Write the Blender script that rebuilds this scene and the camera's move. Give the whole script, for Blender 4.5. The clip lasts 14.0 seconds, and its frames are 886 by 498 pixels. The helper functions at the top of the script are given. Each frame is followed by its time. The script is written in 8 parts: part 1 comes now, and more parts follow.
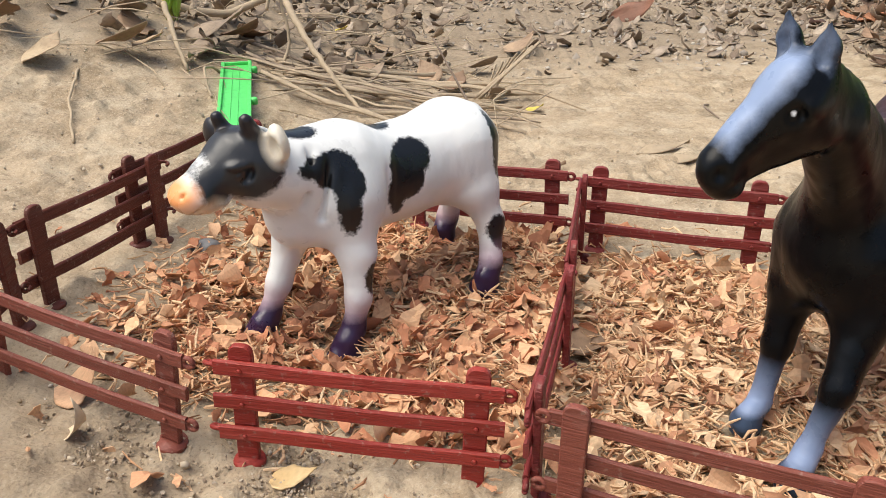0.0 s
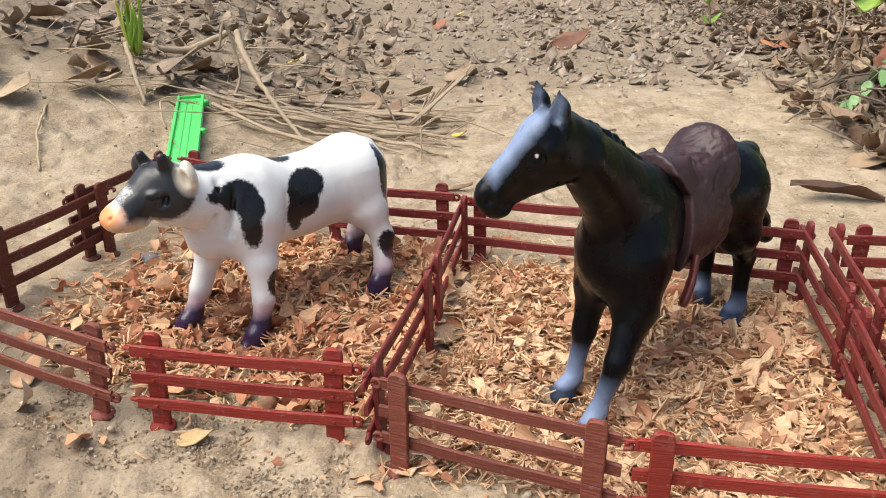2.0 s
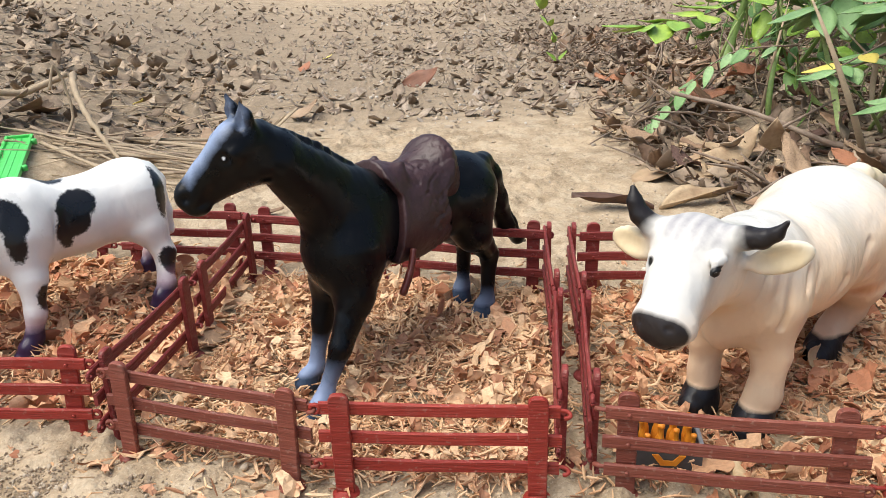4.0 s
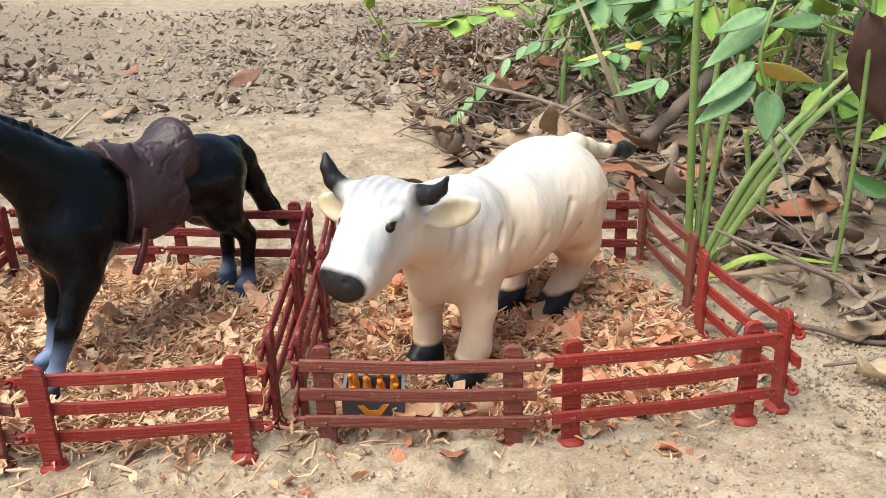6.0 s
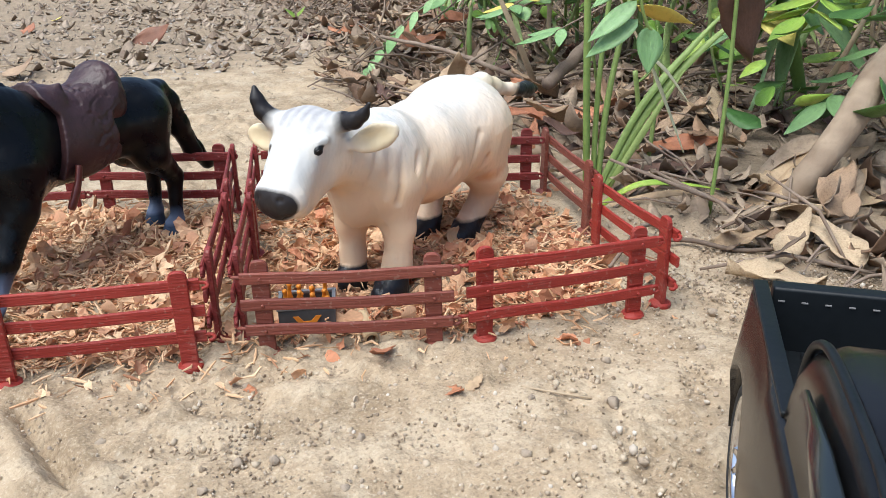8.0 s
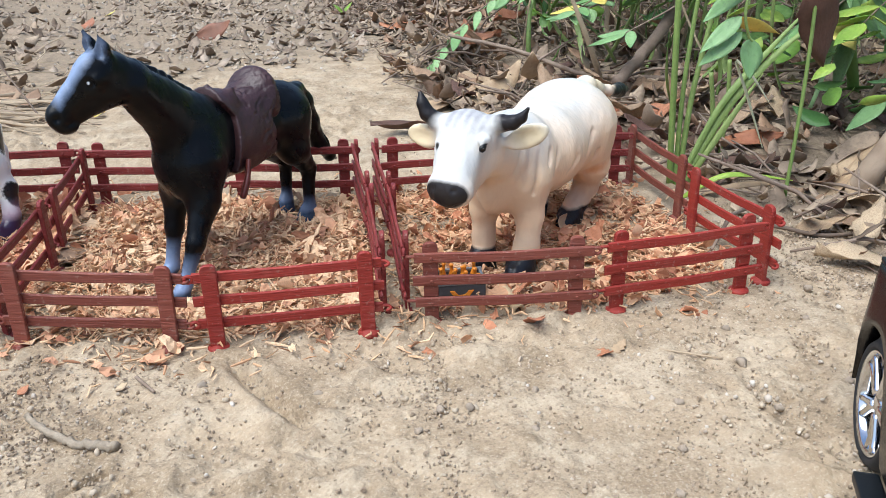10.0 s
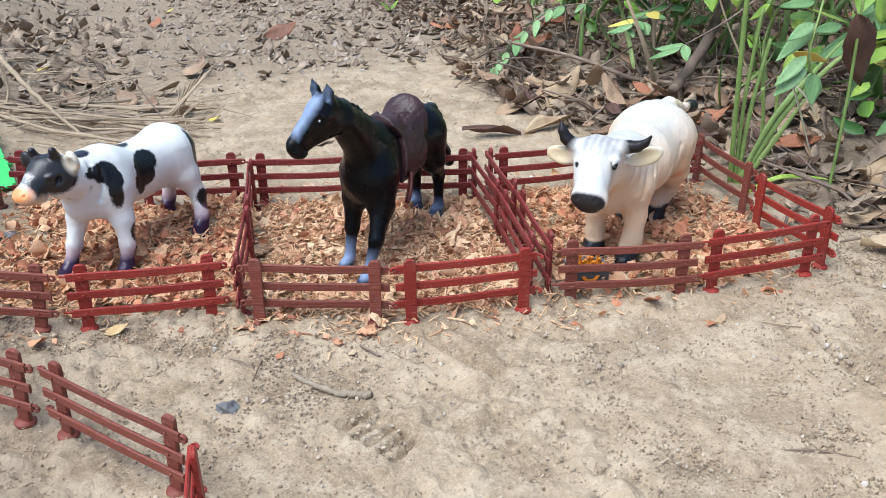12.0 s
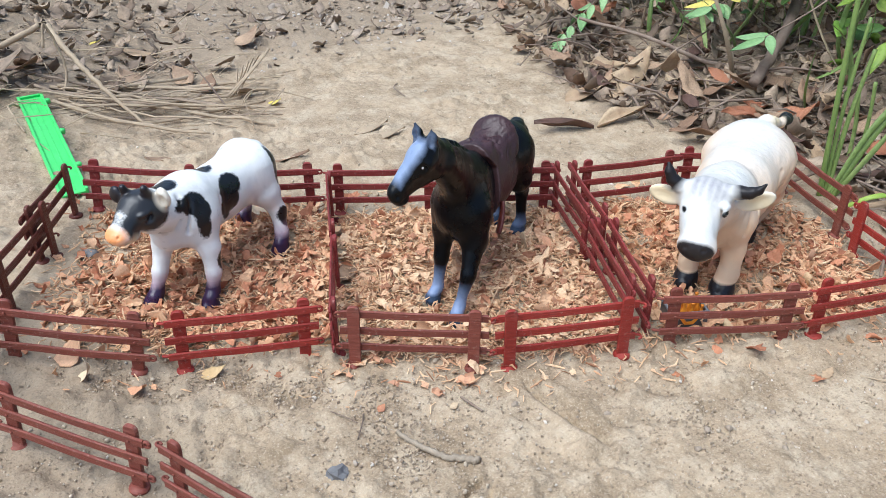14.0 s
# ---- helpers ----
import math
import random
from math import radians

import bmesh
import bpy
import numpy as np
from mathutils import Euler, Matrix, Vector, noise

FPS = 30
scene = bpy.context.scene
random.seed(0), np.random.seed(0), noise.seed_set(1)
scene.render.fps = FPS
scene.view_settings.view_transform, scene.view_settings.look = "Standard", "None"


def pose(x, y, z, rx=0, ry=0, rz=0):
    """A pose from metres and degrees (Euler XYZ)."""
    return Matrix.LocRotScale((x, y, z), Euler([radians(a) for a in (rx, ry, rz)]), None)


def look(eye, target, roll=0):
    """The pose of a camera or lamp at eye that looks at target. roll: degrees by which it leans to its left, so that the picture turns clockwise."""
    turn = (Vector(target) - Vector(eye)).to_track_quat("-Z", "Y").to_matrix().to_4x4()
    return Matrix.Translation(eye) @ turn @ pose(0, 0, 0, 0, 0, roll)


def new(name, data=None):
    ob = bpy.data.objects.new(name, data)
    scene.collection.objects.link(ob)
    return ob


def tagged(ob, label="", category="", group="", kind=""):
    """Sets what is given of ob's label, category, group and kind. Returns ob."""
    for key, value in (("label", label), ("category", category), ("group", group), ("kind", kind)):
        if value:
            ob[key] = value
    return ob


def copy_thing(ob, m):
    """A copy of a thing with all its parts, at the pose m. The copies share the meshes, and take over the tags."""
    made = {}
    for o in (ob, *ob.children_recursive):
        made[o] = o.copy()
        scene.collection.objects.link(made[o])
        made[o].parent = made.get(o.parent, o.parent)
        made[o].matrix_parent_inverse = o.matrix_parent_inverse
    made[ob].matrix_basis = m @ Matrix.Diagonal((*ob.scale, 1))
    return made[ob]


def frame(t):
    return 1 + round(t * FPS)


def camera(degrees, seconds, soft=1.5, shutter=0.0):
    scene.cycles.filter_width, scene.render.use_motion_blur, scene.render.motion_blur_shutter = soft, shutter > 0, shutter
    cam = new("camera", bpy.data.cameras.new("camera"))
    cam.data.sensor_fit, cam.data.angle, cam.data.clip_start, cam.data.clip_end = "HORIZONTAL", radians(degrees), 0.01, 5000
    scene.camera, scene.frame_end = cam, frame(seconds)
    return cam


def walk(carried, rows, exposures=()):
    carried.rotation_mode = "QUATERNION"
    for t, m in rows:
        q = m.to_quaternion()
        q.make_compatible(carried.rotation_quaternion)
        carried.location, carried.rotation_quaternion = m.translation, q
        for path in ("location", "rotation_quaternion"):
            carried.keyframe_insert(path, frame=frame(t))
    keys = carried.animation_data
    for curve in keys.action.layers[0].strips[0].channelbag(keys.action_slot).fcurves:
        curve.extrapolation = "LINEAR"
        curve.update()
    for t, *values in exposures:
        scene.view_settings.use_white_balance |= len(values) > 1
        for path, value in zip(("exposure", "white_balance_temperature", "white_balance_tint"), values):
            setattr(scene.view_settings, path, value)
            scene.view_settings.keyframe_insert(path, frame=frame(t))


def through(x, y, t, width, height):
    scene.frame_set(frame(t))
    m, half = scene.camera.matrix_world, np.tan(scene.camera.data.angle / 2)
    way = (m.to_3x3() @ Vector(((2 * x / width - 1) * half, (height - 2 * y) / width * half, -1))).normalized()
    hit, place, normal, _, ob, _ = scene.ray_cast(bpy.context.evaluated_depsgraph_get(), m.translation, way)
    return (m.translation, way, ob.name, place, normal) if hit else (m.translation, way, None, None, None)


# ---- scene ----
cam = camera(57.6, 14.0, 0.8)
METRES, EYE, TILT, LEAN, TURN = 0.8, 0.2085, -25.3, 0.9, 0.0
ROWS = [
    (0.0, 0.0, 0.0, 0.0, 0.0, 0.0, -0.0),
    (0.5, 0.0224, -0.0341, -0.0038, 0.17, 0.23, -0.0),
    (1.0, 0.037, -0.056, -0.0046, 0.16, 0.44, 0.07),
    (1.5, 0.0561, -0.0751, -0.0076, -0.03, 0.68, 0.25),
    (2.0, 0.0744, -0.1082, -0.0042, -0.54, 1.03, 0.59),
    (4.5, 0.2227, -0.1718, -0.052, -7.71, 4.34, 4.13),
    (5.0, 0.2467, -0.175, -0.0619, -9.73, 4.23, 4.88),
    (5.5, 0.2847, -0.1892, -0.067, -11.6, 4.08, 5.74),
    (6.0, 0.2977, -0.2082, -0.0769, -13.62, 3.87, 6.69),
    (6.5, 0.3055, -0.2256, -0.0946, -15.85, 3.61, 7.64),
    (7.0, 0.3073, -0.2272, -0.1099, -18.24, 2.41, 8.67),
    (9.5, 0.1771, -0.299, -0.0973, -20.29, -0.32, 8.72),
    (10.0, 0.1464, -0.2996, -0.0963, -19.9, -0.23, 8.7),
    (10.5, 0.0837, -0.3291, -0.0787, -19.93, -0.85, 8.81),
    (11.0, 0.036, -0.3696, -0.0627, -20.12, -1.63, 8.92),
    (11.5, -0.0065, -0.3972, -0.0569, -20.45, -1.92, 9.05),
    (12.0, -0.0385, -0.4125, -0.0523, -20.66, -2.27, 9.11),
    (12.5, -0.0682, -0.4142, -0.0366, -20.76, -3.85, 9.11),
    (13.0, -0.0676, -0.404, 0.0102, -20.73, -7.83, 9.1),
    (13.5, -0.0839, -0.3854, 0.0527, -20.38, -8.71, 8.77),
    (14.0, -0.0826, -0.3639, 0.07, -19.39, -7.79, 8.22),
]
EXPOSURES = [(0.0, 0.24, 6450, 8), (2.0, 0.28, 6350, 8), (5.0, 0.34, 6250, 7), (6.5, 0.39, 6000, 5), (7.0, 0.38, 5900, 6), (9.5, 0.34, 5600, 6), (11.0, 0.30, 5480, 6), (14.0, 0.22, 5430, 6)]
walk(cam, [(t, pose(0, 0, EYE, TILT, LEAN, TURN) @ pose(METRES * x, METRES * y, METRES * z, 90 + pitch, roll, yaw)) for t, x, y, z, yaw, pitch, roll in ROWS], EXPOSURES)

# ---- light: open shade under a bright sky, a broad soft sun over the left shoulder ----
SUN_ELEVATION, SUN_TURN = 66, 255
world = bpy.data.worlds.new("world")
scene.world = world
world.use_nodes = True
wn, wl = world.node_tree.nodes, world.node_tree.links
wn.clear()
sky = wn.new("ShaderNodeTexSky")
sky.sky_type = "NISHITA"
sky.sun_disc = False
sky.air_density, sky.dust_density, sky.ozone_density = 1.0, 4.0, 1.0
sky.sun_elevation, sky.sun_rotation = radians(SUN_ELEVATION), radians(SUN_TURN)
background = wn.new("ShaderNodeBackground")
background.inputs["Strength"].default_value = 0.14
world_out = wn.new("ShaderNodeOutputWorld")
wl.new(sky.outputs[0], background.inputs[0])
wl.new(background.outputs[0], world_out.inputs[0])
sun_data = bpy.data.lights.new("sun", "SUN")
sun_data.energy, sun_data.angle, sun_data.color = 3.0, radians(60), (1.0, 0.95, 0.86)
sun = new("sun", sun_data)
sun_way = Vector((math.sin(radians(SUN_TURN)) * math.cos(radians(SUN_ELEVATION)), math.cos(radians(SUN_TURN)) * math.cos(radians(SUN_ELEVATION)), math.sin(radians(SUN_ELEVATION))))
sun.matrix_world = look(sun_way * 20, (0, 0, 0))


# ---- materials ----
def rgba(c):
    return (c[0], c[1], c[2], 1.0)


class Shade:
    """A node material with a principled surface and short ways to wire it."""

    def __init__(self, name, rough=0.6, metal=0.0, spec=0.5):
        self.m = bpy.data.materials.new(name)
        self.m.use_nodes = True
        self.n, self.l = self.m.node_tree.nodes, self.m.node_tree.links
        self.b = self.n["Principled BSDF"]
        self.b.inputs["Roughness"].default_value = rough
        self.b.inputs["Metallic"].default_value = metal
        self.b.inputs["Specular IOR Level"].default_value = spec
        self.co = self.n.new("ShaderNodeTexCoord").outputs["Object"]

    def noise(self, scale, detail=3.0, stretch=None, rough=0.55):
        co = self.co
        if stretch:
            mp = self.n.new("ShaderNodeMapping")
            mp.inputs["Scale"].default_value = stretch
            self.l.new(co, mp.inputs["Vector"])
            co = mp.outputs[0]
        t = self.n.new("ShaderNodeTexNoise")
        t.inputs["Scale"].default_value, t.inputs["Detail"].default_value, t.inputs["Roughness"].default_value = scale, detail, rough
        self.l.new(co, t.inputs["Vector"])
        return t.outputs["Fac"]

    def cells(self, scale, feature="F1"):
        t = self.n.new("ShaderNodeTexVoronoi")
        t.feature = feature
        t.inputs["Scale"].default_value = scale
        self.l.new(self.co, t.inputs["Vector"])
        return t.outputs["Distance"]

    def ramp(self, fac, lo, hi, a=0.0, b=1.0):
        t = self.n.new("ShaderNodeMapRange")
        t.inputs["From Min"].default_value, t.inputs["From Max"].default_value = lo, hi
        t.inputs["To Min"].default_value, t.inputs["To Max"].default_value = a, b
        self.l.new(fac, t.inputs["Value"])
        return t.outputs[0]

    def math(self, op, a, b):
        t = self.n.new("ShaderNodeMath")
        t.operation = op
        for i, v in enumerate((a, b)):
            if isinstance(v, (int, float)):
                t.inputs[i].default_value = v
            else:
                self.l.new(v, t.inputs[i])
        return t.outputs[0]

    def mix(self, fac, a, b, kind="MIX"):
        t = self.n.new("ShaderNodeMix")
        t.data_type, t.blend_type = "RGBA", kind
        for i, v in ((0, fac), (6, a), (7, b)):
            if isinstance(v, (int, float)):
                t.inputs[i].default_value = v
            elif isinstance(v, tuple):
                t.inputs[i].default_value = rgba(v)
            else:
                self.l.new(v, t.inputs[i])
        return t.outputs[2]

    def attr(self, name):
        t = self.n.new("ShaderNodeAttribute")
        t.attribute_name = name
        return t.outputs["Fac"]

    def island(self):
        return self.n.new("ShaderNodeNewGeometry").outputs["Random Per Island"]

    def each(self):
        return self.n.new("ShaderNodeObjectInfo").outputs["Random"]

    def colour(self, c):
        if isinstance(c, tuple):
            self.b.inputs["Base Color"].default_value = rgba(c)
        else:
            self.l.new(c, self.b.inputs["Base Color"])
        return self

    def roughness(self, fac):
        self.l.new(fac, self.b.inputs["Roughness"])
        return self

    def bump(self, *pairs):
        """(height, strength, distance) pairs, laid over one another."""
        last = None
        for h, s, d in pairs:
            t = self.n.new("ShaderNodeBump")
            t.inputs["Strength"].default_value, t.inputs["Distance"].default_value = s, d
            self.l.new(h, t.inputs["Height"])
            if last:
                self.l.new(last, t.inputs["Normal"])
            last = t.outputs[0]
        self.l.new(last, self.b.inputs["Normal"])
        return self


def plain(name, a, b, scale, rough=0.6, bump=0.2, metal=0.0, fine=None, rand=None, spec=0.5, tones=None):
    """Two tones by a coarse noise, a fine noise over it, and a spread from piece to piece."""
    s = Shade(name, rough, metal, spec)
    c = s.mix(s.ramp(s.noise(scale, 4), 0.35, 0.65), a, b)
    fine = fine or scale * 7
    fn = s.noise(fine, 3)
    c = s.mix(s.ramp(fn, 0.3, 0.7, 0.0, 0.35), c, tuple(v * 0.6 for v in a))
    if rand:
        r = s.island() if rand == "island" else s.each()
        for lo, hi, tone in tones or ((0.55, 1.0, tuple(v * 0.55 for v in a)),):
            c = s.mix(s.ramp(r, lo, hi, 0.0, 0.8), c, tone)
    s.colour(c)
    if bump:
        s.bump((fn, bump, 0.0006), (s.noise(scale, 4), bump * 0.6, 0.002))
    return s.m


def dirt_material():
    s = Shade("dry_sandy_soil", 0.95, 0, 0.15)
    big, mid, fine, grit = s.noise(2.4, 5), s.noise(16, 6, rough=0.65), s.noise(170, 5, rough=0.7), s.noise(620, 3, rough=0.7)
    c = s.mix(s.ramp(mid, 0.38, 0.62), (0.28, 0.207, 0.128), (0.46, 0.355, 0.235))
    c = s.mix(s.ramp(big, 0.42, 0.68, 0.0, 0.6), c, (0.36, 0.275, 0.185))
    c = s.mix(s.ramp(s.noise(30, 5, rough=0.6), 0.48, 0.60, 0.0, 0.7), c, (0.49, 0.395, 0.275))
    dusty = s.ramp(s.noise(8, 5, rough=0.6), 0.50, 0.60, 1.0, 0.35)
    c = s.mix(s.math("MULTIPLY", s.ramp(fine, 0.52, 0.68, 0.0, 0.6), dusty), c, (0.20, 0.150, 0.102))
    c = s.mix(s.ramp(fine, 0.48, 0.30, 0.0, 0.4), c, (0.52, 0.425, 0.31))
    c = s.mix(s.math("MULTIPLY", s.ramp(grit, 0.55, 0.66, 0.0, 0.55), dusty), c, (0.17, 0.128, 0.092))
    c = s.mix(s.ramp(grit, 0.44, 0.35, 0.0, 0.45), c, (0.58, 0.49, 0.37))
    crumb = s.mix(s.ramp(fine, 0.35, 0.65), (0.18, 0.135, 0.092), (0.32, 0.25, 0.175))
    crumb = s.mix(s.ramp(grit, 0.55, 0.7, 0.0, 0.7), crumb, (0.11, 0.085, 0.065))
    c = s.mix(s.math("MULTIPLY", s.attr("mould"), s.ramp(mid, 0.25, 0.6, 0.45, 1.0)), c, crumb)
    s.colour(c)
    s.bump((grit, 0.35, 0.0009), (fine, 0.5, 0.0024), (s.noise(48, 4), 0.8, 0.007))
    return s.m


def fence_material(name, a, b):
    s = Shade(name, 0.42, 0, 0.3)
    grain = s.noise(60, 4, stretch=(1.0, 9.0, 16.0))
    c = s.mix(s.ramp(grain, 0.35, 0.65), a, b)
    c = s.mix(s.ramp(s.each(), 0.2, 1.0, 0.0, 0.35), c, tuple(v * 0.62 for v in a))
    dust = s.noise(55, 5)
    c = s.mix(s.ramp(dust, 0.56, 0.80, 0.0, 0.20), c, (0.38, 0.25, 0.19))
    c = s.mix(s.ramp(s.noise(420, 2), 0.62, 0.72, 0.0, 0.30), c, (0.40, 0.29, 0.23))
    s.colour(c)
    s.roughness(s.ramp(dust, 0.3, 0.7, 0.36, 0.62))
    s.bump((grain, 0.8, 0.0010), (s.noise(320, 2), 0.15, 0.0004))
    return s.m


def wood_material(name, tones, rough=0.8):
    s = Shade(name, rough, 0, 0.25)
    r = s.island()
    c = s.mix(s.ramp(r, 0.0, 0.35), tones[0], tones[1])
    c = s.mix(s.ramp(r, 0.35, 0.7), c, tones[2])
    c = s.mix(s.ramp(r, 0.75, 0.98), c, tones[3])
    grain = s.noise(420, 3, stretch=(1, 2.5, 1))
    c = s.mix(s.ramp(grain, 0.35, 0.75, 0.0, 0.45), c, tuple(v * 0.55 for v in tones[0]))
    s.colour(c)
    s.bump((grain, 0.4, 0.0006))
    return s.m


def leaf_material(name, a, b, vein, rough=0.55, rand="object", through=0.0):
    s = Shade(name, rough, 0, 0.4)
    r = s.island() if rand == "island" else s.each()
    c = s.mix(s.ramp(r, 0.1, 0.9), a, b)
    blot = s.noise(45, 5)
    c = s.mix(s.ramp(blot, 0.45, 0.75, 0.0, 0.7), c, vein)
    fine = s.noise(300, 3)
    c = s.mix(s.ramp(fine, 0.5, 0.75, 0.0, 0.4), c, tuple(v * 0.5 for v in a))
    s.colour(c)
    if through:
        s.b.inputs["Transmission Weight"].default_value = 0.0
        s.b.inputs["Subsurface Weight"].default_value = through
        s.b.inputs["Subsurface Radius"].default_value = (0.004, 0.006, 0.002)
    s.bump((fine, 0.35, 0.0006), (s.noise(90, 4, stretch=(1, 4, 1)), 0.4, 0.0015))
    return s.m


SOIL = dirt_material()
RED = fence_material("brick_red_plastic", (0.285, 0.030, 0.021), (0.34, 0.042, 0.029))
BROWN = fence_material("rust_brown_plastic", (0.195, 0.052, 0.035), (0.25, 0.072, 0.048))
# darker brown for the left side, darker red for the back and dividing rows
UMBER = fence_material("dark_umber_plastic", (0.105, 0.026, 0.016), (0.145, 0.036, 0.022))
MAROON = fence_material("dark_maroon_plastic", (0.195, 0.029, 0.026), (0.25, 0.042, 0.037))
SHAVING = wood_material("orange_wood_shavings", [(0.62, 0.375, 0.20), (0.80, 0.58, 0.36), (0.58, 0.32, 0.17), (0.28, 0.13, 0.07)])
FLAKE = wood_material("pink_wood_flakes", [(0.66, 0.41, 0.24), (0.80, 0.58, 0.36), (0.62, 0.335, 0.195), (0.38, 0.18, 0.105)])
REDFLAKE = wood_material("reddish_wood_flakes", [(0.60, 0.305, 0.165), (0.76, 0.50, 0.29), (0.54, 0.235, 0.125), (0.28, 0.11, 0.06)])
DRY = leaf_material("dry_brown_leaf", (0.25, 0.150, 0.088), (0.42, 0.29, 0.18), (0.15, 0.09, 0.055), 0.7)
TAN = leaf_material("dry_tan_leaf", (0.40, 0.28, 0.165), (0.54, 0.41, 0.26), (0.28, 0.175, 0.10), 0.65)
GREY = leaf_material("weathered_grey_leaf", (0.19, 0.135, 0.092), (0.45, 0.345, 0.24), (0.13, 0.092, 0.064), 0.8, "island")
RUST = leaf_material("rusty_red_leaf", (0.36, 0.14, 0.07), (0.45, 0.20, 0.10), (0.24, 0.09, 0.05), 0.55)
DARK = leaf_material("dark_rotten_leaf", (0.10, 0.05, 0.035), (0.15, 0.08, 0.055), (0.06, 0.035, 0.025), 0.6)
YELLOW = leaf_material("yellow_leaf", (0.64, 0.50, 0.09), (0.70, 0.58, 0.16), (0.52, 0.46, 0.10), 0.5)
GREEN = leaf_material("soft_green_leaflet", (0.17, 0.30, 0.11), (0.28, 0.42, 0.19), (0.13, 0.25, 0.085), 0.5, "object", 0.15)
LIME = leaf_material("fresh_light_green_leaf", (0.26, 0.42, 0.06), (0.40, 0.52, 0.09), (0.19, 0.33, 0.05), 0.45, "object", 0.3)
DEEP = leaf_material("deep_green_foliage", (0.06, 0.14, 0.03), (0.17, 0.30, 0.07), (0.06, 0.13, 0.035), 0.5, "island", 0.1)
STEM = leaf_material("green_fleshy_stem", (0.21, 0.30, 0.075), (0.28, 0.36, 0.11), (0.14, 0.21, 0.05), 0.5)
PALE = leaf_material("pale_green_dry_blade", (0.58, 0.58, 0.36), (0.64, 0.62, 0.42), (0.48, 0.46, 0.26), 0.6)
SCRAP = leaf_material("tan_leaf_scraps", (0.20, 0.145, 0.10), (0.44, 0.35, 0.26), (0.15, 0.11, 0.08), 0.8, "island")
TWIG = plain("grey_brown_twig", (0.20, 0.14, 0.10), (0.30, 0.23, 0.17), 90, 0.85, 0.5, rand="object")
BARK = plain("pale_tan_bark", (0.25, 0.18, 0.12), (0.40, 0.305, 0.21), 55, 0.85, 0.7, fine=220)
STRAW = leaf_material("dry_straw", (0.47, 0.37, 0.24), (0.40, 0.30, 0.20), (0.27, 0.20, 0.13), 0.75, "island")
STONE = plain("dusty_pebble", (0.46, 0.37, 0.26), (0.56, 0.46, 0.34), 120, 0.9, 0.4, rand="island", tones=((0.60, 0.85, (0.34, 0.27, 0.20)), (0.86, 1.0, (0.70, 0.63, 0.54))))
CRUMB = plain("dry_soil_crumb", (0.37, 0.285, 0.195), (0.47, 0.375, 0.265), 200, 0.95, 0.3, rand="island", tones=((0.2, 0.6, (0.27, 0.205, 0.145)), (0.75, 1.0, (0.60, 0.51, 0.40))), spec=0.15)
SLATE = plain("grey_stone", (0.16, 0.155, 0.155), (0.24, 0.235, 0.23), 80, 0.85, 0.5)
GRAVEL = plain("grey_gravel", (0.36, 0.29, 0.21), (0.46, 0.38, 0.29), 60, 0.9, 0.4, rand="island", tones=((0.3, 0.75, (0.27, 0.23, 0.19)), (0.8, 1.0, (0.60, 0.54, 0.46))))
NEON = plain("bright_green_plastic", (0.10, 0.62, 0.13), (0.13, 0.68, 0.16), 40, 0.4, 0.1)
LEATHER = plain("dark_brown_saddle_vinyl", (0.036, 0.015, 0.016), (0.055, 0.022, 0.022), 70, 0.46, 1.0, fine=190)
STRAP = plain("reddish_brown_strap_vinyl", (0.085, 0.016, 0.013), (0.12, 0.025, 0.018), 60, 0.45, 0.3)
CRATE = plain("dark_grey_plastic", (0.055, 0.06, 0.068), (0.075, 0.08, 0.09), 60, 0.5, 0.15)
ORANGE = plain("orange_plastic", (0.80, 0.26, 0.02), (0.85, 0.36, 0.03), 60, 0.4, 0.1)
SILVER = plain("pale_grey_plastic", (0.20, 0.21, 0.22), (0.26, 0.27, 0.28), 60, 0.4, 0.1)
BLACK_PAINT = plain("glossy_black_paint", (0.007, 0.007, 0.008), (0.012, 0.011, 0.011), 30, 0.24, 0.12, fine=300, spec=0.35)
BLACK_PLASTIC = plain("dull_black_plastic", (0.006, 0.008, 0.010), (0.010, 0.012, 0.014), 40, 0.45, 0.15, spec=0.3)
RUBBER = plain("black_tyre_rubber", (0.018, 0.018, 0.018), (0.03, 0.029, 0.028), 80, 0.8, 0.3)
CHROME = plain("chrome", (0.75, 0.77, 0.80), (0.82, 0.83, 0.85), 30, 0.12, 0.03, metal=1.0)
GLASS = plain("dark_tinted_plastic_window", (0.016, 0.02, 0.022), (0.022, 0.028, 0.03), 20, 0.12, 0.03, spec=0.6)


# ---- mesh helpers ----
class Geo:
    """Vertices and faces gathered into one mesh."""

    def __init__(self):
        self.v, self.f, self.n = [], [], 0

    def add(self, verts, faces):
        verts = np.asarray(verts, float).reshape(-1, 3)
        self.v.append(verts)
        self.f.extend([tuple(i + self.n for i in f) for f in faces])
        self.n += len(verts)
        return self

    def verts(self):
        return np.concatenate(self.v) if self.v else np.zeros((0, 3))

    def data(self, name, material, smooth=True):
        me = bpy.data.meshes.new(name)
        me.from_pydata(self.verts().tolist(), [], self.f)
        for m in material if isinstance(material, (list, tuple)) else (material,):
            me.materials.append(m)
        if smooth:
            me.polygons.foreach_set("use_smooth", [True] * len(me.polygons))
        me.update()
        return me


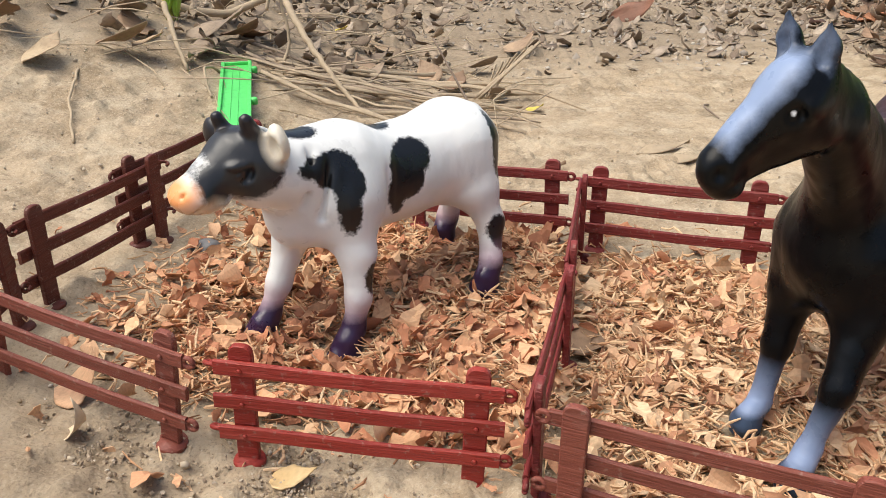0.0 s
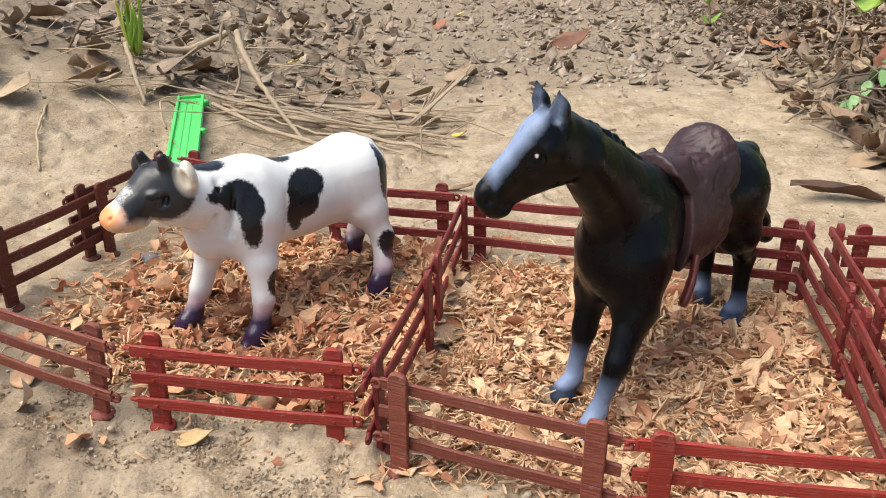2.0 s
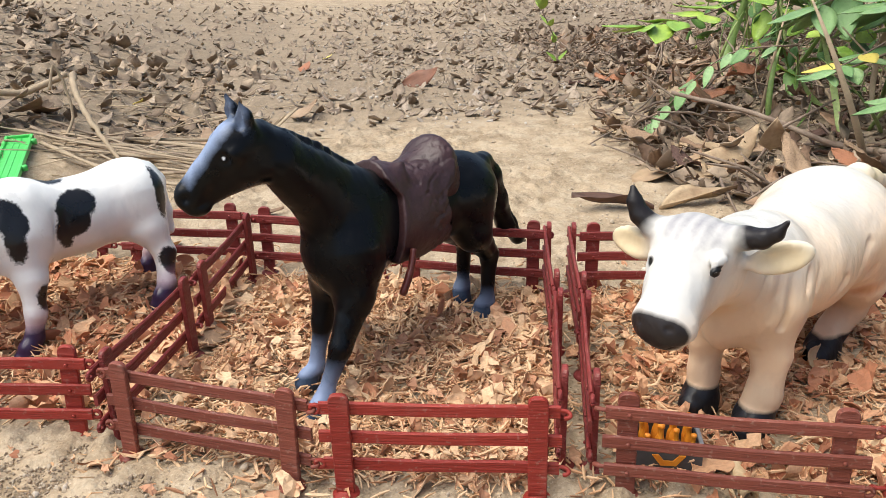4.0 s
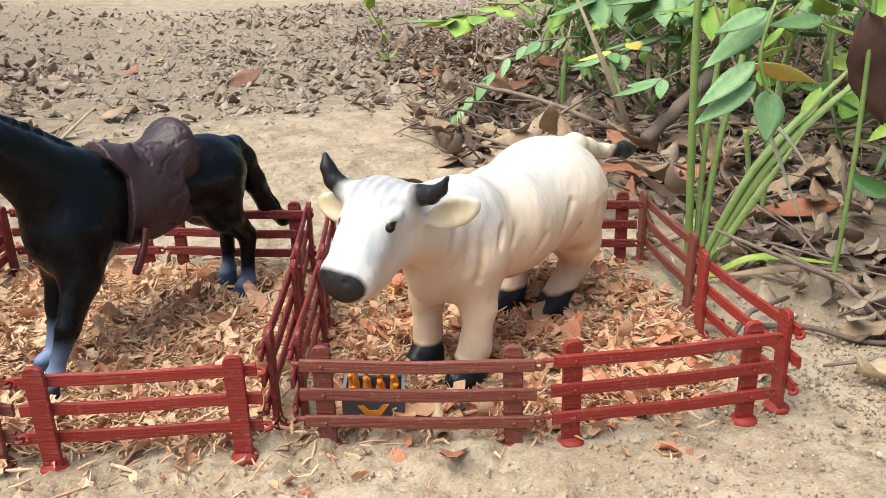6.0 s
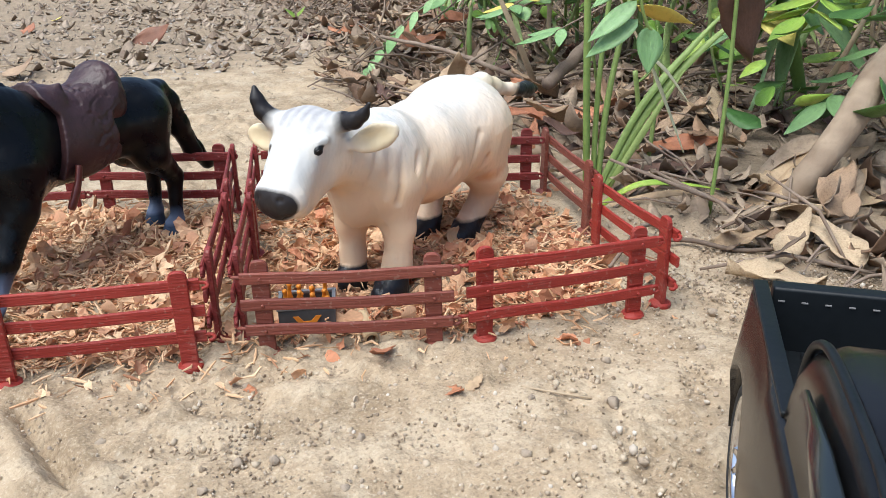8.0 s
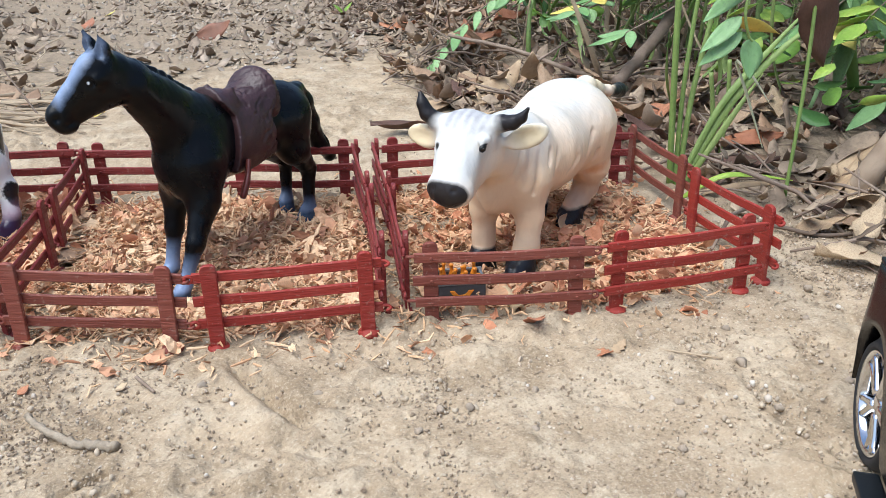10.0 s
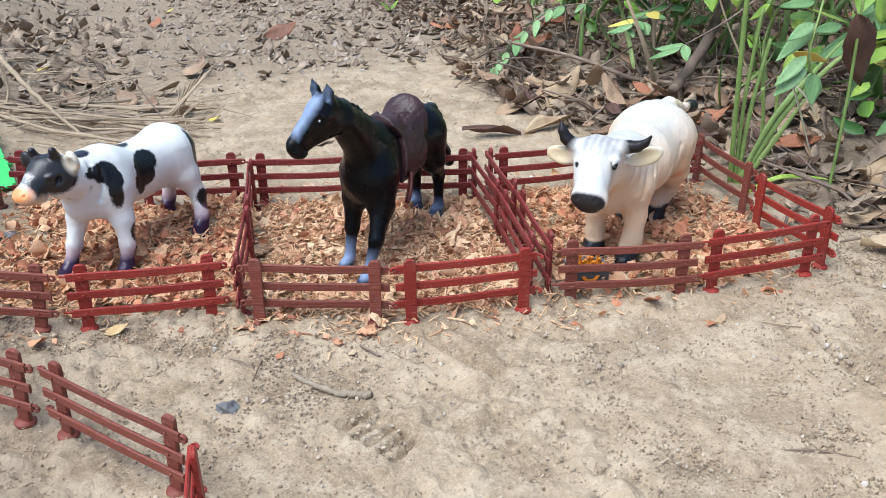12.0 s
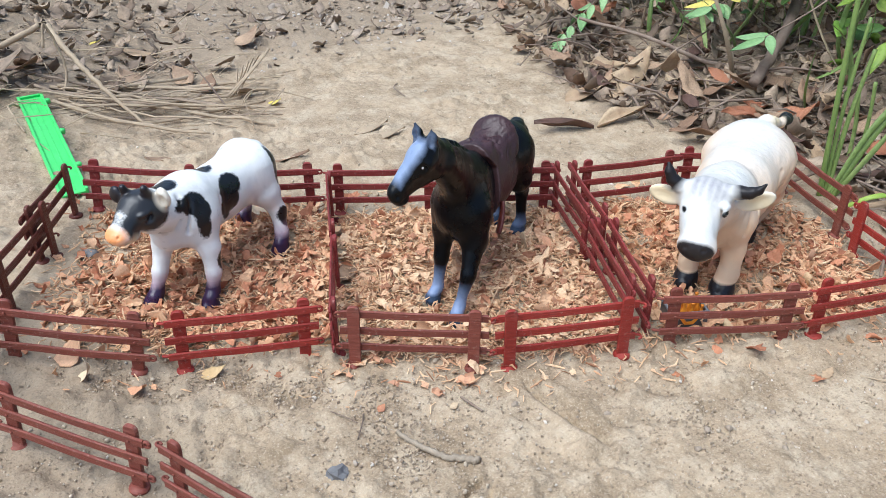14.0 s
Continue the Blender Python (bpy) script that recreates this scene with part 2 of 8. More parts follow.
def fast_data(name, v, quads, material, smooth=True):
    """A mesh from numpy arrays of vertices and of faces that all have the same number of corners."""
    me = bpy.data.meshes.new(name)
    k = quads.shape[1]
    me.vertices.add(len(v))
    me.vertices.foreach_set("co", np.asarray(v, np.float32).ravel())
    me.loops.add(quads.size)
    me.loops.foreach_set("vertex_index", quads.astype(np.int32).ravel())
    me.polygons.add(len(quads))
    me.polygons.foreach_set("loop_start", np.arange(0, quads.size, k, dtype=np.int32))
    me.polygons.foreach_set("use_smooth", np.full(len(quads), smooth))
    me.materials.append(material)
    me.update(calc_edges=True)
    me.validate()
    return me


def part(name, geo, material, parent=None, label="", smooth=True):
    me = geo if isinstance(geo, bpy.types.Mesh) else geo.data(name, material, smooth)
    ob = new(name, me)
    if parent:
        ob.parent = parent
    return tagged(ob, label)


def empty(name, m, label, category, group="", kind=""):
    ob = new(name)
    ob.empty_display_size = 0.01
    ob.matrix_basis = m
    return tagged(ob, label, category, group, kind)


def bevel_box(x0, x1, y0, y1, z0, z1, r=0.0006):
    """A box with chamfered edges."""
    bm = bmesh.new()
    bmesh.ops.create_cube(bm, size=1)
    for v in bm.verts:
        v.co = Vector(((x0 + x1) / 2 + v.co.x * (x1 - x0), (y0 + y1) / 2 + v.co.y * (y1 - y0), (z0 + z1) / 2 + v.co.z * (z1 - z0)))
    if r:
        bmesh.ops.bevel(bm, geom=bm.edges[:], offset=r, segments=2, affect="EDGES", profile=0.7)
    g = Geo().add([v.co[:] for v in bm.verts], [[v.index for v in f.verts] for f in bm.faces])
    bm.free()
    return g


def tube(path, radii, n=8, flat=1.0):
    """A tapered tube with closed ends along a path."""
    path = [Vector(p) for p in path]
    if not isinstance(radii, (list, tuple)):
        radii = [radii] * len(path)
    v, f = [], []
    side = None
    for i, p in enumerate(path):
        t = (path[min(i + 1, len(path) - 1)] - path[max(i - 1, 0)]).normalized()
        if side is None:
            side = t.orthogonal().normalized()
        side = (side - t * side.dot(t)).normalized()
        up = t.cross(side)
        for k in range(n):
            a = 2 * math.pi * k / n
            v.append(p + (side * math.cos(a) + up * math.sin(a) * flat) * radii[i])
    m = len(path)
    for i in range(m - 1):
        for k in range(n):
            f.append((i * n + k, i * n + (k + 1) % n, (i + 1) * n + (k + 1) % n, (i + 1) * n + k))
    f.append(tuple(reversed(range(n))))
    f.append(tuple((m - 1) * n + k for k in range(n)))
    return Geo().add([p[:] for p in v], f)


def curve_points(pts, n=10):
    """Points on a smooth curve through the given ones."""
    pts = [Vector(p) for p in pts]
    out = []
    for i in range(len(pts) - 1):
        p0, p1, p2, p3 = pts[max(i - 1, 0)], pts[i], pts[i + 1], pts[min(i + 2, len(pts) - 1)]
        for k in range(n):
            t = k / n
            out.append(0.5 * ((2 * p1) + (p2 - p0) * t + (2 * p0 - 5 * p1 + 4 * p2 - p3) * t * t + (3 * p1 - p0 - 3 * p2 + p3) * t ** 3))
    return out + [pts[-1]]


def lathe(profile, n=20, axis="z"):
    """Spins a profile of (radius, height) round an axis."""
    v, f = [], []
    for r, h in profile:
        for k in range(n):
            a = 2 * math.pi * k / n
            v.append((r * math.cos(a), r * math.sin(a), h) if axis == "z" else (r * math.cos(a), h, r * math.sin(a)))
    for i in range(len(profile) - 1):
        for k in range(n):
            f.append((i * n + k, i * n + (k + 1) % n, (i + 1) * n + (k + 1) % n, (i + 1) * n + k))
    f.append(tuple(reversed(range(n))))
    f.append(tuple((len(profile) - 1) * n + k for k in range(n)))
    return Geo().add(v, f)


def sheet_leaf(length, width, fold=0.25, curl=0.3, twist=0.0, wave=0.06, thick=0.00035, nu=9, nv=4, tip=1.0, seed=0, lobes=0.0, blunt=False):
    """A leaf or flake: a bent, waved blade with two faces and a rim, lying along +x from the origin."""
    rnd = random.Random(seed)
    ph = [rnd.uniform(0, 6.28) for _ in range(4)]
    top, bot = [], []
    for i in range(nu + 1):
        u = i / nu
        if blunt:
            w = width * 0.5 * min(1, 0.5 + 5 * u) * min(1, 0.35 + 4 * (1 - u)) * (1 + lobes * math.sin(u * 9 + ph[0]))
        else:
            w = width * 0.5 * max(math.sin(math.pi * min(1, u ** (0.8 * tip) * 0.97 + 0.015)), 0.03) * (1 + lobes * math.sin(u * 26 + ph[0]))
        for j in range(nv + 1):
            s = 2 * j / nv - 1
            ang = curl * u
            x = length * (math.sin(ang) / ang * u if abs(ang) > 1e-4 else u)
            z = length * ((1 - math.cos(ang)) / ang * u if abs(ang) > 1e-4 else 0)
            y = s * w
            z += fold * abs(s) * w + wave * length * 0.25 * math.sin(5 * u + ph[1] + 2 * s) * abs(s) + wave * length * 0.12 * math.sin(9 * u * (1 + 0.3 * s) + ph[2])
            tw = twist * u
            y, z = y * math.cos(tw) - (z * math.sin(tw) if twist else 0), z * (math.cos(tw) if twist else 1) + s * w * math.sin(tw)
            top.append((x, y, z))
            bot.append((x, y, z - thick))
    k = nv + 1
    m = len(top)
    f = []
    for i in range(nu):
        for j in range(nv):
            a = i * k + j
            f.append((a, a + k, a + k + 1, a + 1))
            f.append((m + a, m + a + 1, m + a + k + 1, m + a + k))
    rim = [j for j in range(k)] + [i * k + nv for i in range(1, nu + 1)] + [nu * k + j for j in range(nv - 1, -1, -1)] + [i * k for i in range(nu - 1, 0, -1)]
    for a, b in zip(rim, rim[1:] + rim[:1]):
        f.append((a, b, m + b, m + a))
    return Geo().add(top + bot, f)


def rock_geo(r, seed, flat=0.7, rough=0.35, sub=2):
    bm = bmesh.new()
    bmesh.ops.create_icosphere(bm, subdivisions=sub, radius=1)
    o = Vector((seed * 3.7, seed * 1.3, seed * 2.1))
    for v in bm.verts:
        d = 1 + rough * noise.noise(v.co * 1.3 + o) + rough * 0.4 * noise.noise(v.co * 3.1 + o)
        v.co = Vector((v.co.x * d, v.co.y * d * 0.85, v.co.z * d * flat)) * r
    g = Geo().add([v.co[:] for v in bm.verts], [[v.index for v in f.verts] for f in bm.faces])
    bm.free()
    return g


def scatter(templates, places):
    """Joins many copies of small templates: places is a list of (template, position, euler, scale)."""
    vs, fs, n = [], [], 0
    cache = [(g.verts(), g.f) for g in templates]
    for k, p, e, s in places:
        v, f = cache[k]
        r = np.array(Euler(e).to_matrix())
        vs.append(v @ r.T * s + np.array(p))
        fs.extend([tuple(i + n for i in q) for q in f])
        n += len(v)
    return Geo().add(np.concatenate(vs), fs)


# ---- noise on arrays ----
def lattice(x, y, seed):
    h = np.sin(x * 127.1 + y * 311.7 + seed * 74.7) * 43758.5453
    return h - np.floor(h)


def value_noise(x, y, scale, seed=0, octaves=3):
    out, amp, tot = np.zeros_like(x), 1.0, 0.0
    for o in range(octaves):
        px, py = x * scale * 2 ** o, y * scale * 2 ** o
        ix, iy = np.floor(px), np.floor(py)
        fx, fy = px - ix, py - iy
        fx, fy = fx * fx * (3 - 2 * fx), fy * fy * (3 - 2 * fy)
        a = lattice(ix, iy, seed + o) * (1 - fx) + lattice(ix + 1, iy, seed + o) * fx
        b = lattice(ix, iy + 1, seed + o) * (1 - fx) + lattice(ix + 1, iy + 1, seed + o) * fx
        out += amp * (a * (1 - fy) + b * fy)
        tot += amp
        amp *= 0.5
    return out / tot * 2 - 1


def smooth(x, a, b):
    t = np.clip((x - a) / (b - a), 0, 1)
    return t * t * (3 - 2 * t)


# ---- the lie of the land ----
PENS = {
    "cow": [(-0.18, 0.31), (-0.10, 0.262), (0.015, 0.242), (0.04, 0.25), (0.075, 0.42), (0.06, 0.438), (-0.12, 0.50), (-0.165, 0.42)],
    "horse": [(0.045, 0.215), (0.12, 0.185), (0.228, 0.158), (0.243, 0.17), (0.278, 0.365), (0.265, 0.372), (0.095, 0.425), (0.085, 0.42)],
    "bull": [(0.268, 0.155), (0.35, 0.13), (0.40, 0.122), (0.455, 0.125), (0.485, 0.19), (0.50, 0.30), (0.40, 0.345), (0.315, 0.362), (0.30, 0.355)],
}


def inside(poly, x, y):
    hit = np.zeros(np.shape(x), bool)
    for (x0, y0), (x1, y1) in zip(poly, poly[1:] + poly[:1]):
        c = ((y0 > y) != (y1 > y)) & (x < (x1 - x0) * (y - y0) / (y1 - y0 + 1e-12) + x0)
        hit ^= c
    return hit


def lie(x, y):
    """Height of the ground without its fine relief."""
    left = np.clip(-0.04 - x, 0, 0.6)
    left = left * left / (left + 0.03)
    z = left * (0.15 + 0.22 * smooth(y, 0.45, 0.85)) * (1 - 0.6 * smooth(y, 1.3, 2.2))
    z = z + 0.030 * smooth(x, 0.50, 0.75) * smooth(y, 0.15, 0.45) * (1 - smooth(y, 0.9, 1.5))
    z = z + 0.004 * smooth(x, 0.28, 0.40) * smooth(y, 0.20, 0.05)
    return z


def bed(x, y):
    """Depth of the loose wood shavings: low heaps round the animals."""
    z = 0.007 * np.exp(-((x - 0.01) ** 2 + (y - 0.42) ** 2) / 0.0030)
    z = z + 0.005 * np.exp(-((x + 0.03) ** 2 + (y - 0.36) ** 2) / 0.0035)
    z = z + 0.004 * np.exp(-((x - 0.180) ** 2 + (y - 0.338) ** 2) / 0.0014)
    z = z + 0.002 * np.exp(-((x - 0.18) ** 2 + (y - 0.28) ** 2) / 0.0020)
    z = z + 0.004 * np.exp(-((x - 0.45) ** 2 + (y - 0.28) ** 2) / 0.0030)
    return z


# where the animals' feet press through the shavings
FOOT_MARKS = [(a, b, -0.0065) for a, b in ((0.1255, 0.241), (0.121, 0.274), (0.234, 0.343), (0.223, 0.370))] + [(a, b, -0.0055) for a, b in ((0.3454, 0.1883), (0.329, 0.2145), (0.4205, 0.2543), (0.3956, 0.2704))] + [(a, b, -0.0035) for a, b in ((-0.0523, 0.3288), (-0.0939, 0.3433), (0.0179, 0.3851), (-0.0021, 0.4479))]


def pressed(x, y, z, amount=1.0):
    for a, b, floor_z in FOOT_MARKS:
        w = np.exp(-(((x - a) ** 2 + (y - b) ** 2) / 0.00040))
        z = z + (floor_z - z) * w * amount
    return z


def height(x, y):
    x, y = np.asarray(x, float), np.asarray(y, float)
    pen = inside(PENS["cow"], x, y) | inside(PENS["horse"], x, y) | inside(PENS["bull"], x, y)
    z = lie(x, y) + bed(x, y) * pen
    z = z + 0.0022 * value_noise(x, y, 16, 1, 3) * np.where(pen, 0.5, 1.0) + 0.012 * value_noise(x, y, 1.7, 5, 3) * smooth(np.hypot(x - 0.2, y - 0.25), 0.35, 1.2)
    return pressed(x, y, z)


def fine_relief(x, y):
    z = 0.0019 * value_noise(x, y, 75, 9, 2) + 0.0015 * value_noise(x, y, 190, 19, 2) + 0.0065 * np.clip(value_noise(x, y, 42, 13, 3) - 0.15, 0, 1) + 0.0025 * value_noise(x, y, 26, 29, 2)
    z = z + 0.0050 * value_noise(x, y, 20, 23, 3) * smooth(y, 0.50, 0.62) * (1 - smooth(x, 0.0, 0.15))
    patch = smooth(value_noise(x, y, 7, 41, 2), -0.15, 0.30)
    z = z * (0.55 + 0.6 * patch) + patch * (0.0020 * value_noise(x, y, 150, 43, 2) + 0.0060 * np.clip(value_noise(x, y, 62, 47, 2) - 0.10, 0, 1))
    # a rut scratched in the sand and a sole's print with its bars
    ux, uy = 0.02 / 0.0604, -0.057 / 0.0604
    a, b = (x - 0.152) * ux + (y - 0.138) * uy, -(x - 0.152) * uy + (y - 0.138) * ux
    z = z - 0.0100 * np.exp(-(b / 0.0040) ** 2) * smooth(a, -0.02, 0.0) * (1 - smooth(a, 0.05, 0.075)) + 0.0028 * np.exp(-((np.abs(b) - 0.011) / 0.004) ** 2) * smooth(a, -0.02, 0.0) * (1 - smooth(a, 0.05, 0.07))
    cx, cy = x - 0.079, y - 0.056
    a, b = cx * 0.5 - cy * 0.866, cx * 0.866 + cy * 0.5
    sole = (1 - smooth(np.abs(a), 0.022, 0.027)) * (1 - smooth(np.abs(b), 0.011, 0.014))
    z = z * (1 - 0.8 * sole) - 0.0008 * sole - 0.0080 * sole * smooth(np.sin(a * 2 * math.pi / 0.0100), 0.35, 0.75)
    # a smooth hollow pressed beside the stick, and a long soft ridge by the outer fence
    z = z - 0.003 * np.exp(-((x - 0.07) ** 2 + (y - 0.135) ** 2) / 0.0004)
    z = z + 0.004 * np.exp(-(((y - 0.215) + 0.25 * (x + 0.13)) / 0.006) ** 2) * smooth(x, -0.25, -0.2) * (1 - smooth(x, -0.09, -0.06))
    return z


def axis_steps(lo, hi, step, far, a, b, close):
    mid = np.concatenate([np.arange(lo, a - step / 2, step), np.arange(a, b, close), np.arange(b, hi + step / 2, step)])
    hi = mid[-1]
    out, s, p = [], step, hi
    while p < far:
        s *= 1.18
        p += s
        out.append(p)
    left, s, p = [], step, lo
    while p > -far:
        s *= 1.18
        p -= s
        left.append(p)
    return np.concatenate([np.array(left[::-1]), mid, np.array(out)])


def build_ground():
    gx, gy = axis_steps(-0.42, 0.86, 0.0034, 60.0, -0.15, 0.42, 0.0021), axis_steps(-0.16, 0.95, 0.0036, 60.0, -0.10, 0.20, 0.0021)
    x, y = np.meshgrid(gx, gy, indexing="ij")
    near = (1 - smooth(np.hypot(x - 0.2, y - 0.35), 0.9, 1.6))
    z = height(x, y) + fine_relief(x, y) * near * (1 - 0.7 * inside(PENS["horse"], x, y))
    z = np.where(np.hypot(x, y) > 6, z * 0.3, z)
    v = np.stack([x, y, z], -1).reshape(-1, 3)
    nx, ny = len(gx), len(gy)
    i = (np.arange(nx - 1)[:, None] * ny + np.arange(ny - 1)[None, :]).ravel()
    q = np.stack([i, i + ny, i + ny + 1, i + 1], -1)
    me = fast_data("ground", v, q, SOIL)
    # where dark crumbled soil and leaf mould lie over the sand
    mould = smooth(y + 0.25 * np.abs(x - 0.45) + 0.06 * value_noise(x, y, 6, 3, 3), 0.90, 1.15) * (1 - 0.45 * smooth(y, 1.6, 2.6)) * smooth(x, -1.2, 0.1)
    heap = smooth(x + 0.03 * value_noise(x, y, 14, 4, 3), 0.53, 0.62) * smooth(y, 0.0, 0.12)
    heap = np.maximum(heap, smooth(x + 0.10 * smooth(y, 0.4, 0.6) - 0.14 * smooth(y, 0.75, 1.1) + 0.03 * value_noise(x, y, 14, 4, 3), 0.53, 0.60) * smooth(y, 0.3, 0.45))
    slope = smooth(y - 0.3 * (x + 0.2) + 0.05 * value_noise(x, y, 9, 6, 3), 0.70, 0.85) * (1 - smooth(x, -0.02, 0.12)) * 0.8
    yard = 0.55 * smooth(-x + 0.05 * value_noise(x, y, 12, 16, 3), 0.05, 0.13) * (1 - smooth(y, 0.30, 0.45))
    slope = np.maximum(slope, yard)
    at = me.attributes.new("mould", "FLOAT", "POINT")
    at.data.foreach_set("value", (np.maximum.reduce([mould * 0.85, heap, slope]) * (1 - smooth(np.hypot(x - 0.5, y - 1.0) + 0.3 * value_noise(x, y, 2.1, 8, 3), 1.3, 2.6))).astype(np.float32).ravel())
    ob = new("ground", me)
    tagged(ob, "dry sandy tan soil with grit, ruts and a sole print", "ground", kind="structure")


build_ground()


TABLE_X, TABLE_Y, TABLE_STEP = -1.2, -0.4, 0.004
TABLE = height(*np.meshgrid(np.arange(TABLE_X, 2.9, TABLE_STEP), np.arange(TABLE_Y, 2.9, TABLE_STEP), indexing="ij"))
BLOTCH = value_noise(*np.meshgrid(np.arange(0, 256) / 64, np.arange(0, 256) / 64), 8, 31, 2)


def on_ground(x, y, up=0.0):
    """A point up metres over the ground, read from a table of heights."""
    i, j = int((x - TABLE_X) / TABLE_STEP + 0.5), int((y - TABLE_Y) / TABLE_STEP + 0.5)
    if 0 <= i < TABLE.shape[0] and 0 <= j < TABLE.shape[1]:
        return (x, y, float(TABLE[i, j]) + up)
    return (x, y, float(height(x, y)) + up)


def blotch(x, y, scale, seed):
    """A quick patchy value between -1 and 1."""
    return float(BLOTCH[int(x * scale * 8 + seed * 37) % 256, int(y * scale * 8 + seed * 91) % 256])


def within(poly, x, y):
    hit = False
    for (x0, y0), (x1, y1) in zip(poly, poly[1:] + poly[:1]):
        if (y0 > y) != (y1 > y) and x < (x1 - x0) * (y - y0) / (y1 - y0) + x0:
            hit = not hit
    return hit


def ease(x, a, b):
    t = min(1.0, max(0.0, (x - a) / (b - a)))
    return t * t * (3 - 2 * t)


# ---- toy fence panels ----
POST_GAP = 0.086


def bent_board(x0, x1, z0, z1, y0, thick, bow):
    """A rail: a long board with eased edges, bowed along its length."""
    n = 14
    prof = [(0, 0.0007), (0.0007, 0), (thick - 0.0007, 0), (thick, 0.0007)]
    h = z1 - z0
    ring = [(y, z) for y, z in prof] + [(thick, h - 0.0007), (thick - 0.0007, h), (0.0007, h), (0, h - 0.0007)]
    v, f = [], []
    for i in range(n + 1):
        x = x0 + (x1 - x0) * i / n
        e = bow * (1 - (2 * x / 0.113) ** 2)
        sag = 0.0004 * math.sin(x * 70 + z0 * 900)
        for y, z in ring:
            v.append((x, y0 + y + e, z0 + z + sag))
    k = len(ring)
    for i in range(n):
        for j in range(k):
            f.append((i * k + j, (i + 1) * k + j, (i + 1) * k + (j + 1) % k, i * k + (j + 1) % k))
    f.append(tuple(range(k)))
    f.append(tuple(n * k + j for j in reversed(range(k))))
    return Geo().add(v, f)


def post_geo():
    """A flat upright with a rounded head, standing in a low disc foot."""
    outline = [(-0.0042, 0.001), (-0.0045, 0.0475)]
    outline += [(0.0045 * math.copysign(abs(math.cos(a)) ** 0.7, math.cos(a)), 0.0480 + 0.0045 * math.sin(a) ** 0.8) for a in [math.pi * k / 10 for k in range(9, 0, -1)]] + [(0.0045, 0.0475)]
    outline += [(0.0042, 0.001)]
    v, f = [], []
    k = len(outline)
    for y, s in ((-0.0013, 0.90), (-0.0008, 1.0), (0.0012, 1.0), (0.0017, 0.90)):
        for x, z in outline:
            v.append((x * s, y, 0.025 + (z - 0.025) * (1 - (1 - s) * 0.12)))
    for r in range(3):
        for j in range(k):
            f.append((r * k + j, r * k + (j + 1) % k, (r + 1) * k + (j + 1) % k, (r + 1) * k + j))
    f.append(tuple(reversed(range(k))))
    f.append(tuple(3 * k + j for j in range(k)))
    return Geo().add(v, f)


FOOT_GEO = lathe([(0.0061, -0.002), (0.0063, 0.0004), (0.0059, 0.0014), (0.0042, 0.0018), (0.0036, 0.0024)], 20)
RIVET_GEO = lathe([(0.0010, 0.0), (0.0009, 0.0005), (0.0004, 0.0008)], 10, "y")


def fence_prototype(material, bow, label):
    panel = empty("fence_panel", Matrix(), label, "toy fence", "toy fence panels round the pens")
    for sx in (-1, 1):
        g = post_geo()
        g.v = [v + np.array([sx * POST_GAP / 2, bow * 0.42, 0]) for v in g.v]
        post = part("post", g, material, panel, smooth=False)
        foot = part("foot", Geo().add(FOOT_GEO.verts() + np.array([sx * POST_GAP / 2, bow * 0.42, 0]), FOOT_GEO.f), material, post)
        for z in (0.0145, 0.029, 0.0435):
            part("rivet", Geo().add(RIVET_GEO.verts() * np.array([1, -1, 1]) + np.array([sx * POST_GAP / 2 + 0.0004, -0.0037 + bow * 0.42, z]), [tuple(reversed(q)) for q in RIVET_GEO.f]), material, post)
    for z, reach in ((0.0115, 0.0525), (0.0257, 0.0535), (0.0402, 0.0525)):
        rail = part("rail", bent_board(-reach, reach, z, z + 0.0064, -0.0035, 0.0020, bow), material, panel, smooth=False)
        if z != 0.0257:
            e = bow * (1 - (2 * reach / 0.113) ** 2)
            zc = z + 0.0034
            hook = [(-reach + 0.001, -0.0024 + e, zc + 0.0010), (-reach - 0.0020, -0.0021 + e, zc + 0.0010), (-reach - 0.0036, -0.0012 + e, zc + 0.0006), (-reach - 0.0041, 0.0002 + e, zc), (-reach - 0.0030, 0.0011 + e, zc - 0.0004), (-reach - 0.0016, 0.0009 + e, zc - 0.0008)]
            part("hook", tube(curve_points(hook, 4), 0.00095, 8), material, rail)
            ring = [(reach + 0.0018 + 0.0021 * math.cos(a), -0.0020 + e, zc + 0.0020 * math.sin(a)) for a in [2 * math.pi * k / 12 for k in range(13)]]
            part("eyelet", tube(ring, 0.00105, 7), material, rail)
    return panel


def fence_pose(p, q, lean=0.0, sink=0.0):
    """The pose of a panel whose posts stand at p and q; lean: degrees that it tips to its back."""
    a, b = Vector(on_ground(*p)), Vector(on_ground(*q))
    ax = (b - a).normalized()
    up = (Vector((0, 0, 1)) - ax * ax.z).normalized()
    m = Matrix((ax, up.cross(ax), up)).transposed().to_4x4()
    return Matrix.Translation((a + b) / 2 - Vector((0, 0, sink))) @ m @ pose(0, 0, 0, -lean, 0, 0)


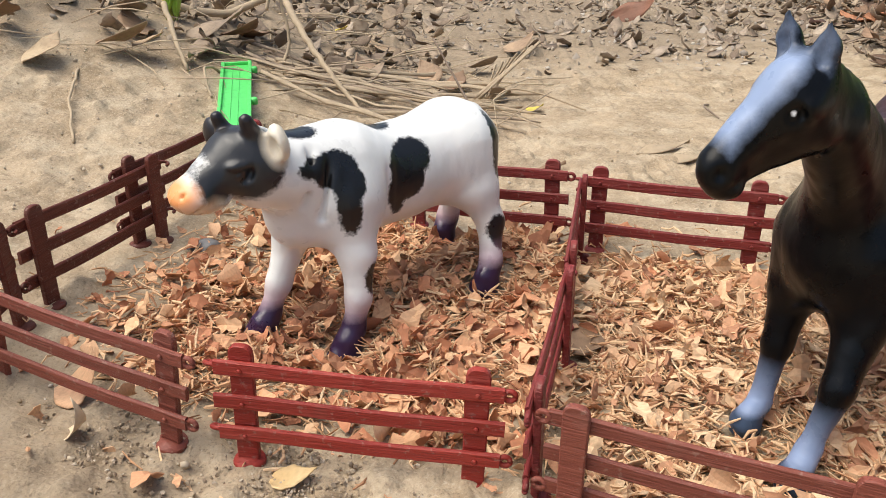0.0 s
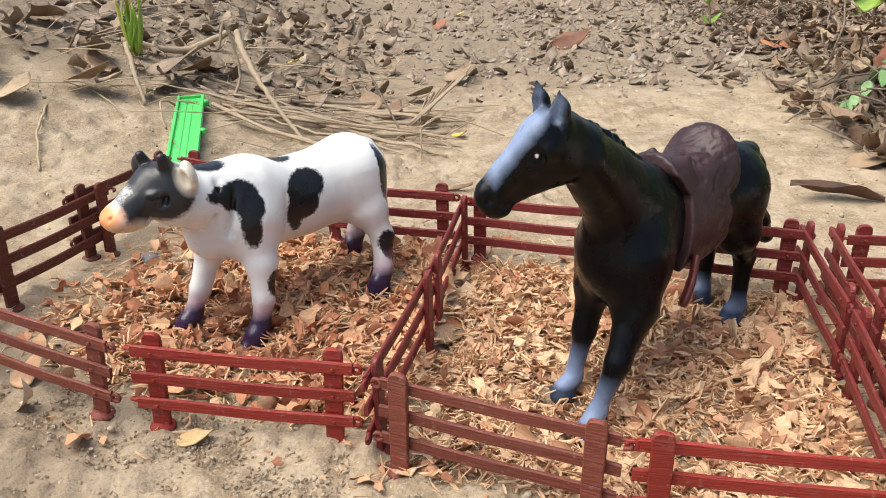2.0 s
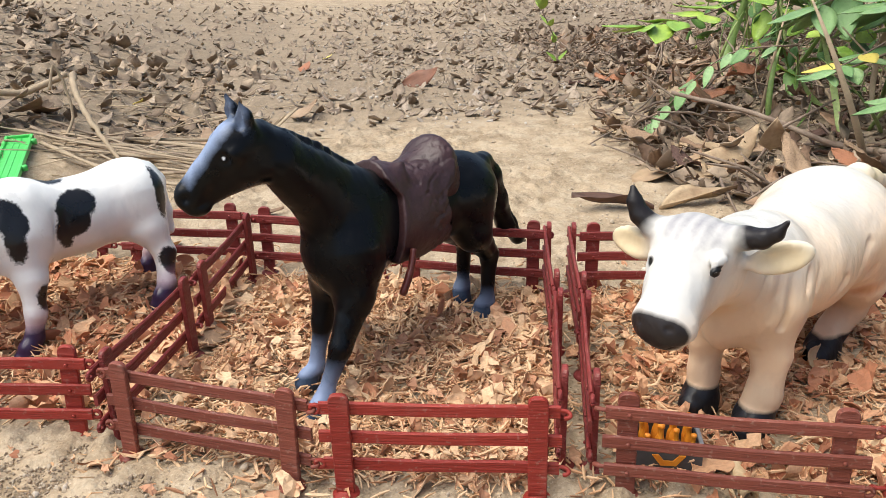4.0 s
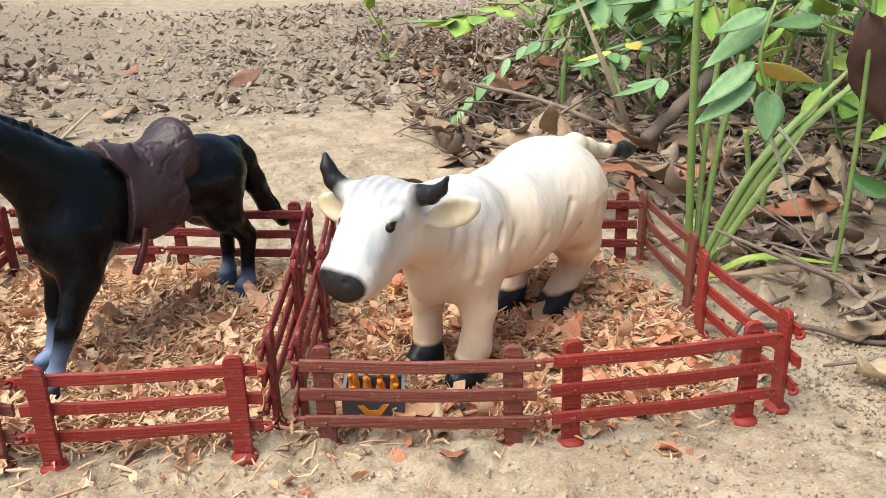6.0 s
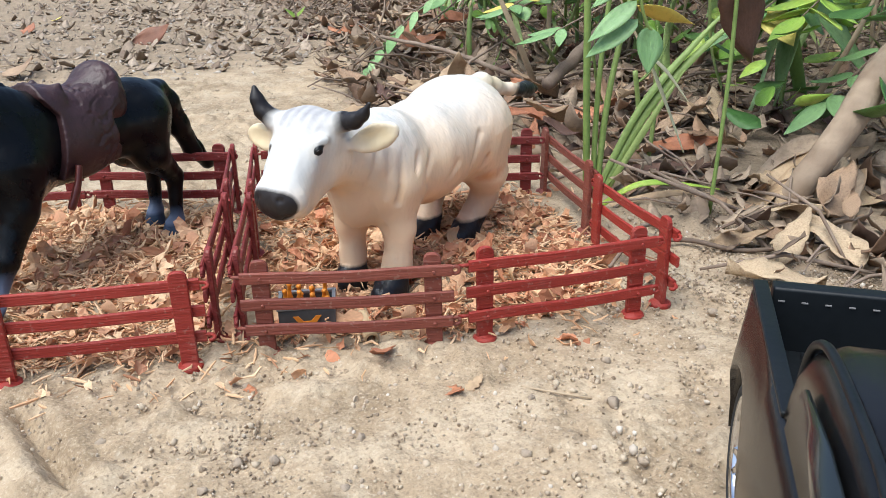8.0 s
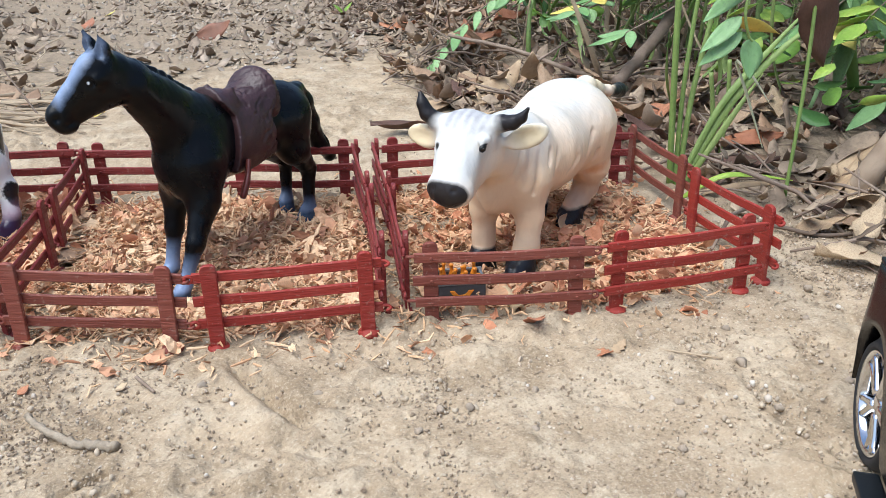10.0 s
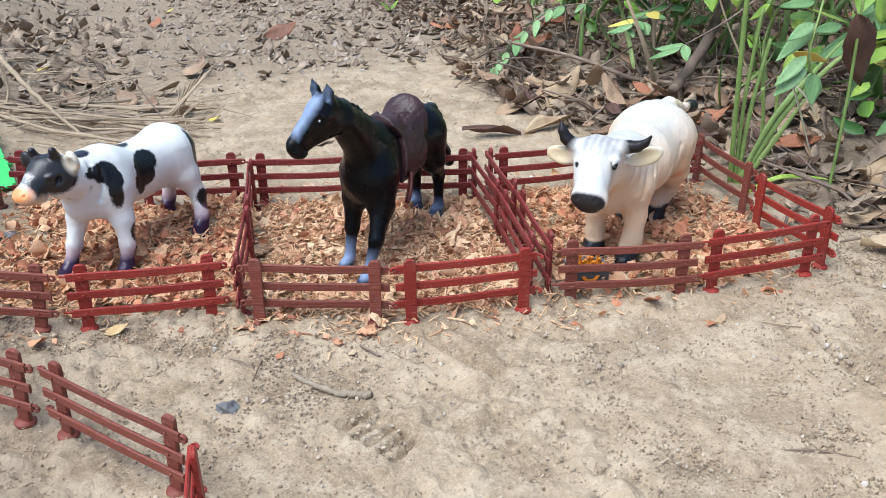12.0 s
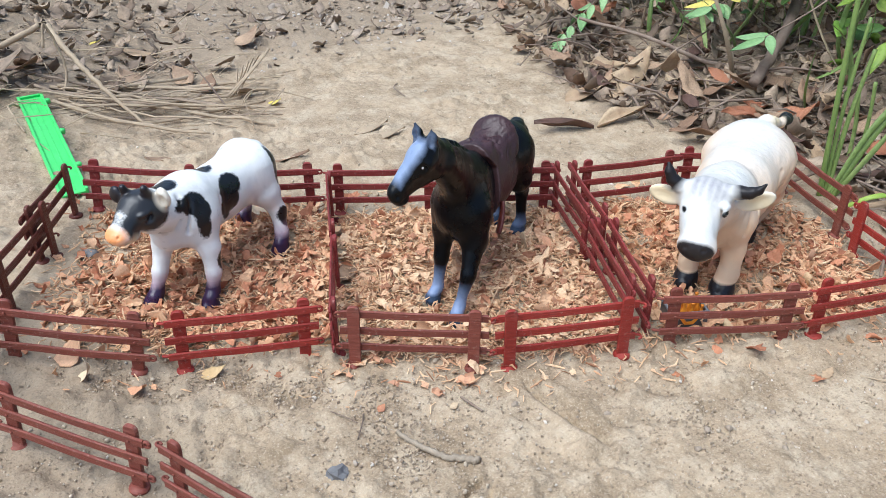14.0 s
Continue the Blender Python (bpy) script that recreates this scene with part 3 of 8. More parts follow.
FENCE_STYLES = {
    "brown": (BROWN, 0.0, "rust-brown plastic toy fence panel with three rails"),
    "brown_out": (BROWN, -0.0006, "rust-brown plastic toy fence panel with outward-bowed rails"),
    "umber": (UMBER, 0.0, "dark umber-brown plastic toy fence panel with three rails"),
    "red": (RED, 0.0, "bright brick-red plastic toy fence panel with three rails"),
    "red_out": (RED, -0.0006, "bright brick-red plastic toy fence panel, rails slightly bowed"),
    "maroon": (MAROON, 0.0, "dark maroon plastic toy fence panel with three rails"),
}
PANELS = [
    # front of the spotted cow, the horse and the white bull
    ("brown_out", (-0.190, 0.284), (-0.1065, 0.251), 0),
    ("red", (-0.078, 0.246), (0.008, 0.235), 0),
    ("brown_out", (0.118, 0.178), (0.040, 0.211), 0),
    ("red_out", (0.2265, 0.1515), (0.1445, 0.168), 0),
    ("brown_out", (0.267, 0.148), (0.3475, 0.121), 0),
    ("red_out", (0.373, 0.116), (0.461, 0.107), 0),
    # right side, far to near
    ("red", (0.481, 0.112), (0.491, 0.196), 0),
    ("brown", (0.503, 0.231), (0.515, 0.312), 0),
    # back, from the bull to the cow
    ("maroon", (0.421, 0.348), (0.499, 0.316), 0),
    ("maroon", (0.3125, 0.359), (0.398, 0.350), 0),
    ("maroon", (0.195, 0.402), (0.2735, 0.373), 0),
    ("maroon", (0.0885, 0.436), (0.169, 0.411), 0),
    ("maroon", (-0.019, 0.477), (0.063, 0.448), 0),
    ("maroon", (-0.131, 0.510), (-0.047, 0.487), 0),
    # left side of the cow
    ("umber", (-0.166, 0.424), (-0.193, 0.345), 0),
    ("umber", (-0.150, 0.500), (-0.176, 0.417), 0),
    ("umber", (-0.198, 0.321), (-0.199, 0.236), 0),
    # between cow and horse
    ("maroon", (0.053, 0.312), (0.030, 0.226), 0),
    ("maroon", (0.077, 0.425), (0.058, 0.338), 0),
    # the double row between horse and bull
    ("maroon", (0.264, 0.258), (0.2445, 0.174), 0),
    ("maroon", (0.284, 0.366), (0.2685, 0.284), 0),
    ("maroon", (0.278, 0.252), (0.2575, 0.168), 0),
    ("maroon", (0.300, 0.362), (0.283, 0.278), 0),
    # the outer row in the yard
    ("brown", (-0.183, 0.195), (-0.1125, 0.138), 0),
    ("brown", (-0.0917, 0.1205), (-0.036, 0.0525), 0),
    ("red", (-0.026, 0.018), (-0.040, -0.066), 0),
]
made = {}
for style, p, q, lean in PANELS:
    m = fence_pose(p, q, lean)
    if style not in made:
        made[style] = fence_prototype(*FENCE_STYLES[style])
        made[style].matrix_basis = m
    else:
        copy_thing(made[style], m)


# ---- moulded animals: blended solids turned into one skin ----
def d_ball(p, c, r, turn=None):
    """Distance to an ellipsoid, near enough."""
    q = p - np.asarray(c, np.float32)
    if turn:
        q = q @ np.array(Euler([radians(a) for a in turn]).to_matrix(), np.float32)
    r = np.asarray(r, np.float32)
    k0 = np.sqrt(((q / r) ** 2).sum(-1))
    k1 = np.sqrt(((q / (r * r)) ** 2).sum(-1)) + 1e-9
    return np.where(k0 < 1, (k0 - 1) * r.min(), k0 * (k0 - 1) / k1)


def d_limb(p, a, b, ra, rb, thin=1.0):
    """Distance to a limb that tapers from a to b; thin below 1 narrows it sideways."""
    a, b = np.asarray(a, np.float32), np.asarray(b, np.float32)
    ab = b - a
    q = p - a
    h = np.clip((q @ ab) / (ab @ ab), 0, 1)
    e = q - h[..., None] * ab
    if thin != 1.0:
        e = e / np.array([1, thin, 1], np.float32)
    return np.sqrt((e * e).sum(-1)) - (ra + (rb - ra) * h)


class Clay:
    """A field of distances on a grid, added to piece by piece."""

    def __init__(self, lo, hi, step):
        self.lo, self.step = np.array(lo, np.float32), step
        self.n = np.ceil((np.array(hi) - np.array(lo)) / step).astype(int) + 1
        self.d = np.full(self.n, 1.0, np.float32)

    def window(self, lo, hi):
        a = np.clip(np.floor((np.array(lo) - self.lo) / self.step).astype(int), 0, self.n - 1)
        b = np.clip(np.ceil((np.array(hi) - self.lo) / self.step).astype(int) + 1, 1, self.n)
        s = tuple(slice(i, j) for i, j in zip(a, b))
        g = np.stack(np.meshgrid(*[np.arange(i, j, dtype=np.float32) * self.step + l for i, j, l in zip(a, b, self.lo)], indexing="ij"), -1)
        return s, g

    def blend(self, s, d, k):
        o = self.d[s]
        h = np.clip(0.5 + 0.5 * (o - d) / k, 0, 1)
        self.d[s] = np.where(o > 0.5, d, o * (1 - h) + d * h - k * h * (1 - h))

    def ball(self, c, r, k=0.006, turn=None):
        m = max(r) + k + 0.006
        s, g = self.window(np.array(c) - m, np.array(c) + m)
        self.blend(s, d_ball(g, c, r, turn), k)
        return self

    def limb(self, a, b, ra, rb, k=0.005, thin=1.0):
        m = max(ra, rb) * max(1, thin) + k + 0.006
        s, g = self.window(np.minimum(a, b) - m, np.maximum(a, b) + m)
        self.blend(s, d_limb(g, a, b, ra, rb, thin), k)
        return self

    def chain(self, joints, k=0.005, thin=1.0):
        for (a, ra), (b, rb) in zip(joints, joints[1:]):
            self.limb(a, b, ra, rb, k, thin)
        return self

    def cut(self, c, r, k=0.002, turn=None):
        m = max(r) + k + 0.004
        s, g = self.window(np.array(c) - m, np.array(c) + m)
        o, d = self.d[s], -d_ball(g, c, r, turn)
        h = np.clip(0.5 - 0.5 * (o - d) / k, 0, 1)
        self.d[s] = o * (1 - h) + d * h + k * h * (1 - h)
        return self

    def groove(self, a, b, r, k=0.0015):
        m = r + k + 0.004
        s, g = self.window(np.minimum(a, b) - m, np.maximum(a, b) + m)
        o, d = self.d[s], -d_limb(g, a, b, r, r)
        h = np.clip(0.5 - 0.5 * (o - d) / k, 0, 1)
        self.d[s] = o * (1 - h) + d * h + k * h * (1 - h)
        return self

    def floor(self, z=0.0):
        g = np.arange(self.n[2], dtype=np.float32) * self.step + self.lo[2]
        self.d = np.maximum(self.d, (z - g)[None, None, :])
        return self

    def skin(self):
        """Vertices and quads of the zero surface (surface nets)."""
        d = self.d
        s = d < 0
        shape = np.array(d.shape) - 1
        total = np.zeros(shape, np.int8)
        corners = [(i, j, k) for i in (0, 1) for j in (0, 1) for k in (0, 1)]
        for c in corners:
            total += s[c[0]:c[0] + shape[0], c[1]:c[1] + shape[1], c[2]:c[2] + shape[2]]
        mask = (total > 0) & (total < 8)
        idx = np.argwhere(mask)
        number = np.full(shape, -1, np.int64)
        number[mask] = np.arange(len(idx))
        acc, cnt = np.zeros((len(idx), 3)), np.zeros(len(idx))
        for c in corners:
            for ax in range(3):
                if c[ax] == 0:
                    e = list(c)
                    e[ax] = 1
                    v0 = d[idx[:, 0] + c[0], idx[:, 1] + c[1], idx[:, 2] + c[2]]
                    v1 = d[idx[:, 0] + e[0], idx[:, 1] + e[1], idx[:, 2] + e[2]]
                    x = (v0 < 0) != (v1 < 0)
                    t = np.where(x, v0 / np.where(x, v0 - v1, 1), 0)
                    p = np.array(c, float) + t[:, None] * np.eye(3)[ax]
                    acc += p * x[:, None]
                    cnt += x
        v = (idx + acc / cnt[:, None]) * self.step + self.lo
        quads = []
        for ax in range(3):
            u, w = [a for a in range(3) if a != ax]
            a = [slice(1, -1)] * 3
            a[ax] = slice(0, -1)
            b = [slice(1, -1)] * 3
            b[ax] = slice(1, None)
            s0, s1 = s[tuple(a)], s[tuple(b)]
            at = np.argwhere(s0 != s1)
            inside_first = s0[s0 != s1]
            off = np.array([1, 1, 1])
            off[ax] = 0
            at = at + off
            def cell(du, dw):
                e = at.copy()
                e[:, u] -= du
                e[:, w] -= dw
                return number[e[:, 0], e[:, 1], e[:, 2]]
            q = np.stack([cell(1, 1), cell(0, 1), cell(0, 0), cell(1, 0)], -1)
            flip = inside_first if ax != 1 else ~inside_first
            q = np.where(flip[:, None], q, q[:, ::-1])
            quads.append(q[(q >= 0).all(1)])
        return v, np.concatenate(quads)


def smooth_skin(v, q, rounds=2):
    """Evens the skin out without shrinking it much."""
    e = np.concatenate([q[:, [0, 1]], q[:, [1, 2]], q[:, [2, 3]], q[:, [3, 0]]])
    e = np.concatenate([e, e[:, ::-1]])
    cnt = np.bincount(e[:, 0], minlength=len(v))[:, None]
    for r in range(rounds):
        for amt in (0.5, -0.52):
            m = np.stack([np.bincount(e[:, 0], weights=v[e[:, 1], i], minlength=len(v)) for i in range(3)], -1) / cnt
            v = v + amt * (m - v)
    return v


def figurine(name, clay, masks, material, m, label, category, uneven):
    v, q = clay.skin()
    v = smooth_skin(v, q)
    me = fast_data(name, v, q, material)
    # the mould's uneven surface
    normals = np.zeros(len(v) * 3, np.float32)
    me.vertices.foreach_get("normal", normals)
    size, amount, squash = uneven
    push = np.array([noise.fractal(Vector((p[0] * size, p[1] * size, p[2] * size * squash)), 0.8, 2.1, 3) for p in v.tolist()])
    moved = v + normals.reshape(-1, 3) * (push * amount)[:, None] * smooth(v[:, 2], 0.004, 0.015)[:, None]
    me.vertices.foreach_set("co", moved.astype(np.float32).ravel())
    me.update()
    for key, fn in masks.items():
        at = me.attributes.new(key, "FLOAT", "POINT")
        at.data.foreach_set("value", np.clip(fn(v), -0.02, 0.02).astype(np.float32))
    ob = new(name, me)
    ob.matrix_basis = m
    return tagged(ob, label, category, "toy farm animals in pens")


def patches(*balls):
    def fn(v):
        d = np.full(len(v), 1.0)
        for c, r, *turn in balls:
            d = np.minimum(d, d_ball(v.astype(np.float32), c, r, turn[0] if turn else None))
        return d
    return fn


def below(z):
    return lambda v: v[:, 2] - z


def painted(name, base, layers, rough=0.35, bump=0.25, wrinkle=None, spec=0.5):
    """A paint job: a base tone and, over it, layers of (mask, tone, edge, raggedness, grain[, strength])."""
    s = Shade(name, rough, 0, spec)
    tone = s.noise(30, 4)
    c = s.mix(s.ramp(tone, 0.3, 0.7), base, tuple(v * 0.86 for v in base))
    for mask, colour, edge, ragged, grain, *strength in layers:
        wob = s.math("MULTIPLY", s.math("SUBTRACT", s.noise(grain, 4, rough=0.7), 0.5), ragged * 2)
        d = s.math("ADD", s.attr(mask), wob)
        c = s.mix(s.ramp(d, -edge, edge, strength[0] if strength else 1.0, 0.0), c, colour)
    s.colour(c)
    s.roughness(s.ramp(s.noise(70, 4), 0.3, 0.7, rough * 0.8, rough * 1.35))
    pairs = [(s.noise(420, 3), bump * 0.5, 0.0004), (s.noise(85, 4), bump, 0.0012)]
    if wrinkle:
        pairs.append((s.noise(wrinkle[0], 3, stretch=wrinkle[1]), wrinkle[2], 0.003))
    s.bump(*pairs)
    return s.m


def standing(origin, forward, up=0.0):
    f = Vector((*forward, 0)).normalized()
    l = Vector((-f.y, f.x, 0))
    return Matrix.Translation((*origin, up)) @ Matrix((f, l, Vector((0, 0, 1)))).transposed().to_4x4()


STEP = 0.0011


# the black horse
HORSE_AT = standing((0.180, 0.305), (-0.770, -0.637), 0.0) @ pose(-0.0002, 0.0008, 0.0004, 0, 0, 2.21) @ Matrix.Diagonal((0.9788, 0.9788, 0.9788, 1))


def horse_clay():
    c = Clay((-0.140, -0.05, -0.011), (0.155, 0.05, 0.180), STEP)
    c.ball((-0.0491, -0.0067, 0.0855), (0.0353, 0.0220, 0.0235), 0.01)
    c.ball((0.0000, -0.0032, 0.0830), (0.0494, 0.0220, 0.0260), 0.01)
    c.ball((0.0436, 0.0016, 0.0825), (0.0280, 0.0216, 0.0291), 0.01)
    c.ball((-0.0631, -0.0076, 0.0875), (0.0240, 0.0213, 0.0215), 0.01)
    c.ball((0.0300, -0.0030, 0.1030), (0.0240, 0.0120, 0.0130), 0.012)
    c.limb((0.0353, -0.0005, 0.0981), (0.0845, 0.0033, 0.1400), 0.0218, 0.0117, 0.012, 0.72)
    c.limb((0.0465, 0.0011, 0.0899), (0.0864, 0.0066, 0.1375), 0.0147, 0.0092, 0.01, 0.85)
    c.limb((0.0315, -0.0050, 0.1094), (0.0918, 0.0030, 0.1500), 0.0050, 0.0056, 0.006)
    rnd = random.Random(4)
    for i in range(26):
        t = i / 25
        p = Vector((0.0276, -0.0050, 0.1135)).lerp(Vector((0.0931, 0.0013, 0.1526)), t) + Vector((0, 0, 0.004 * math.sin(math.pi * t) + 0.001))
        c.limb(p + Vector((-0.002, rnd.uniform(-0.002, 0.002), 0.001)), p + Vector((rnd.uniform(-0.007, 0.000), rnd.choice((-1, 1, 1)) * rnd.uniform(0.005, 0.010), -0.010)), 0.0032, 0.0018, 0.0008)
    c.ball((0.1046, 0.0010, 0.1473), (0.0151, 0.0106, 0.0140), 0.008)
    c.limb((0.1051, -0.0006, 0.1497), (0.1281, -0.0101, 0.1302), 0.0118, 0.0062, 0.006, 0.86)
    c.limb((0.1010, 0.0042, 0.1389), (0.1168, -0.0066, 0.1281), 0.0091, 0.0057, 0.005, 0.8)
    c.ball((0.1270, -0.0097, 0.1271), (0.0071, 0.0060, 0.0068), 0.004)
    c.ball((0.1245, -0.0087, 0.1223), (0.0058, 0.0056, 0.0040), 0.003)
    c.ball((0.1128, 0.0087, 0.1478), (0.0040, 0.0022, 0.0032), 0.003)
    c.ball((0.1075, -0.0096, 0.1492), (0.0040, 0.0022, 0.0032), 0.003)
    c.cut((0.1172, 0.0068, 0.1462), (0.0030, 0.0022, 0.0024), 0.002)
    c.ball((0.1160, 0.0052, 0.1460), (0.0021, 0.0019, 0.0020), 0.0008)
    c.cut((0.1330, -0.0055, 0.1282), (0.0020, 0.0024, 0.0024), 0.0015)
    c.cut((0.1308, -0.0164, 0.1287), (0.0016, 0.0012, 0.0013), 0.001)
    c.groove((0.1301, -0.0042, 0.1237), (0.1186, -0.0013, 0.1260), 0.0006, 0.0015)
    # pricked ears, hollow in front
    c.limb((0.1025, 0.0056, 0.1560), (0.1042, 0.0062, 0.1635), 0.0042, 0.0036, 0.003)
    c.limb((0.1042, 0.0062, 0.1635), (0.1066, 0.0070, 0.1715), 0.0036, 0.0005, 0.003)
    c.limb((0.1005, -0.0056, 0.1560), (0.1018, -0.0066, 0.1645), 0.0042, 0.0036, 0.003)
    c.limb((0.1018, -0.0066, 0.1645), (0.1040, -0.0076, 0.1735), 0.0036, 0.0005, 0.003)
    c.cut((0.1085, 0.0068, 0.1640), (0.0030, 0.0020, 0.0064), 0.002, (0, 12, 0))
    c.cut((0.1060, -0.0070, 0.1650), (0.0030, 0.0020, 0.0064), 0.002, (0, 12, 0))
    for y in (-0.003, 0.000, 0.003):
        c.limb((0.1040, y, 0.1605), (0.1150, y * 1.3 - 0.002, 0.1545), 0.0024, 0.0010, 0.0015)
    c.limb((0.1045, 0.0010, 0.1585), (0.1130, 0.0006, 0.1540), 0.0035, 0.0018, 0.003)
    c.limb((0.0485, 0.0115, 0.0798), (0.0537, 0.0166, 0.0577), 0.0151, 0.0103, 0.012)
    c.chain([((0.0537, 0.0166, 0.0577), 0.0103), ((0.0682, 0.0187, 0.0329), 0.0054), ((0.0798, 0.0165, 0.0090), 0.0041), ((0.0850, 0.0161, 0.0015), 0.0048)], 0.0045)
    c.limb((0.0852, 0.0172, 0.0050), (0.0868, 0.0155, -0.0015), 0.0049, 0.0068, 0.003)
    c.limb((0.0863, 0.0155, -0.0020), (0.0887, 0.0161, -0.0030), 0.0061, 0.0049, 0.003)
    c.limb((0.0413, -0.0119, 0.0791), (0.0476, -0.0124, 0.0580), 0.0147, 0.0102, 0.012)
    c.chain([((0.0476, -0.0124, 0.0580), 0.0102), ((0.0544, -0.0128, 0.0331), 0.0055), ((0.0614, -0.0130, 0.0067), 0.0041), ((0.0675, -0.0140, 0.0010), 0.0048)], 0.0045)
    c.limb((0.0682, -0.0132, 0.0042), (0.0673, -0.0143, -0.0022), 0.0049, 0.0067, 0.003)
    c.limb((0.0702, -0.0140, -0.0012), (0.0703, -0.0142, -0.0020), 0.0061, 0.0049, 0.003)
    c.limb((-0.0573, 0.0024, 0.0825), (-0.0572, 0.0077, 0.0608), 0.0168, 0.0121, 0.012)
    c.chain([((-0.0572, 0.0077, 0.0608), 0.0121), ((-0.0791, 0.0035, 0.0380), 0.0059), ((-0.0732, 0.0067, 0.0067), 0.0044), ((-0.0705, 0.0048, 0.0005), 0.0056)], 0.0045)
    c.limb((-0.0690, 0.0055, 0.0042), (-0.0682, 0.0055, -0.0030), 0.0053, 0.0072, 0.003)
    c.limb((-0.0677, 0.0055, -0.0025), (-0.0650, 0.0048, -0.0035), 0.0066, 0.0053, 0.003)
    c.limb((-0.0640, -0.0160, 0.0840), (-0.0620, -0.0200, 0.0600), 0.0180, 0.0122, 0.012)
    c.chain([((-0.0620, -0.0200, 0.0600), 0.0122), ((-0.0860, -0.0245, 0.0380), 0.0057), ((-0.0828, -0.0232, 0.0070), 0.0044), ((-0.0808, -0.0232, 0.0010), 0.0056)], 0.0045)
    c.limb((-0.0798, -0.0231, 0.0045), (-0.0795, -0.0225, -0.0025), 0.0053, 0.0074, 0.003)
    c.limb((-0.0780, -0.0225, -0.0022), (-0.0765, -0.0225, -0.0030), 0.0067, 0.0053, 0.003)
    c.chain([((-0.0800, -0.0042, 0.1000), 0.0065), ((-0.0864, -0.0076, 0.0984), 0.0067), ((-0.0934, -0.0076, 0.0880), 0.0082), ((-0.1013, -0.0080, 0.0691), 0.0078), ((-0.1125, -0.0070, 0.0475), 0.0068), ((-0.1250, -0.0070, 0.0345), 0.0048), ((-0.1350, -0.0075, 0.0285), 0.0014)], 0.004)
    c.groove((-0.1027, -0.0126, 0.0833), (-0.1173, -0.0075, 0.0414), 0.0007, 0.0015)
    c.groove((-0.1027, -0.0086, 0.0833), (-0.1173, -0.0055, 0.0414), 0.0007, 0.0015)
    c.groove((-0.1027, -0.0036, 0.0833), (-0.1173, -0.0030, 0.0414), 0.0007, 0.0015)
    c.groove((-0.1027, 0.0004, 0.0833), (-0.1173, -0.0010, 0.0414), 0.0007, 0.0015)
    return c.floor(-0.005)


HORSE = horse_clay()
def blaze(v):
    """The pale front of the face: past a slanting line above the eyes, narrowing to the muzzle, and the hollows of the ears."""
    q = v - np.array([0.1046, 0.0010, 0.1473])
    along, front, side = q @ np.array([0.631, -0.356, -0.688]), q @ np.array([0.599, -0.338, 0.725]), q @ np.array([0.491, 0.871, 0.0])
    d = np.maximum(0.0086 - 0.10 * along + 0.45 * np.abs(side) - front, np.maximum(-0.008 - along, along - 0.026))
    return np.minimum(d, patches(((0.1066, 0.0068, 0.1635), (0.0010, 0.0012, 0.0045)), ((0.1046, -0.0070, 0.1645), (0.0010, 0.0012, 0.0045)))(v))


HORSE_PAINT = painted("black_horse_vinyl", (0.0036, 0.0039, 0.0046), [
    ("blaze", (0.25, 0.315, 0.46), 0.0034, 0.0020, 160, 1.0),
    ("sock", (0.24, 0.305, 0.46), 0.0095, 0.002, 120, 0.95),
    ("hoof", (0.045, 0.068, 0.115), 0.0014, 0.0006, 200),
    ("eye", (0.8, 0.8, 0.8), 0.0003, 0.0, 10),
], 0.28, 0.24, spec=0.20)
figurine("horse_figurine", HORSE, {
    "blaze": blaze,
    "sock": lambda v: v[:, 2] - np.where(v[:, 0] > 0, 0.0200, 0.0090), "hoof": below(0.0056),
    "eye": patches(((0.1178, 0.0064, 0.1466), (0.0010, 0.0012, 0.0010)), ((0.1120, -0.0125, 0.1480), (0.0008, 0.0010, 0.0008))),
}, HORSE_PAINT, HORSE_AT, "glossy black vinyl horse figurine with grey face standing on wood shavings", "toy horse", (50, 0.0007, 0.7))


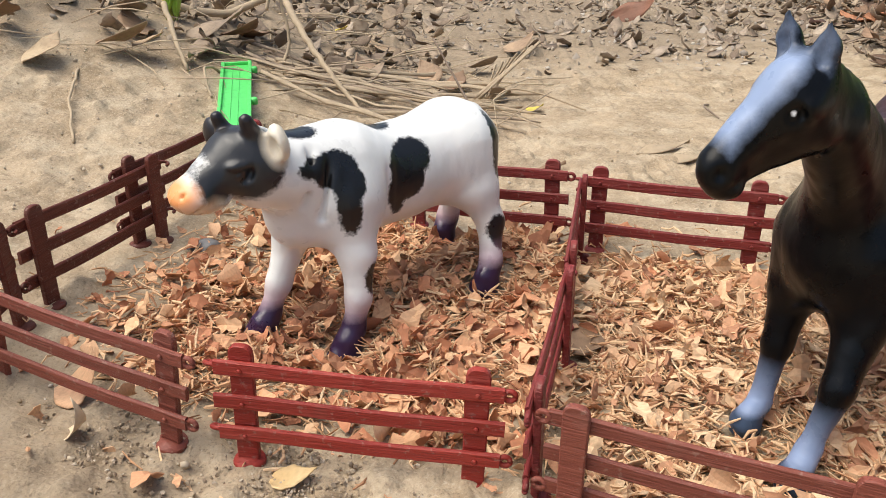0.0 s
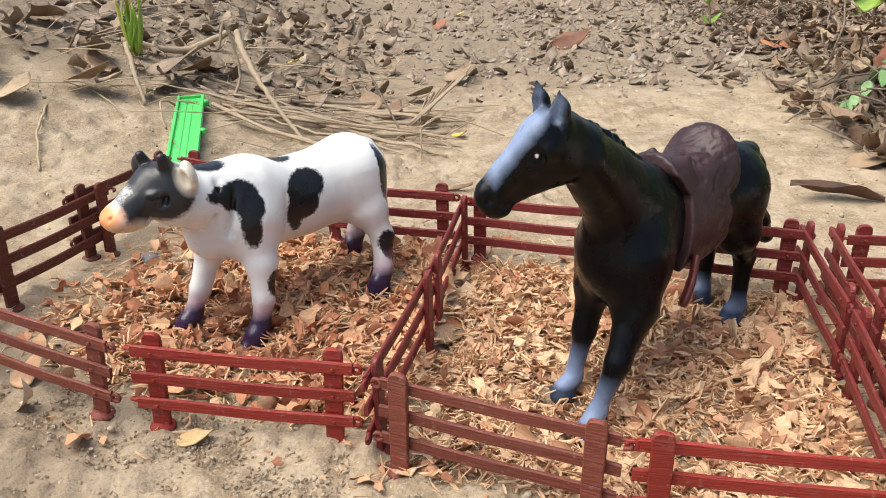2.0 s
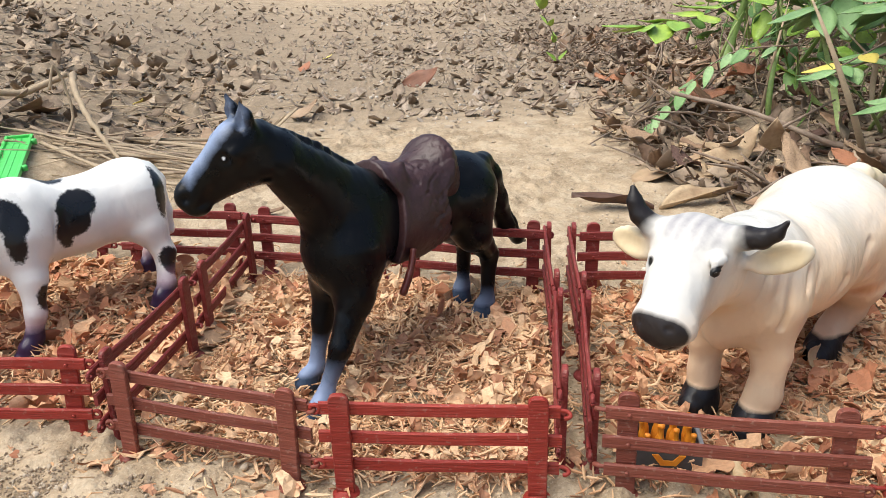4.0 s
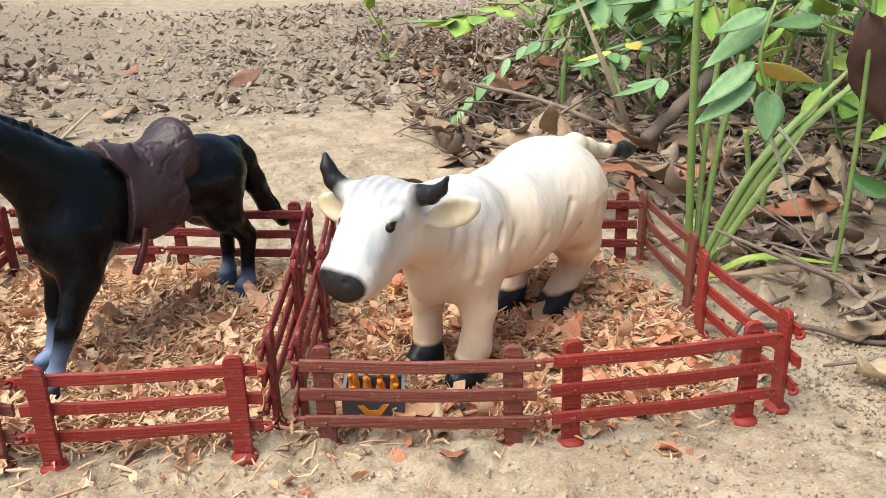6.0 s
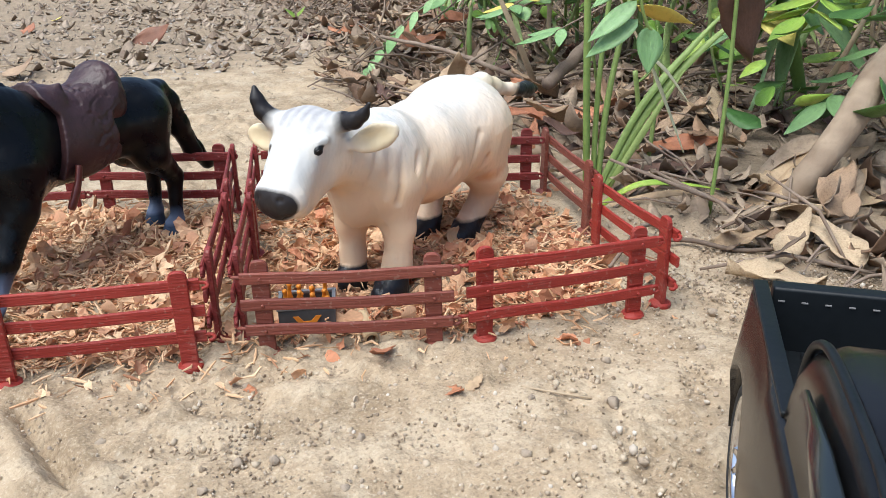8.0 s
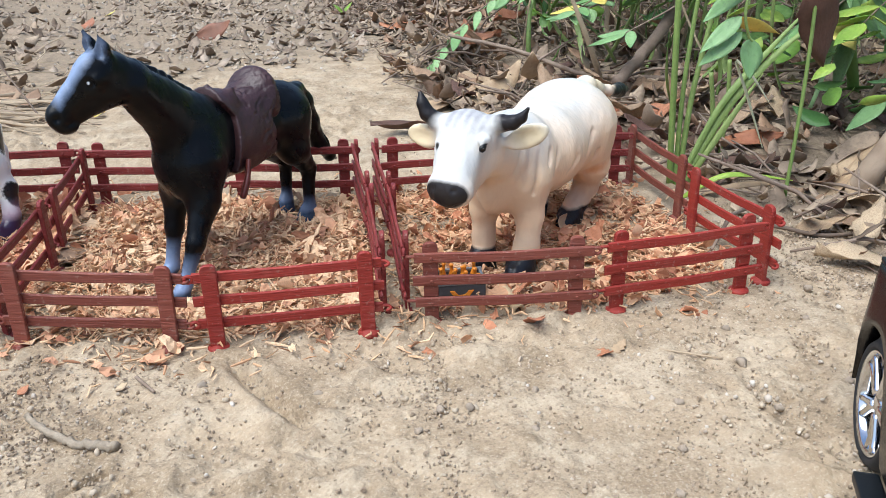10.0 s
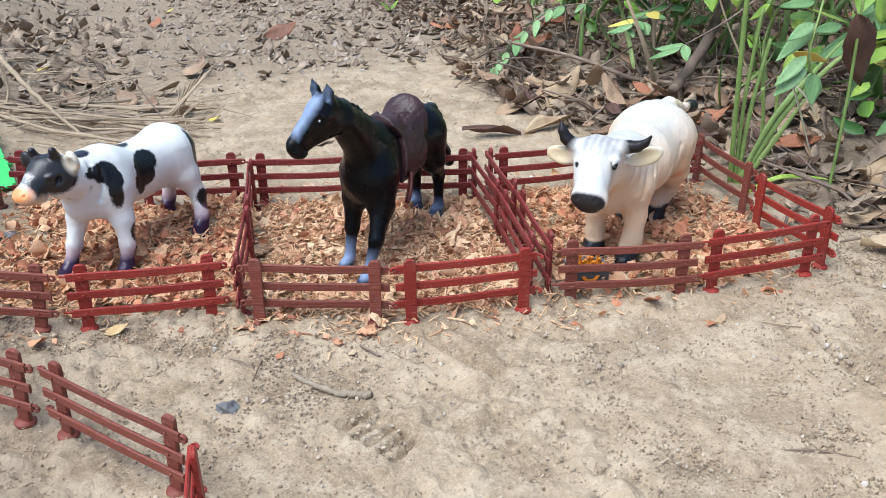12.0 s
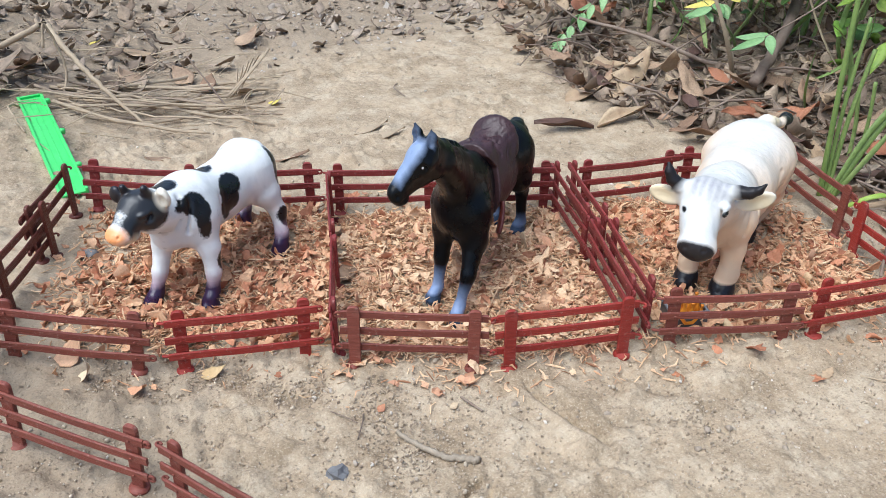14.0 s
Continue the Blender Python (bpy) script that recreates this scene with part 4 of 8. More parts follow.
def build_saddle():
    c = Clay((-0.055, -0.045, 0.040), (0.040, 0.040, 0.150), STEP)
    s = tuple(slice(None) for _ in range(3))
    _, g = c.window(c.lo, c.lo + (c.n - 1) * STEP)
    i = np.clip(np.rint((g - HORSE.lo) / STEP).astype(int), 0, HORSE.n - 1)
    body = HORSE.d[i[..., 0], i[..., 1], i[..., 2]]
    x, y, z = g[..., 0], g[..., 1], g[..., 2]
    # flaps and skirt: a shell over the back, wider below, its front edge slanting
    front = x - (0.011 + 0.26 * (0.117 - z) + 0.9 * np.clip(z - 0.104, 0, 0.012))
    rear = (-0.022 - 0.65 * np.clip(z - 0.098, 0, 0.02) - 0.10 * np.clip(0.09 - z, -0.01, 0.03)) - x
    hem = (0.0640 + 0.16 * np.abs(x - 0.004)) - z
    shell = np.maximum.reduce([np.abs(body - 0.0016) - 0.0034, front, rear, hem])
    c.d = shell.astype(np.float32)
    # high cantle, dipped seat and a peaked pommel plate
    c.ball((-0.0310, -0.005, 0.1000), (0.0150, 0.0215, 0.0150), 0.010)
    c.ball((-0.0330, -0.006, 0.1120), (0.0105, 0.0190, 0.0155), 0.010, (0, -16, 0))
    c.ball((-0.0120, -0.005, 0.1060), (0.0150, 0.0170, 0.0075), 0.008, (0, 14, 0))
    c.limb((0.0090, -0.016, 0.1120), (0.0085, 0.006, 0.1130), 0.0060, 0.0060, 0.006)
    c.limb((0.0080, -0.013, 0.114), (0.0072, -0.0115, 0.1205), 0.0042, 0.0014, 0.004).limb((0.0070, 0.004, 0.114), (0.0040, 0.007, 0.1195), 0.0042, 0.0016, 0.004)
    for a, b in (((-0.022, 0.024, 0.106), (-0.020, 0.029, 0.072)), ((0.004, 0.023, 0.108), (0.002, 0.029, 0.070)), ((-0.024, 0.020, 0.100), (0.010, 0.024, 0.094)), ((-0.016, 0.027, 0.090), (0.006, 0.028, 0.078)), ((-0.010, 0.028, 0.088), (-0.014, 0.029, 0.074)),
                 ((-0.030, 0.012, 0.123), (-0.014, 0.015, 0.110)), ((-0.034, 0.014, 0.118), (-0.020, 0.019, 0.104)), ((-0.027, 0.004, 0.127), (-0.012, 0.006, 0.113)), ((-0.025, -0.004, 0.127), (-0.010, -0.004, 0.113))):
        c.groove(a, b, 0.0010)
    v, q = c.skin()
    v = smooth_skin(v, q, 4)
    # creases of the moulded leather
    crease = np.array([abs(noise.noise(Vector((p[0] * 95 + p[2] * 40, p[1] * 60, p[2] * 120)))) + 0.5 * abs(noise.noise(Vector((p[0] * 230, p[1] * 200, p[2] * 230)))) for p in v.tolist()])
    mid = np.array([-0.008, -0.005, 0.080])
    out = v - mid
    v = v - out / np.linalg.norm(out, axis=1, keepdims=True) * (0.0013 * np.clip(0.28 - crease, 0, 1) / 0.28 * (1 - smooth(v[:, 0], -0.004, 0.006)))[:, None]
    saddle = empty("saddle", HORSE_AT, "dark brown vinyl riding saddle on the black horse", "saddle")
    part("seat", fast_data("seat", v, q, LEATHER), None, saddle)
    for sy, yy in ((1, 0.0285), (-1, -0.0345)):
        pts = [(0.013, yy - 0.006 * sy, 0.074), (0.017, yy - 0.004 * sy, 0.066), (0.022, yy - 0.003 * sy, 0.058), (0.0265, yy - 0.003 * sy, 0.051)]
        g = tube(curve_points(pts, 4), [0.0040] * 6 + [0.0046] * 6 + [0.0036], 10, 0.5)
        part("stirrup", g, STRAP, saddle, "reddish-brown moulded stirrup strap")


build_saddle()

# the spotted calf
COW_AT = standing((-0.031, 0.372), (-0.73, -0.683), 0.001) @ Matrix.Diagonal((0.975, 0.975, 0.975, 1)) @ pose(-0.0058, -0.0066, -0.0041, 0, 0, 1.42) @ Matrix.Diagonal((0.9978, 0.9978, 0.9978, 1))


def cow_clay():
    c = Clay((-0.10, -0.055, -0.006), (0.130, 0.055, 0.140), STEP)
    c.ball((-0.0395, -0.0005, 0.0774), (0.0287, 0.0245, 0.0260), 0.01)
    c.ball((-0.0075, -0.0002, 0.0757), (0.0445, 0.0241, 0.0265), 0.01)
    c.ball((0.0278, 0.0006, 0.0793), (0.0293, 0.0242, 0.0282), 0.01)
    c.ball((-0.0467, 0.0007, 0.0880), (0.0190, 0.0178, 0.0160), 0.01)
    c.limb((0.0345, -0.0003, 0.0859), (0.0748, 0.0048, 0.0983), 0.0226, 0.0168, 0.012)
    c.ball((0.0519, -0.0005, 0.0698), (0.0184, 0.0145, 0.0170), 0.012)
    c.ball((0.0809, 0.0042, 0.1060), (0.0140, 0.0140, 0.0135), 0.008)
    c.limb((0.0871, 0.0014, 0.1053), (0.1051, 0.0048, 0.0972), 0.0124, 0.0085, 0.006)
    c.ball((0.1100, 0.0060, 0.0962), (0.0086, 0.0106, 0.0068), 0.004)
    c.ball((0.1017, 0.0058, 0.0925), (0.0088, 0.0090, 0.0044), 0.0025)
    c.groove((0.1165, -0.0025, 0.0925), (0.1102, 0.0164, 0.0930), 0.001, 0.0015)
    c.groove((0.1102, 0.0164, 0.0930), (0.0980, 0.0153, 0.0945), 0.0009, 0.0015)
    c.cut((0.1175, 0.0015, 0.0990), (0.0012, 0.0012, 0.0010), 0.001)
    c.cut((0.1154, 0.0110, 0.0991), (0.0012, 0.0012, 0.0010), 0.001)
    c.cut((0.0902, 0.0166, 0.1034), (0.0052, 0.0026, 0.0042), 0.002, (0, 15, 0))
    c.ball((0.0903, 0.0138, 0.1035), (0.0036, 0.0026, 0.0026), 0.0015)
    c.groove((0.0963, 0.0147, 0.1042), (0.0853, 0.0169, 0.1036), 0.0005, 0.001)
    c.ball((0.0899, 0.0145, 0.1072), (0.0060, 0.0030, 0.0018), 0.002)
    c.limb((0.0836, -0.0053, 0.1148), (0.0872, -0.0050, 0.1232), 0.0046, 0.0028, 0.002)
    c.limb((0.0801, 0.0113, 0.1160), (0.0838, 0.0128, 0.1245), 0.0050, 0.0028, 0.002)
    c.ball((0.0738, 0.0205, 0.1145), (0.0042, 0.0070, 0.0085), 0.003, (0, 12, -20))
    c.cut((0.0778, 0.0224, 0.1129), (0.0022, 0.0038, 0.0046), 0.002, (0, 12, -20))
    c.ball((0.0838, -0.0165, 0.1130), (0.0036, 0.0058, 0.0075), 0.003)
    c.limb((0.0371, 0.0143, 0.0719), (0.0381, 0.0217, 0.0512), 0.0151, 0.0090, 0.012)
    c.chain([((0.0381, 0.0217, 0.0512), 0.0090), ((0.0414, 0.0249, 0.0295), 0.0058), ((0.0453, 0.0247, 0.0132), 0.0051), ((0.0491, 0.0246, 0.0075), 0.0063)], 0.0045)
    c.limb((0.0508, 0.0260, 0.0085), (0.0512, 0.0245, 0.0013), 0.0058, 0.0082, 0.003)
    c.limb((0.0520, 0.0246, 0.0019), (0.0556, 0.0247, 0.0013), 0.0074, 0.0058, 0.003)
    c.limb((0.0433, -0.0130, 0.0720), (0.0495, -0.0155, 0.0528), 0.0150, 0.0086, 0.012)
    c.chain([((0.0495, -0.0155, 0.0528), 0.0086), ((0.0605, -0.0149, 0.0298), 0.0059), ((0.0677, -0.0158, 0.0139), 0.0052), ((0.0705, -0.0160, 0.0100), 0.0066)], 0.0045)
    c.limb((0.0722, -0.0148, 0.0115), (0.0728, -0.0173, 0.0045), 0.0058, 0.0080, 0.003)
    c.limb((0.0745, -0.0162, 0.0054), (0.0769, -0.0162, 0.0048), 0.0073, 0.0058, 0.003)
    c.limb((-0.0473, 0.0099, 0.0811), (-0.0475, 0.0185, 0.0603), 0.0183, 0.0125, 0.012)
    c.chain([((-0.0475, 0.0185, 0.0603), 0.0125), ((-0.0525, 0.0260, 0.0408), 0.0071), ((-0.0469, 0.0315, 0.0200), 0.0060), ((-0.0432, 0.0325, 0.0118), 0.0068)], 0.0045)
    c.limb((-0.0403, 0.0330, 0.0131), (-0.0414, 0.0317, 0.0058), 0.0060, 0.0081, 0.003)
    c.limb((-0.0390, 0.0323, 0.0063), (-0.0377, 0.0323, 0.0063), 0.0076, 0.0059, 0.003)
    c.limb((-0.0555, -0.0127, 0.0814), (-0.0600, -0.0190, 0.0600), 0.0188, 0.0130, 0.012)
    c.chain([((-0.0600, -0.0190, 0.0600), 0.0130), ((-0.0749, -0.0260, 0.0400), 0.0074), ((-0.0746, -0.0303, 0.0200), 0.0061), ((-0.0715, -0.0300, 0.0120), 0.0067)], 0.0045)
    c.limb((-0.0692, -0.0291, 0.0132), (-0.0701, -0.0306, 0.0059), 0.0060, 0.0082, 0.003)
    c.limb((-0.0680, -0.0300, 0.0062), (-0.0667, -0.0299, 0.0060), 0.0076, 0.0059, 0.003)
    c.chain([((-0.0635, 0.0020, 0.0960), 0.0042), ((-0.0700, 0.0030, 0.0862), 0.0038), ((-0.0720, 0.0040, 0.0620), 0.0034), ((-0.0715, 0.0040, 0.0480), 0.0042)], 0.004)
    c.groove((0.0554, 0.0171, 0.1092), (0.0631, 0.0180, 0.0816), 0.0011, 0.004)
    c.groove((0.0473, 0.0211, 0.1053), (0.0549, 0.0192, 0.0742), 0.0011, 0.004)
    c.groove((0.0158, 0.0253, 0.0896), (0.0188, 0.0248, 0.0657), 0.0011, 0.004)
    c.groove((0.0100, 0.0250, 0.0874), (0.0120, 0.0252, 0.0657), 0.0011, 0.004)
    return c.floor(-0.001)


COW_PAINT = painted("white_and_black_calf_vinyl", (0.88, 0.87, 0.83), [
    ("spots", (0.010, 0.010, 0.011), 0.0007, 0.0024, 480),
    ("face", (0.026, 0.026, 0.028), 0.0014, 0.0022, 420),
    ("cream", (0.72, 0.52, 0.33), 0.0022, 0.0008, 120, 0.85),
    ("ear", (0.80, 0.71, 0.56), 0.0022, 0.0008, 120),
    ("nose", (0.88, 0.36, 0.13), 0.0026, 0.0010, 140),
    ("haze", (0.40, 0.24, 0.32), 0.0060, 0.0022, 140, 0.75),
    ("hoof", (0.035, 0.016, 0.050), 0.0030, 0.0016, 180),
    ("horn", (0.018, 0.014, 0.016), 0.0008, 0.0004, 200),
    ("eye", (0.010, 0.010, 0.010), 0.0005, 0.0, 10),
], 0.30, 0.25, (60, (1, 0.6, 0.5), 0.35))
figurine("cow_figurine", cow_clay(), {
    "spots": patches(
        ((0.0550, 0.022, 0.0985), (0.0115, 0.014, 0.0046)), ((0.0470, 0.022, 0.0955), (0.0120, 0.014, 0.0085)), ((0.0440, 0.022, 0.0785), (0.0060, 0.014, 0.0160)), ((0.0420, 0.022, 0.0885), (0.0085, 0.014, 0.0095)),
        ((0.0010, 0.022, 0.0890), (0.0145, 0.016, 0.0100), (0, 14, 0)), ((0.0050, 0.024, 0.0810), (0.0105, 0.014, 0.0115), (0, 22, 0)), ((0.0125, 0.025, 0.0715), (0.0048, 0.012, 0.0100), (0, 15, 0)),
        ((-0.0555, 0.020, 0.0825), (0.0054, 0.016, 0.0195), (0, -4, 0)), ((0.0560, 0.002, 0.1120), (0.0135, 0.010, 0.0062), (0, -15, 0)),
        ((0.0055, -0.001, 0.1050), (0.0110, 0.010, 0.0052)), ((0.0355, 0.0270, 0.0395), (0.0058, 0.010, 0.0095)),
        ((-0.0525, 0.032, 0.0360), (0.0076, 0.012, 0.0115), (0, 15, 0)), ((0.010, -0.024, 0.085), (0.013, 0.01, 0.013)), ((-0.045, -0.024, 0.085), (0.011, 0.01, 0.013))),
    "face": patches(((0.0850, 0.0050, 0.1065), (0.0165, 0.0280, 0.0165), (0, 20, 0)), ((0.1000, 0.0060, 0.1005), (0.0118, 0.0240, 0.0088), (0, 25, 0))),
    "cream": patches(((0.1090, 0.0065, 0.0900), (0.0135, 0.0160, 0.0070))),
    "ear": patches(((0.0735, 0.0215, 0.1145), (0.0075, 0.0080, 0.0110))),
    "nose": patches(((0.1160, 0.0050, 0.0990), (0.0080, 0.0150, 0.0066))),
    "haze": below(0.0290), "hoof": below(0.0210),
    "horn": patches(((0.0870, -0.0055, 0.1225), (0.007, 0.006, 0.0070)), ((0.0832, 0.0125, 0.1235), (0.007, 0.0062, 0.0065)), ((0.0840, -0.0170, 0.1135), (0.0060, 0.0070, 0.0090))),
    "eye": patches(((0.0885, 0.0185, 0.1020), (0.0024, 0.004, 0.0014))),
}, COW_PAINT, COW_AT, "white vinyl calf figurine with black patches and orange muzzle", "toy cow", (50, 0.0005, 0.6))

# the white bull
BULL_AT = standing((0.372, 0.231), (-0.75, -0.66), 0.0) @ pose(-0.0068, -0.0008, -0.0052, 0, 0, -0.32) @ Matrix.Diagonal((1.0013, 1.0013, 1.0013, 1))


def bull_clay():
    c = Clay((-0.165, -0.062, -0.004), (0.145, 0.062, 0.142), STEP)
    c.ball((-0.0543, 0.0035, 0.0782), (0.0394, 0.0343, 0.0337), 0.012)
    c.ball((-0.0108, 0.0015, 0.0742), (0.0520, 0.0327, 0.0327), 0.012)
    c.ball((0.0332, -0.0012, 0.0748), (0.0300, 0.0270, 0.0299), 0.012)
    c.ball((-0.0600, 0.0025, 0.0909), (0.0260, 0.0228, 0.0171), 0.012)
    c.ball((0.0360, -0.0002, 0.0951), (0.0200, 0.0150, 0.0120), 0.012)
    c.limb((0.0405, -0.0005, 0.0822), (0.0840, -0.0030, 0.1005), 0.0253, 0.0183, 0.012)
    c.ball((0.0565, -0.0025, 0.0655), (0.0180, 0.0100, 0.0198), 0.01)
    c.limb((0.0935, -0.0076, 0.1065), (0.1225, -0.0013, 0.0874), 0.0166, 0.0118, 0.006)
    c.ball((0.0933, -0.0043, 0.1110), (0.0130, 0.0180, 0.0110), 0.006)
    c.ball((0.1260, -0.0008, 0.0855), (0.0097, 0.0137, 0.0098), 0.004)
    c.limb((0.0895, -0.0015, 0.0925), (0.1125, -0.0025, 0.0790), 0.0112, 0.0085, 0.006)
    c.ball((0.1190, -0.0025, 0.0780), (0.0075, 0.0100, 0.0045), 0.0025)
    c.groove((0.1307, -0.0118, 0.0793), (0.1308, 0.0092, 0.0793), 0.0007, 0.0015)
    c.groove((0.1308, 0.0092, 0.0793), (0.1140, 0.0130, 0.0823), 0.0006, 0.0015)
    c.cut((0.1348, 0.0060, 0.0884), (0.0016, 0.0022, 0.0014), 0.001)
    c.cut((0.1348, -0.0080, 0.0884), (0.0016, 0.0022, 0.0014), 0.001)
    c.ball((0.1058, 0.0112, 0.1112), (0.0050, 0.0032, 0.0026), 0.003)
    c.ball((0.1046, -0.0171, 0.1061), (0.0046, 0.0028, 0.0026), 0.003)
    c.ball((0.1096, 0.0120, 0.1072), (0.0030, 0.0024, 0.0024), 0.0015)
    c.ball((0.1081, -0.0180, 0.1021), (0.0030, 0.0018, 0.0022), 0.0015)
    c.groove((0.1135, 0.0124, 0.1064), (0.1031, 0.0148, 0.1073), 0.0006, 0.0015)
    c.groove((0.1139, 0.0120, 0.1016), (0.1031, 0.0148, 0.1009), 0.0005, 0.0015)
    c.groove((0.1001, 0.0124, 0.0952), (0.0966, 0.0119, 0.0850), 0.001, 0.004)
    c.groove((0.0966, 0.0119, 0.0850), (0.1034, 0.0088, 0.0802), 0.001, 0.004)
    c.groove((0.1138, 0.0114, 0.0943), (0.1060, 0.0128, 0.0898), 0.0008, 0.003)
    c.groove((0.0885, -0.0120, 0.1279), (0.1066, -0.0113, 0.1198), 0.0011, 0.003)
    c.groove((0.0885, -0.0076, 0.1277), (0.1066, -0.0072, 0.1195), 0.0011, 0.003)
    c.groove((0.0884, -0.0027, 0.1276), (0.1066, -0.0028, 0.1194), 0.0011, 0.003)
    c.groove((0.0883, 0.0025, 0.1278), (0.1064, 0.0019, 0.1196), 0.0011, 0.003)
    c.chain([((0.0920, 0.0090, 0.1165), 0.0060), ((0.0935, 0.0165, 0.1187), 0.0051), ((0.0945, 0.0235, 0.1203), 0.0041), ((0.0950, 0.0295, 0.1238), 0.0029), ((0.0954, 0.0335, 0.1300), 0.0010)], 0.0025)
    c.chain([((0.0935, -0.0180, 0.1145), 0.0058), ((0.0965, -0.0250, 0.1160), 0.0048), ((0.0978, -0.0302, 0.1200), 0.0040), ((0.0978, -0.0333, 0.1260), 0.0029), ((0.0975, -0.0348, 0.1322), 0.0012)], 0.003)
    c.ball((0.0838, 0.0285, 0.1096), (0.0042, 0.0145, 0.0074), 0.004, (24, 0, 18))
    c.cut((0.0880, 0.0305, 0.1104), (0.0030, 0.0100, 0.0044), 0.003, (24, 0, 18))
    c.ball((0.0930, -0.0345, 0.1045), (0.0044, 0.0140, 0.0078), 0.004, (0, 0, -10))
    c.cut((0.0978, -0.0350, 0.1050), (0.0030, 0.0090, 0.0046), 0.003, (0, 0, -10))
    c.limb((0.0435, 0.0133, 0.0660), (0.0424, 0.0165, 0.0435), 0.0145, 0.0088, 0.012)
    c.chain([((0.0424, 0.0165, 0.0435), 0.0088), ((0.0465, 0.0165, 0.0217), 0.0075), ((0.0498, 0.0135, 0.0094), 0.0083)], 0.0045)
    c.limb((0.0498, 0.0135, 0.0094), (0.0498, 0.0135, 0.0020), 0.0072, 0.0100, 0.003)
    c.limb((0.0508, 0.0147, 0.0045), (0.0535, 0.0150, 0.0010), 0.0090, 0.0072, 0.003)
    c.limb((0.0429, -0.0143, 0.0660), (0.0435, -0.0167, 0.0428), 0.0147, 0.0093, 0.012)
    c.chain([((0.0435, -0.0167, 0.0428), 0.0093), ((0.0435, -0.0165, 0.0212), 0.0078), ((0.0450, -0.0160, 0.0108), 0.0085)], 0.0045)
    c.limb((0.0450, -0.0160, 0.0108), (0.0461, -0.0165, 0.0020), 0.0073, 0.0100, 0.003)
    c.limb((0.0470, -0.0165, 0.0033), (0.0511, -0.0167, 0.0015), 0.0090, 0.0072, 0.003)
    c.limb((-0.0563, 0.0183, 0.0787), (-0.0625, 0.0245, 0.0495), 0.0243, 0.0140, 0.012)
    c.chain([((-0.0625, 0.0245, 0.0495), 0.0140), ((-0.0682, 0.0205, 0.0302), 0.0092), ((-0.0596, 0.0145, 0.0143), 0.0080), ((-0.0530, 0.0134, 0.0088), 0.0086)], 0.0045)
    c.limb((-0.0520, 0.0141, 0.0100), (-0.0519, 0.0135, 0.0015), 0.0076, 0.0105, 0.003)
    c.limb((-0.0510, 0.0135, 0.0036), (-0.0475, 0.0148, 0.0000), 0.0095, 0.0075, 0.003)
    c.limb((-0.0520, -0.0113, 0.0763), (-0.0550, -0.0180, 0.0500), 0.0235, 0.0138, 0.012)
    c.chain([((-0.0550, -0.0180, 0.0500), 0.0138), ((-0.0580, -0.0152, 0.0310), 0.0090), ((-0.0490, -0.0135, 0.0142), 0.0080), ((-0.0450, -0.0134, 0.0080), 0.0085)], 0.0045)
    c.limb((-0.0430, -0.0122, 0.0095), (-0.0425, -0.0129, 0.0020), 0.0076, 0.0106, 0.003)
    c.limb((-0.0420, -0.0129, 0.0025), (-0.0375, -0.0120, 0.0010), 0.0095, 0.0076, 0.003)
    c.chain([((-0.0740, 0.0077, 0.1003), 0.0085), ((-0.0845, 0.0095, 0.1035), 0.0070), ((-0.0971, 0.0132, 0.0994), 0.0057), ((-0.1127, 0.0186, 0.0949), 0.0042), ((-0.1265, 0.0210, 0.0922), 0.0044), ((-0.1385, 0.0213, 0.0898), 0.0054), ((-0.1507, 0.0233, 0.0880), 0.0030)], 0.004)
    c.groove((0.0660, 0.0200, 0.1039), (0.0701, 0.0163, 0.0788), 0.001, 0.0035)
    c.groove((0.0580, 0.0231, 0.1019), (0.0617, 0.0209, 0.0684), 0.001, 0.0035)
    c.groove((0.0501, 0.0266, 0.0973), (0.0544, 0.0233, 0.0642), 0.001, 0.0035)
    c.groove((0.0179, 0.0306, 0.0914), (0.0295, 0.0273, 0.0740), 0.001, 0.0035)
    c.groove((0.0295, 0.0283, 0.0700), (0.0187, 0.0307, 0.0564), 0.001, 0.0035)
    c.groove((-0.0008, 0.0337, 0.0737), (0.0113, 0.0315, 0.0601), 0.001, 0.0035)
    c.groove((-0.0304, 0.0339, 0.0846), (-0.0168, 0.0340, 0.0617), 0.001, 0.0035)
    c.groove((-0.0403, 0.0344, 0.0726), (-0.0347, 0.0344, 0.0519), 0.001, 0.0035)
    c.groove((0.0358, 0.0274, 0.0877), (0.0456, 0.0253, 0.0720), 0.001, 0.0035)
    for x, y, tx in ((0.0510, 0.0145, 0.010), (0.0465, -0.0160, 0.009), (-0.0500, 0.0145, 0.012), (-0.0425, -0.0140, 0.012)):
        c.limb((x, y, 0.0085), (x + tx, y, 0.0065), 0.0092, 0.0072, 0.004)
        c.groove((x + tx + 0.008, y, 0.018), (x + tx + 0.008, y, 0.002), 0.0012, 0.002)
    return c.floor()


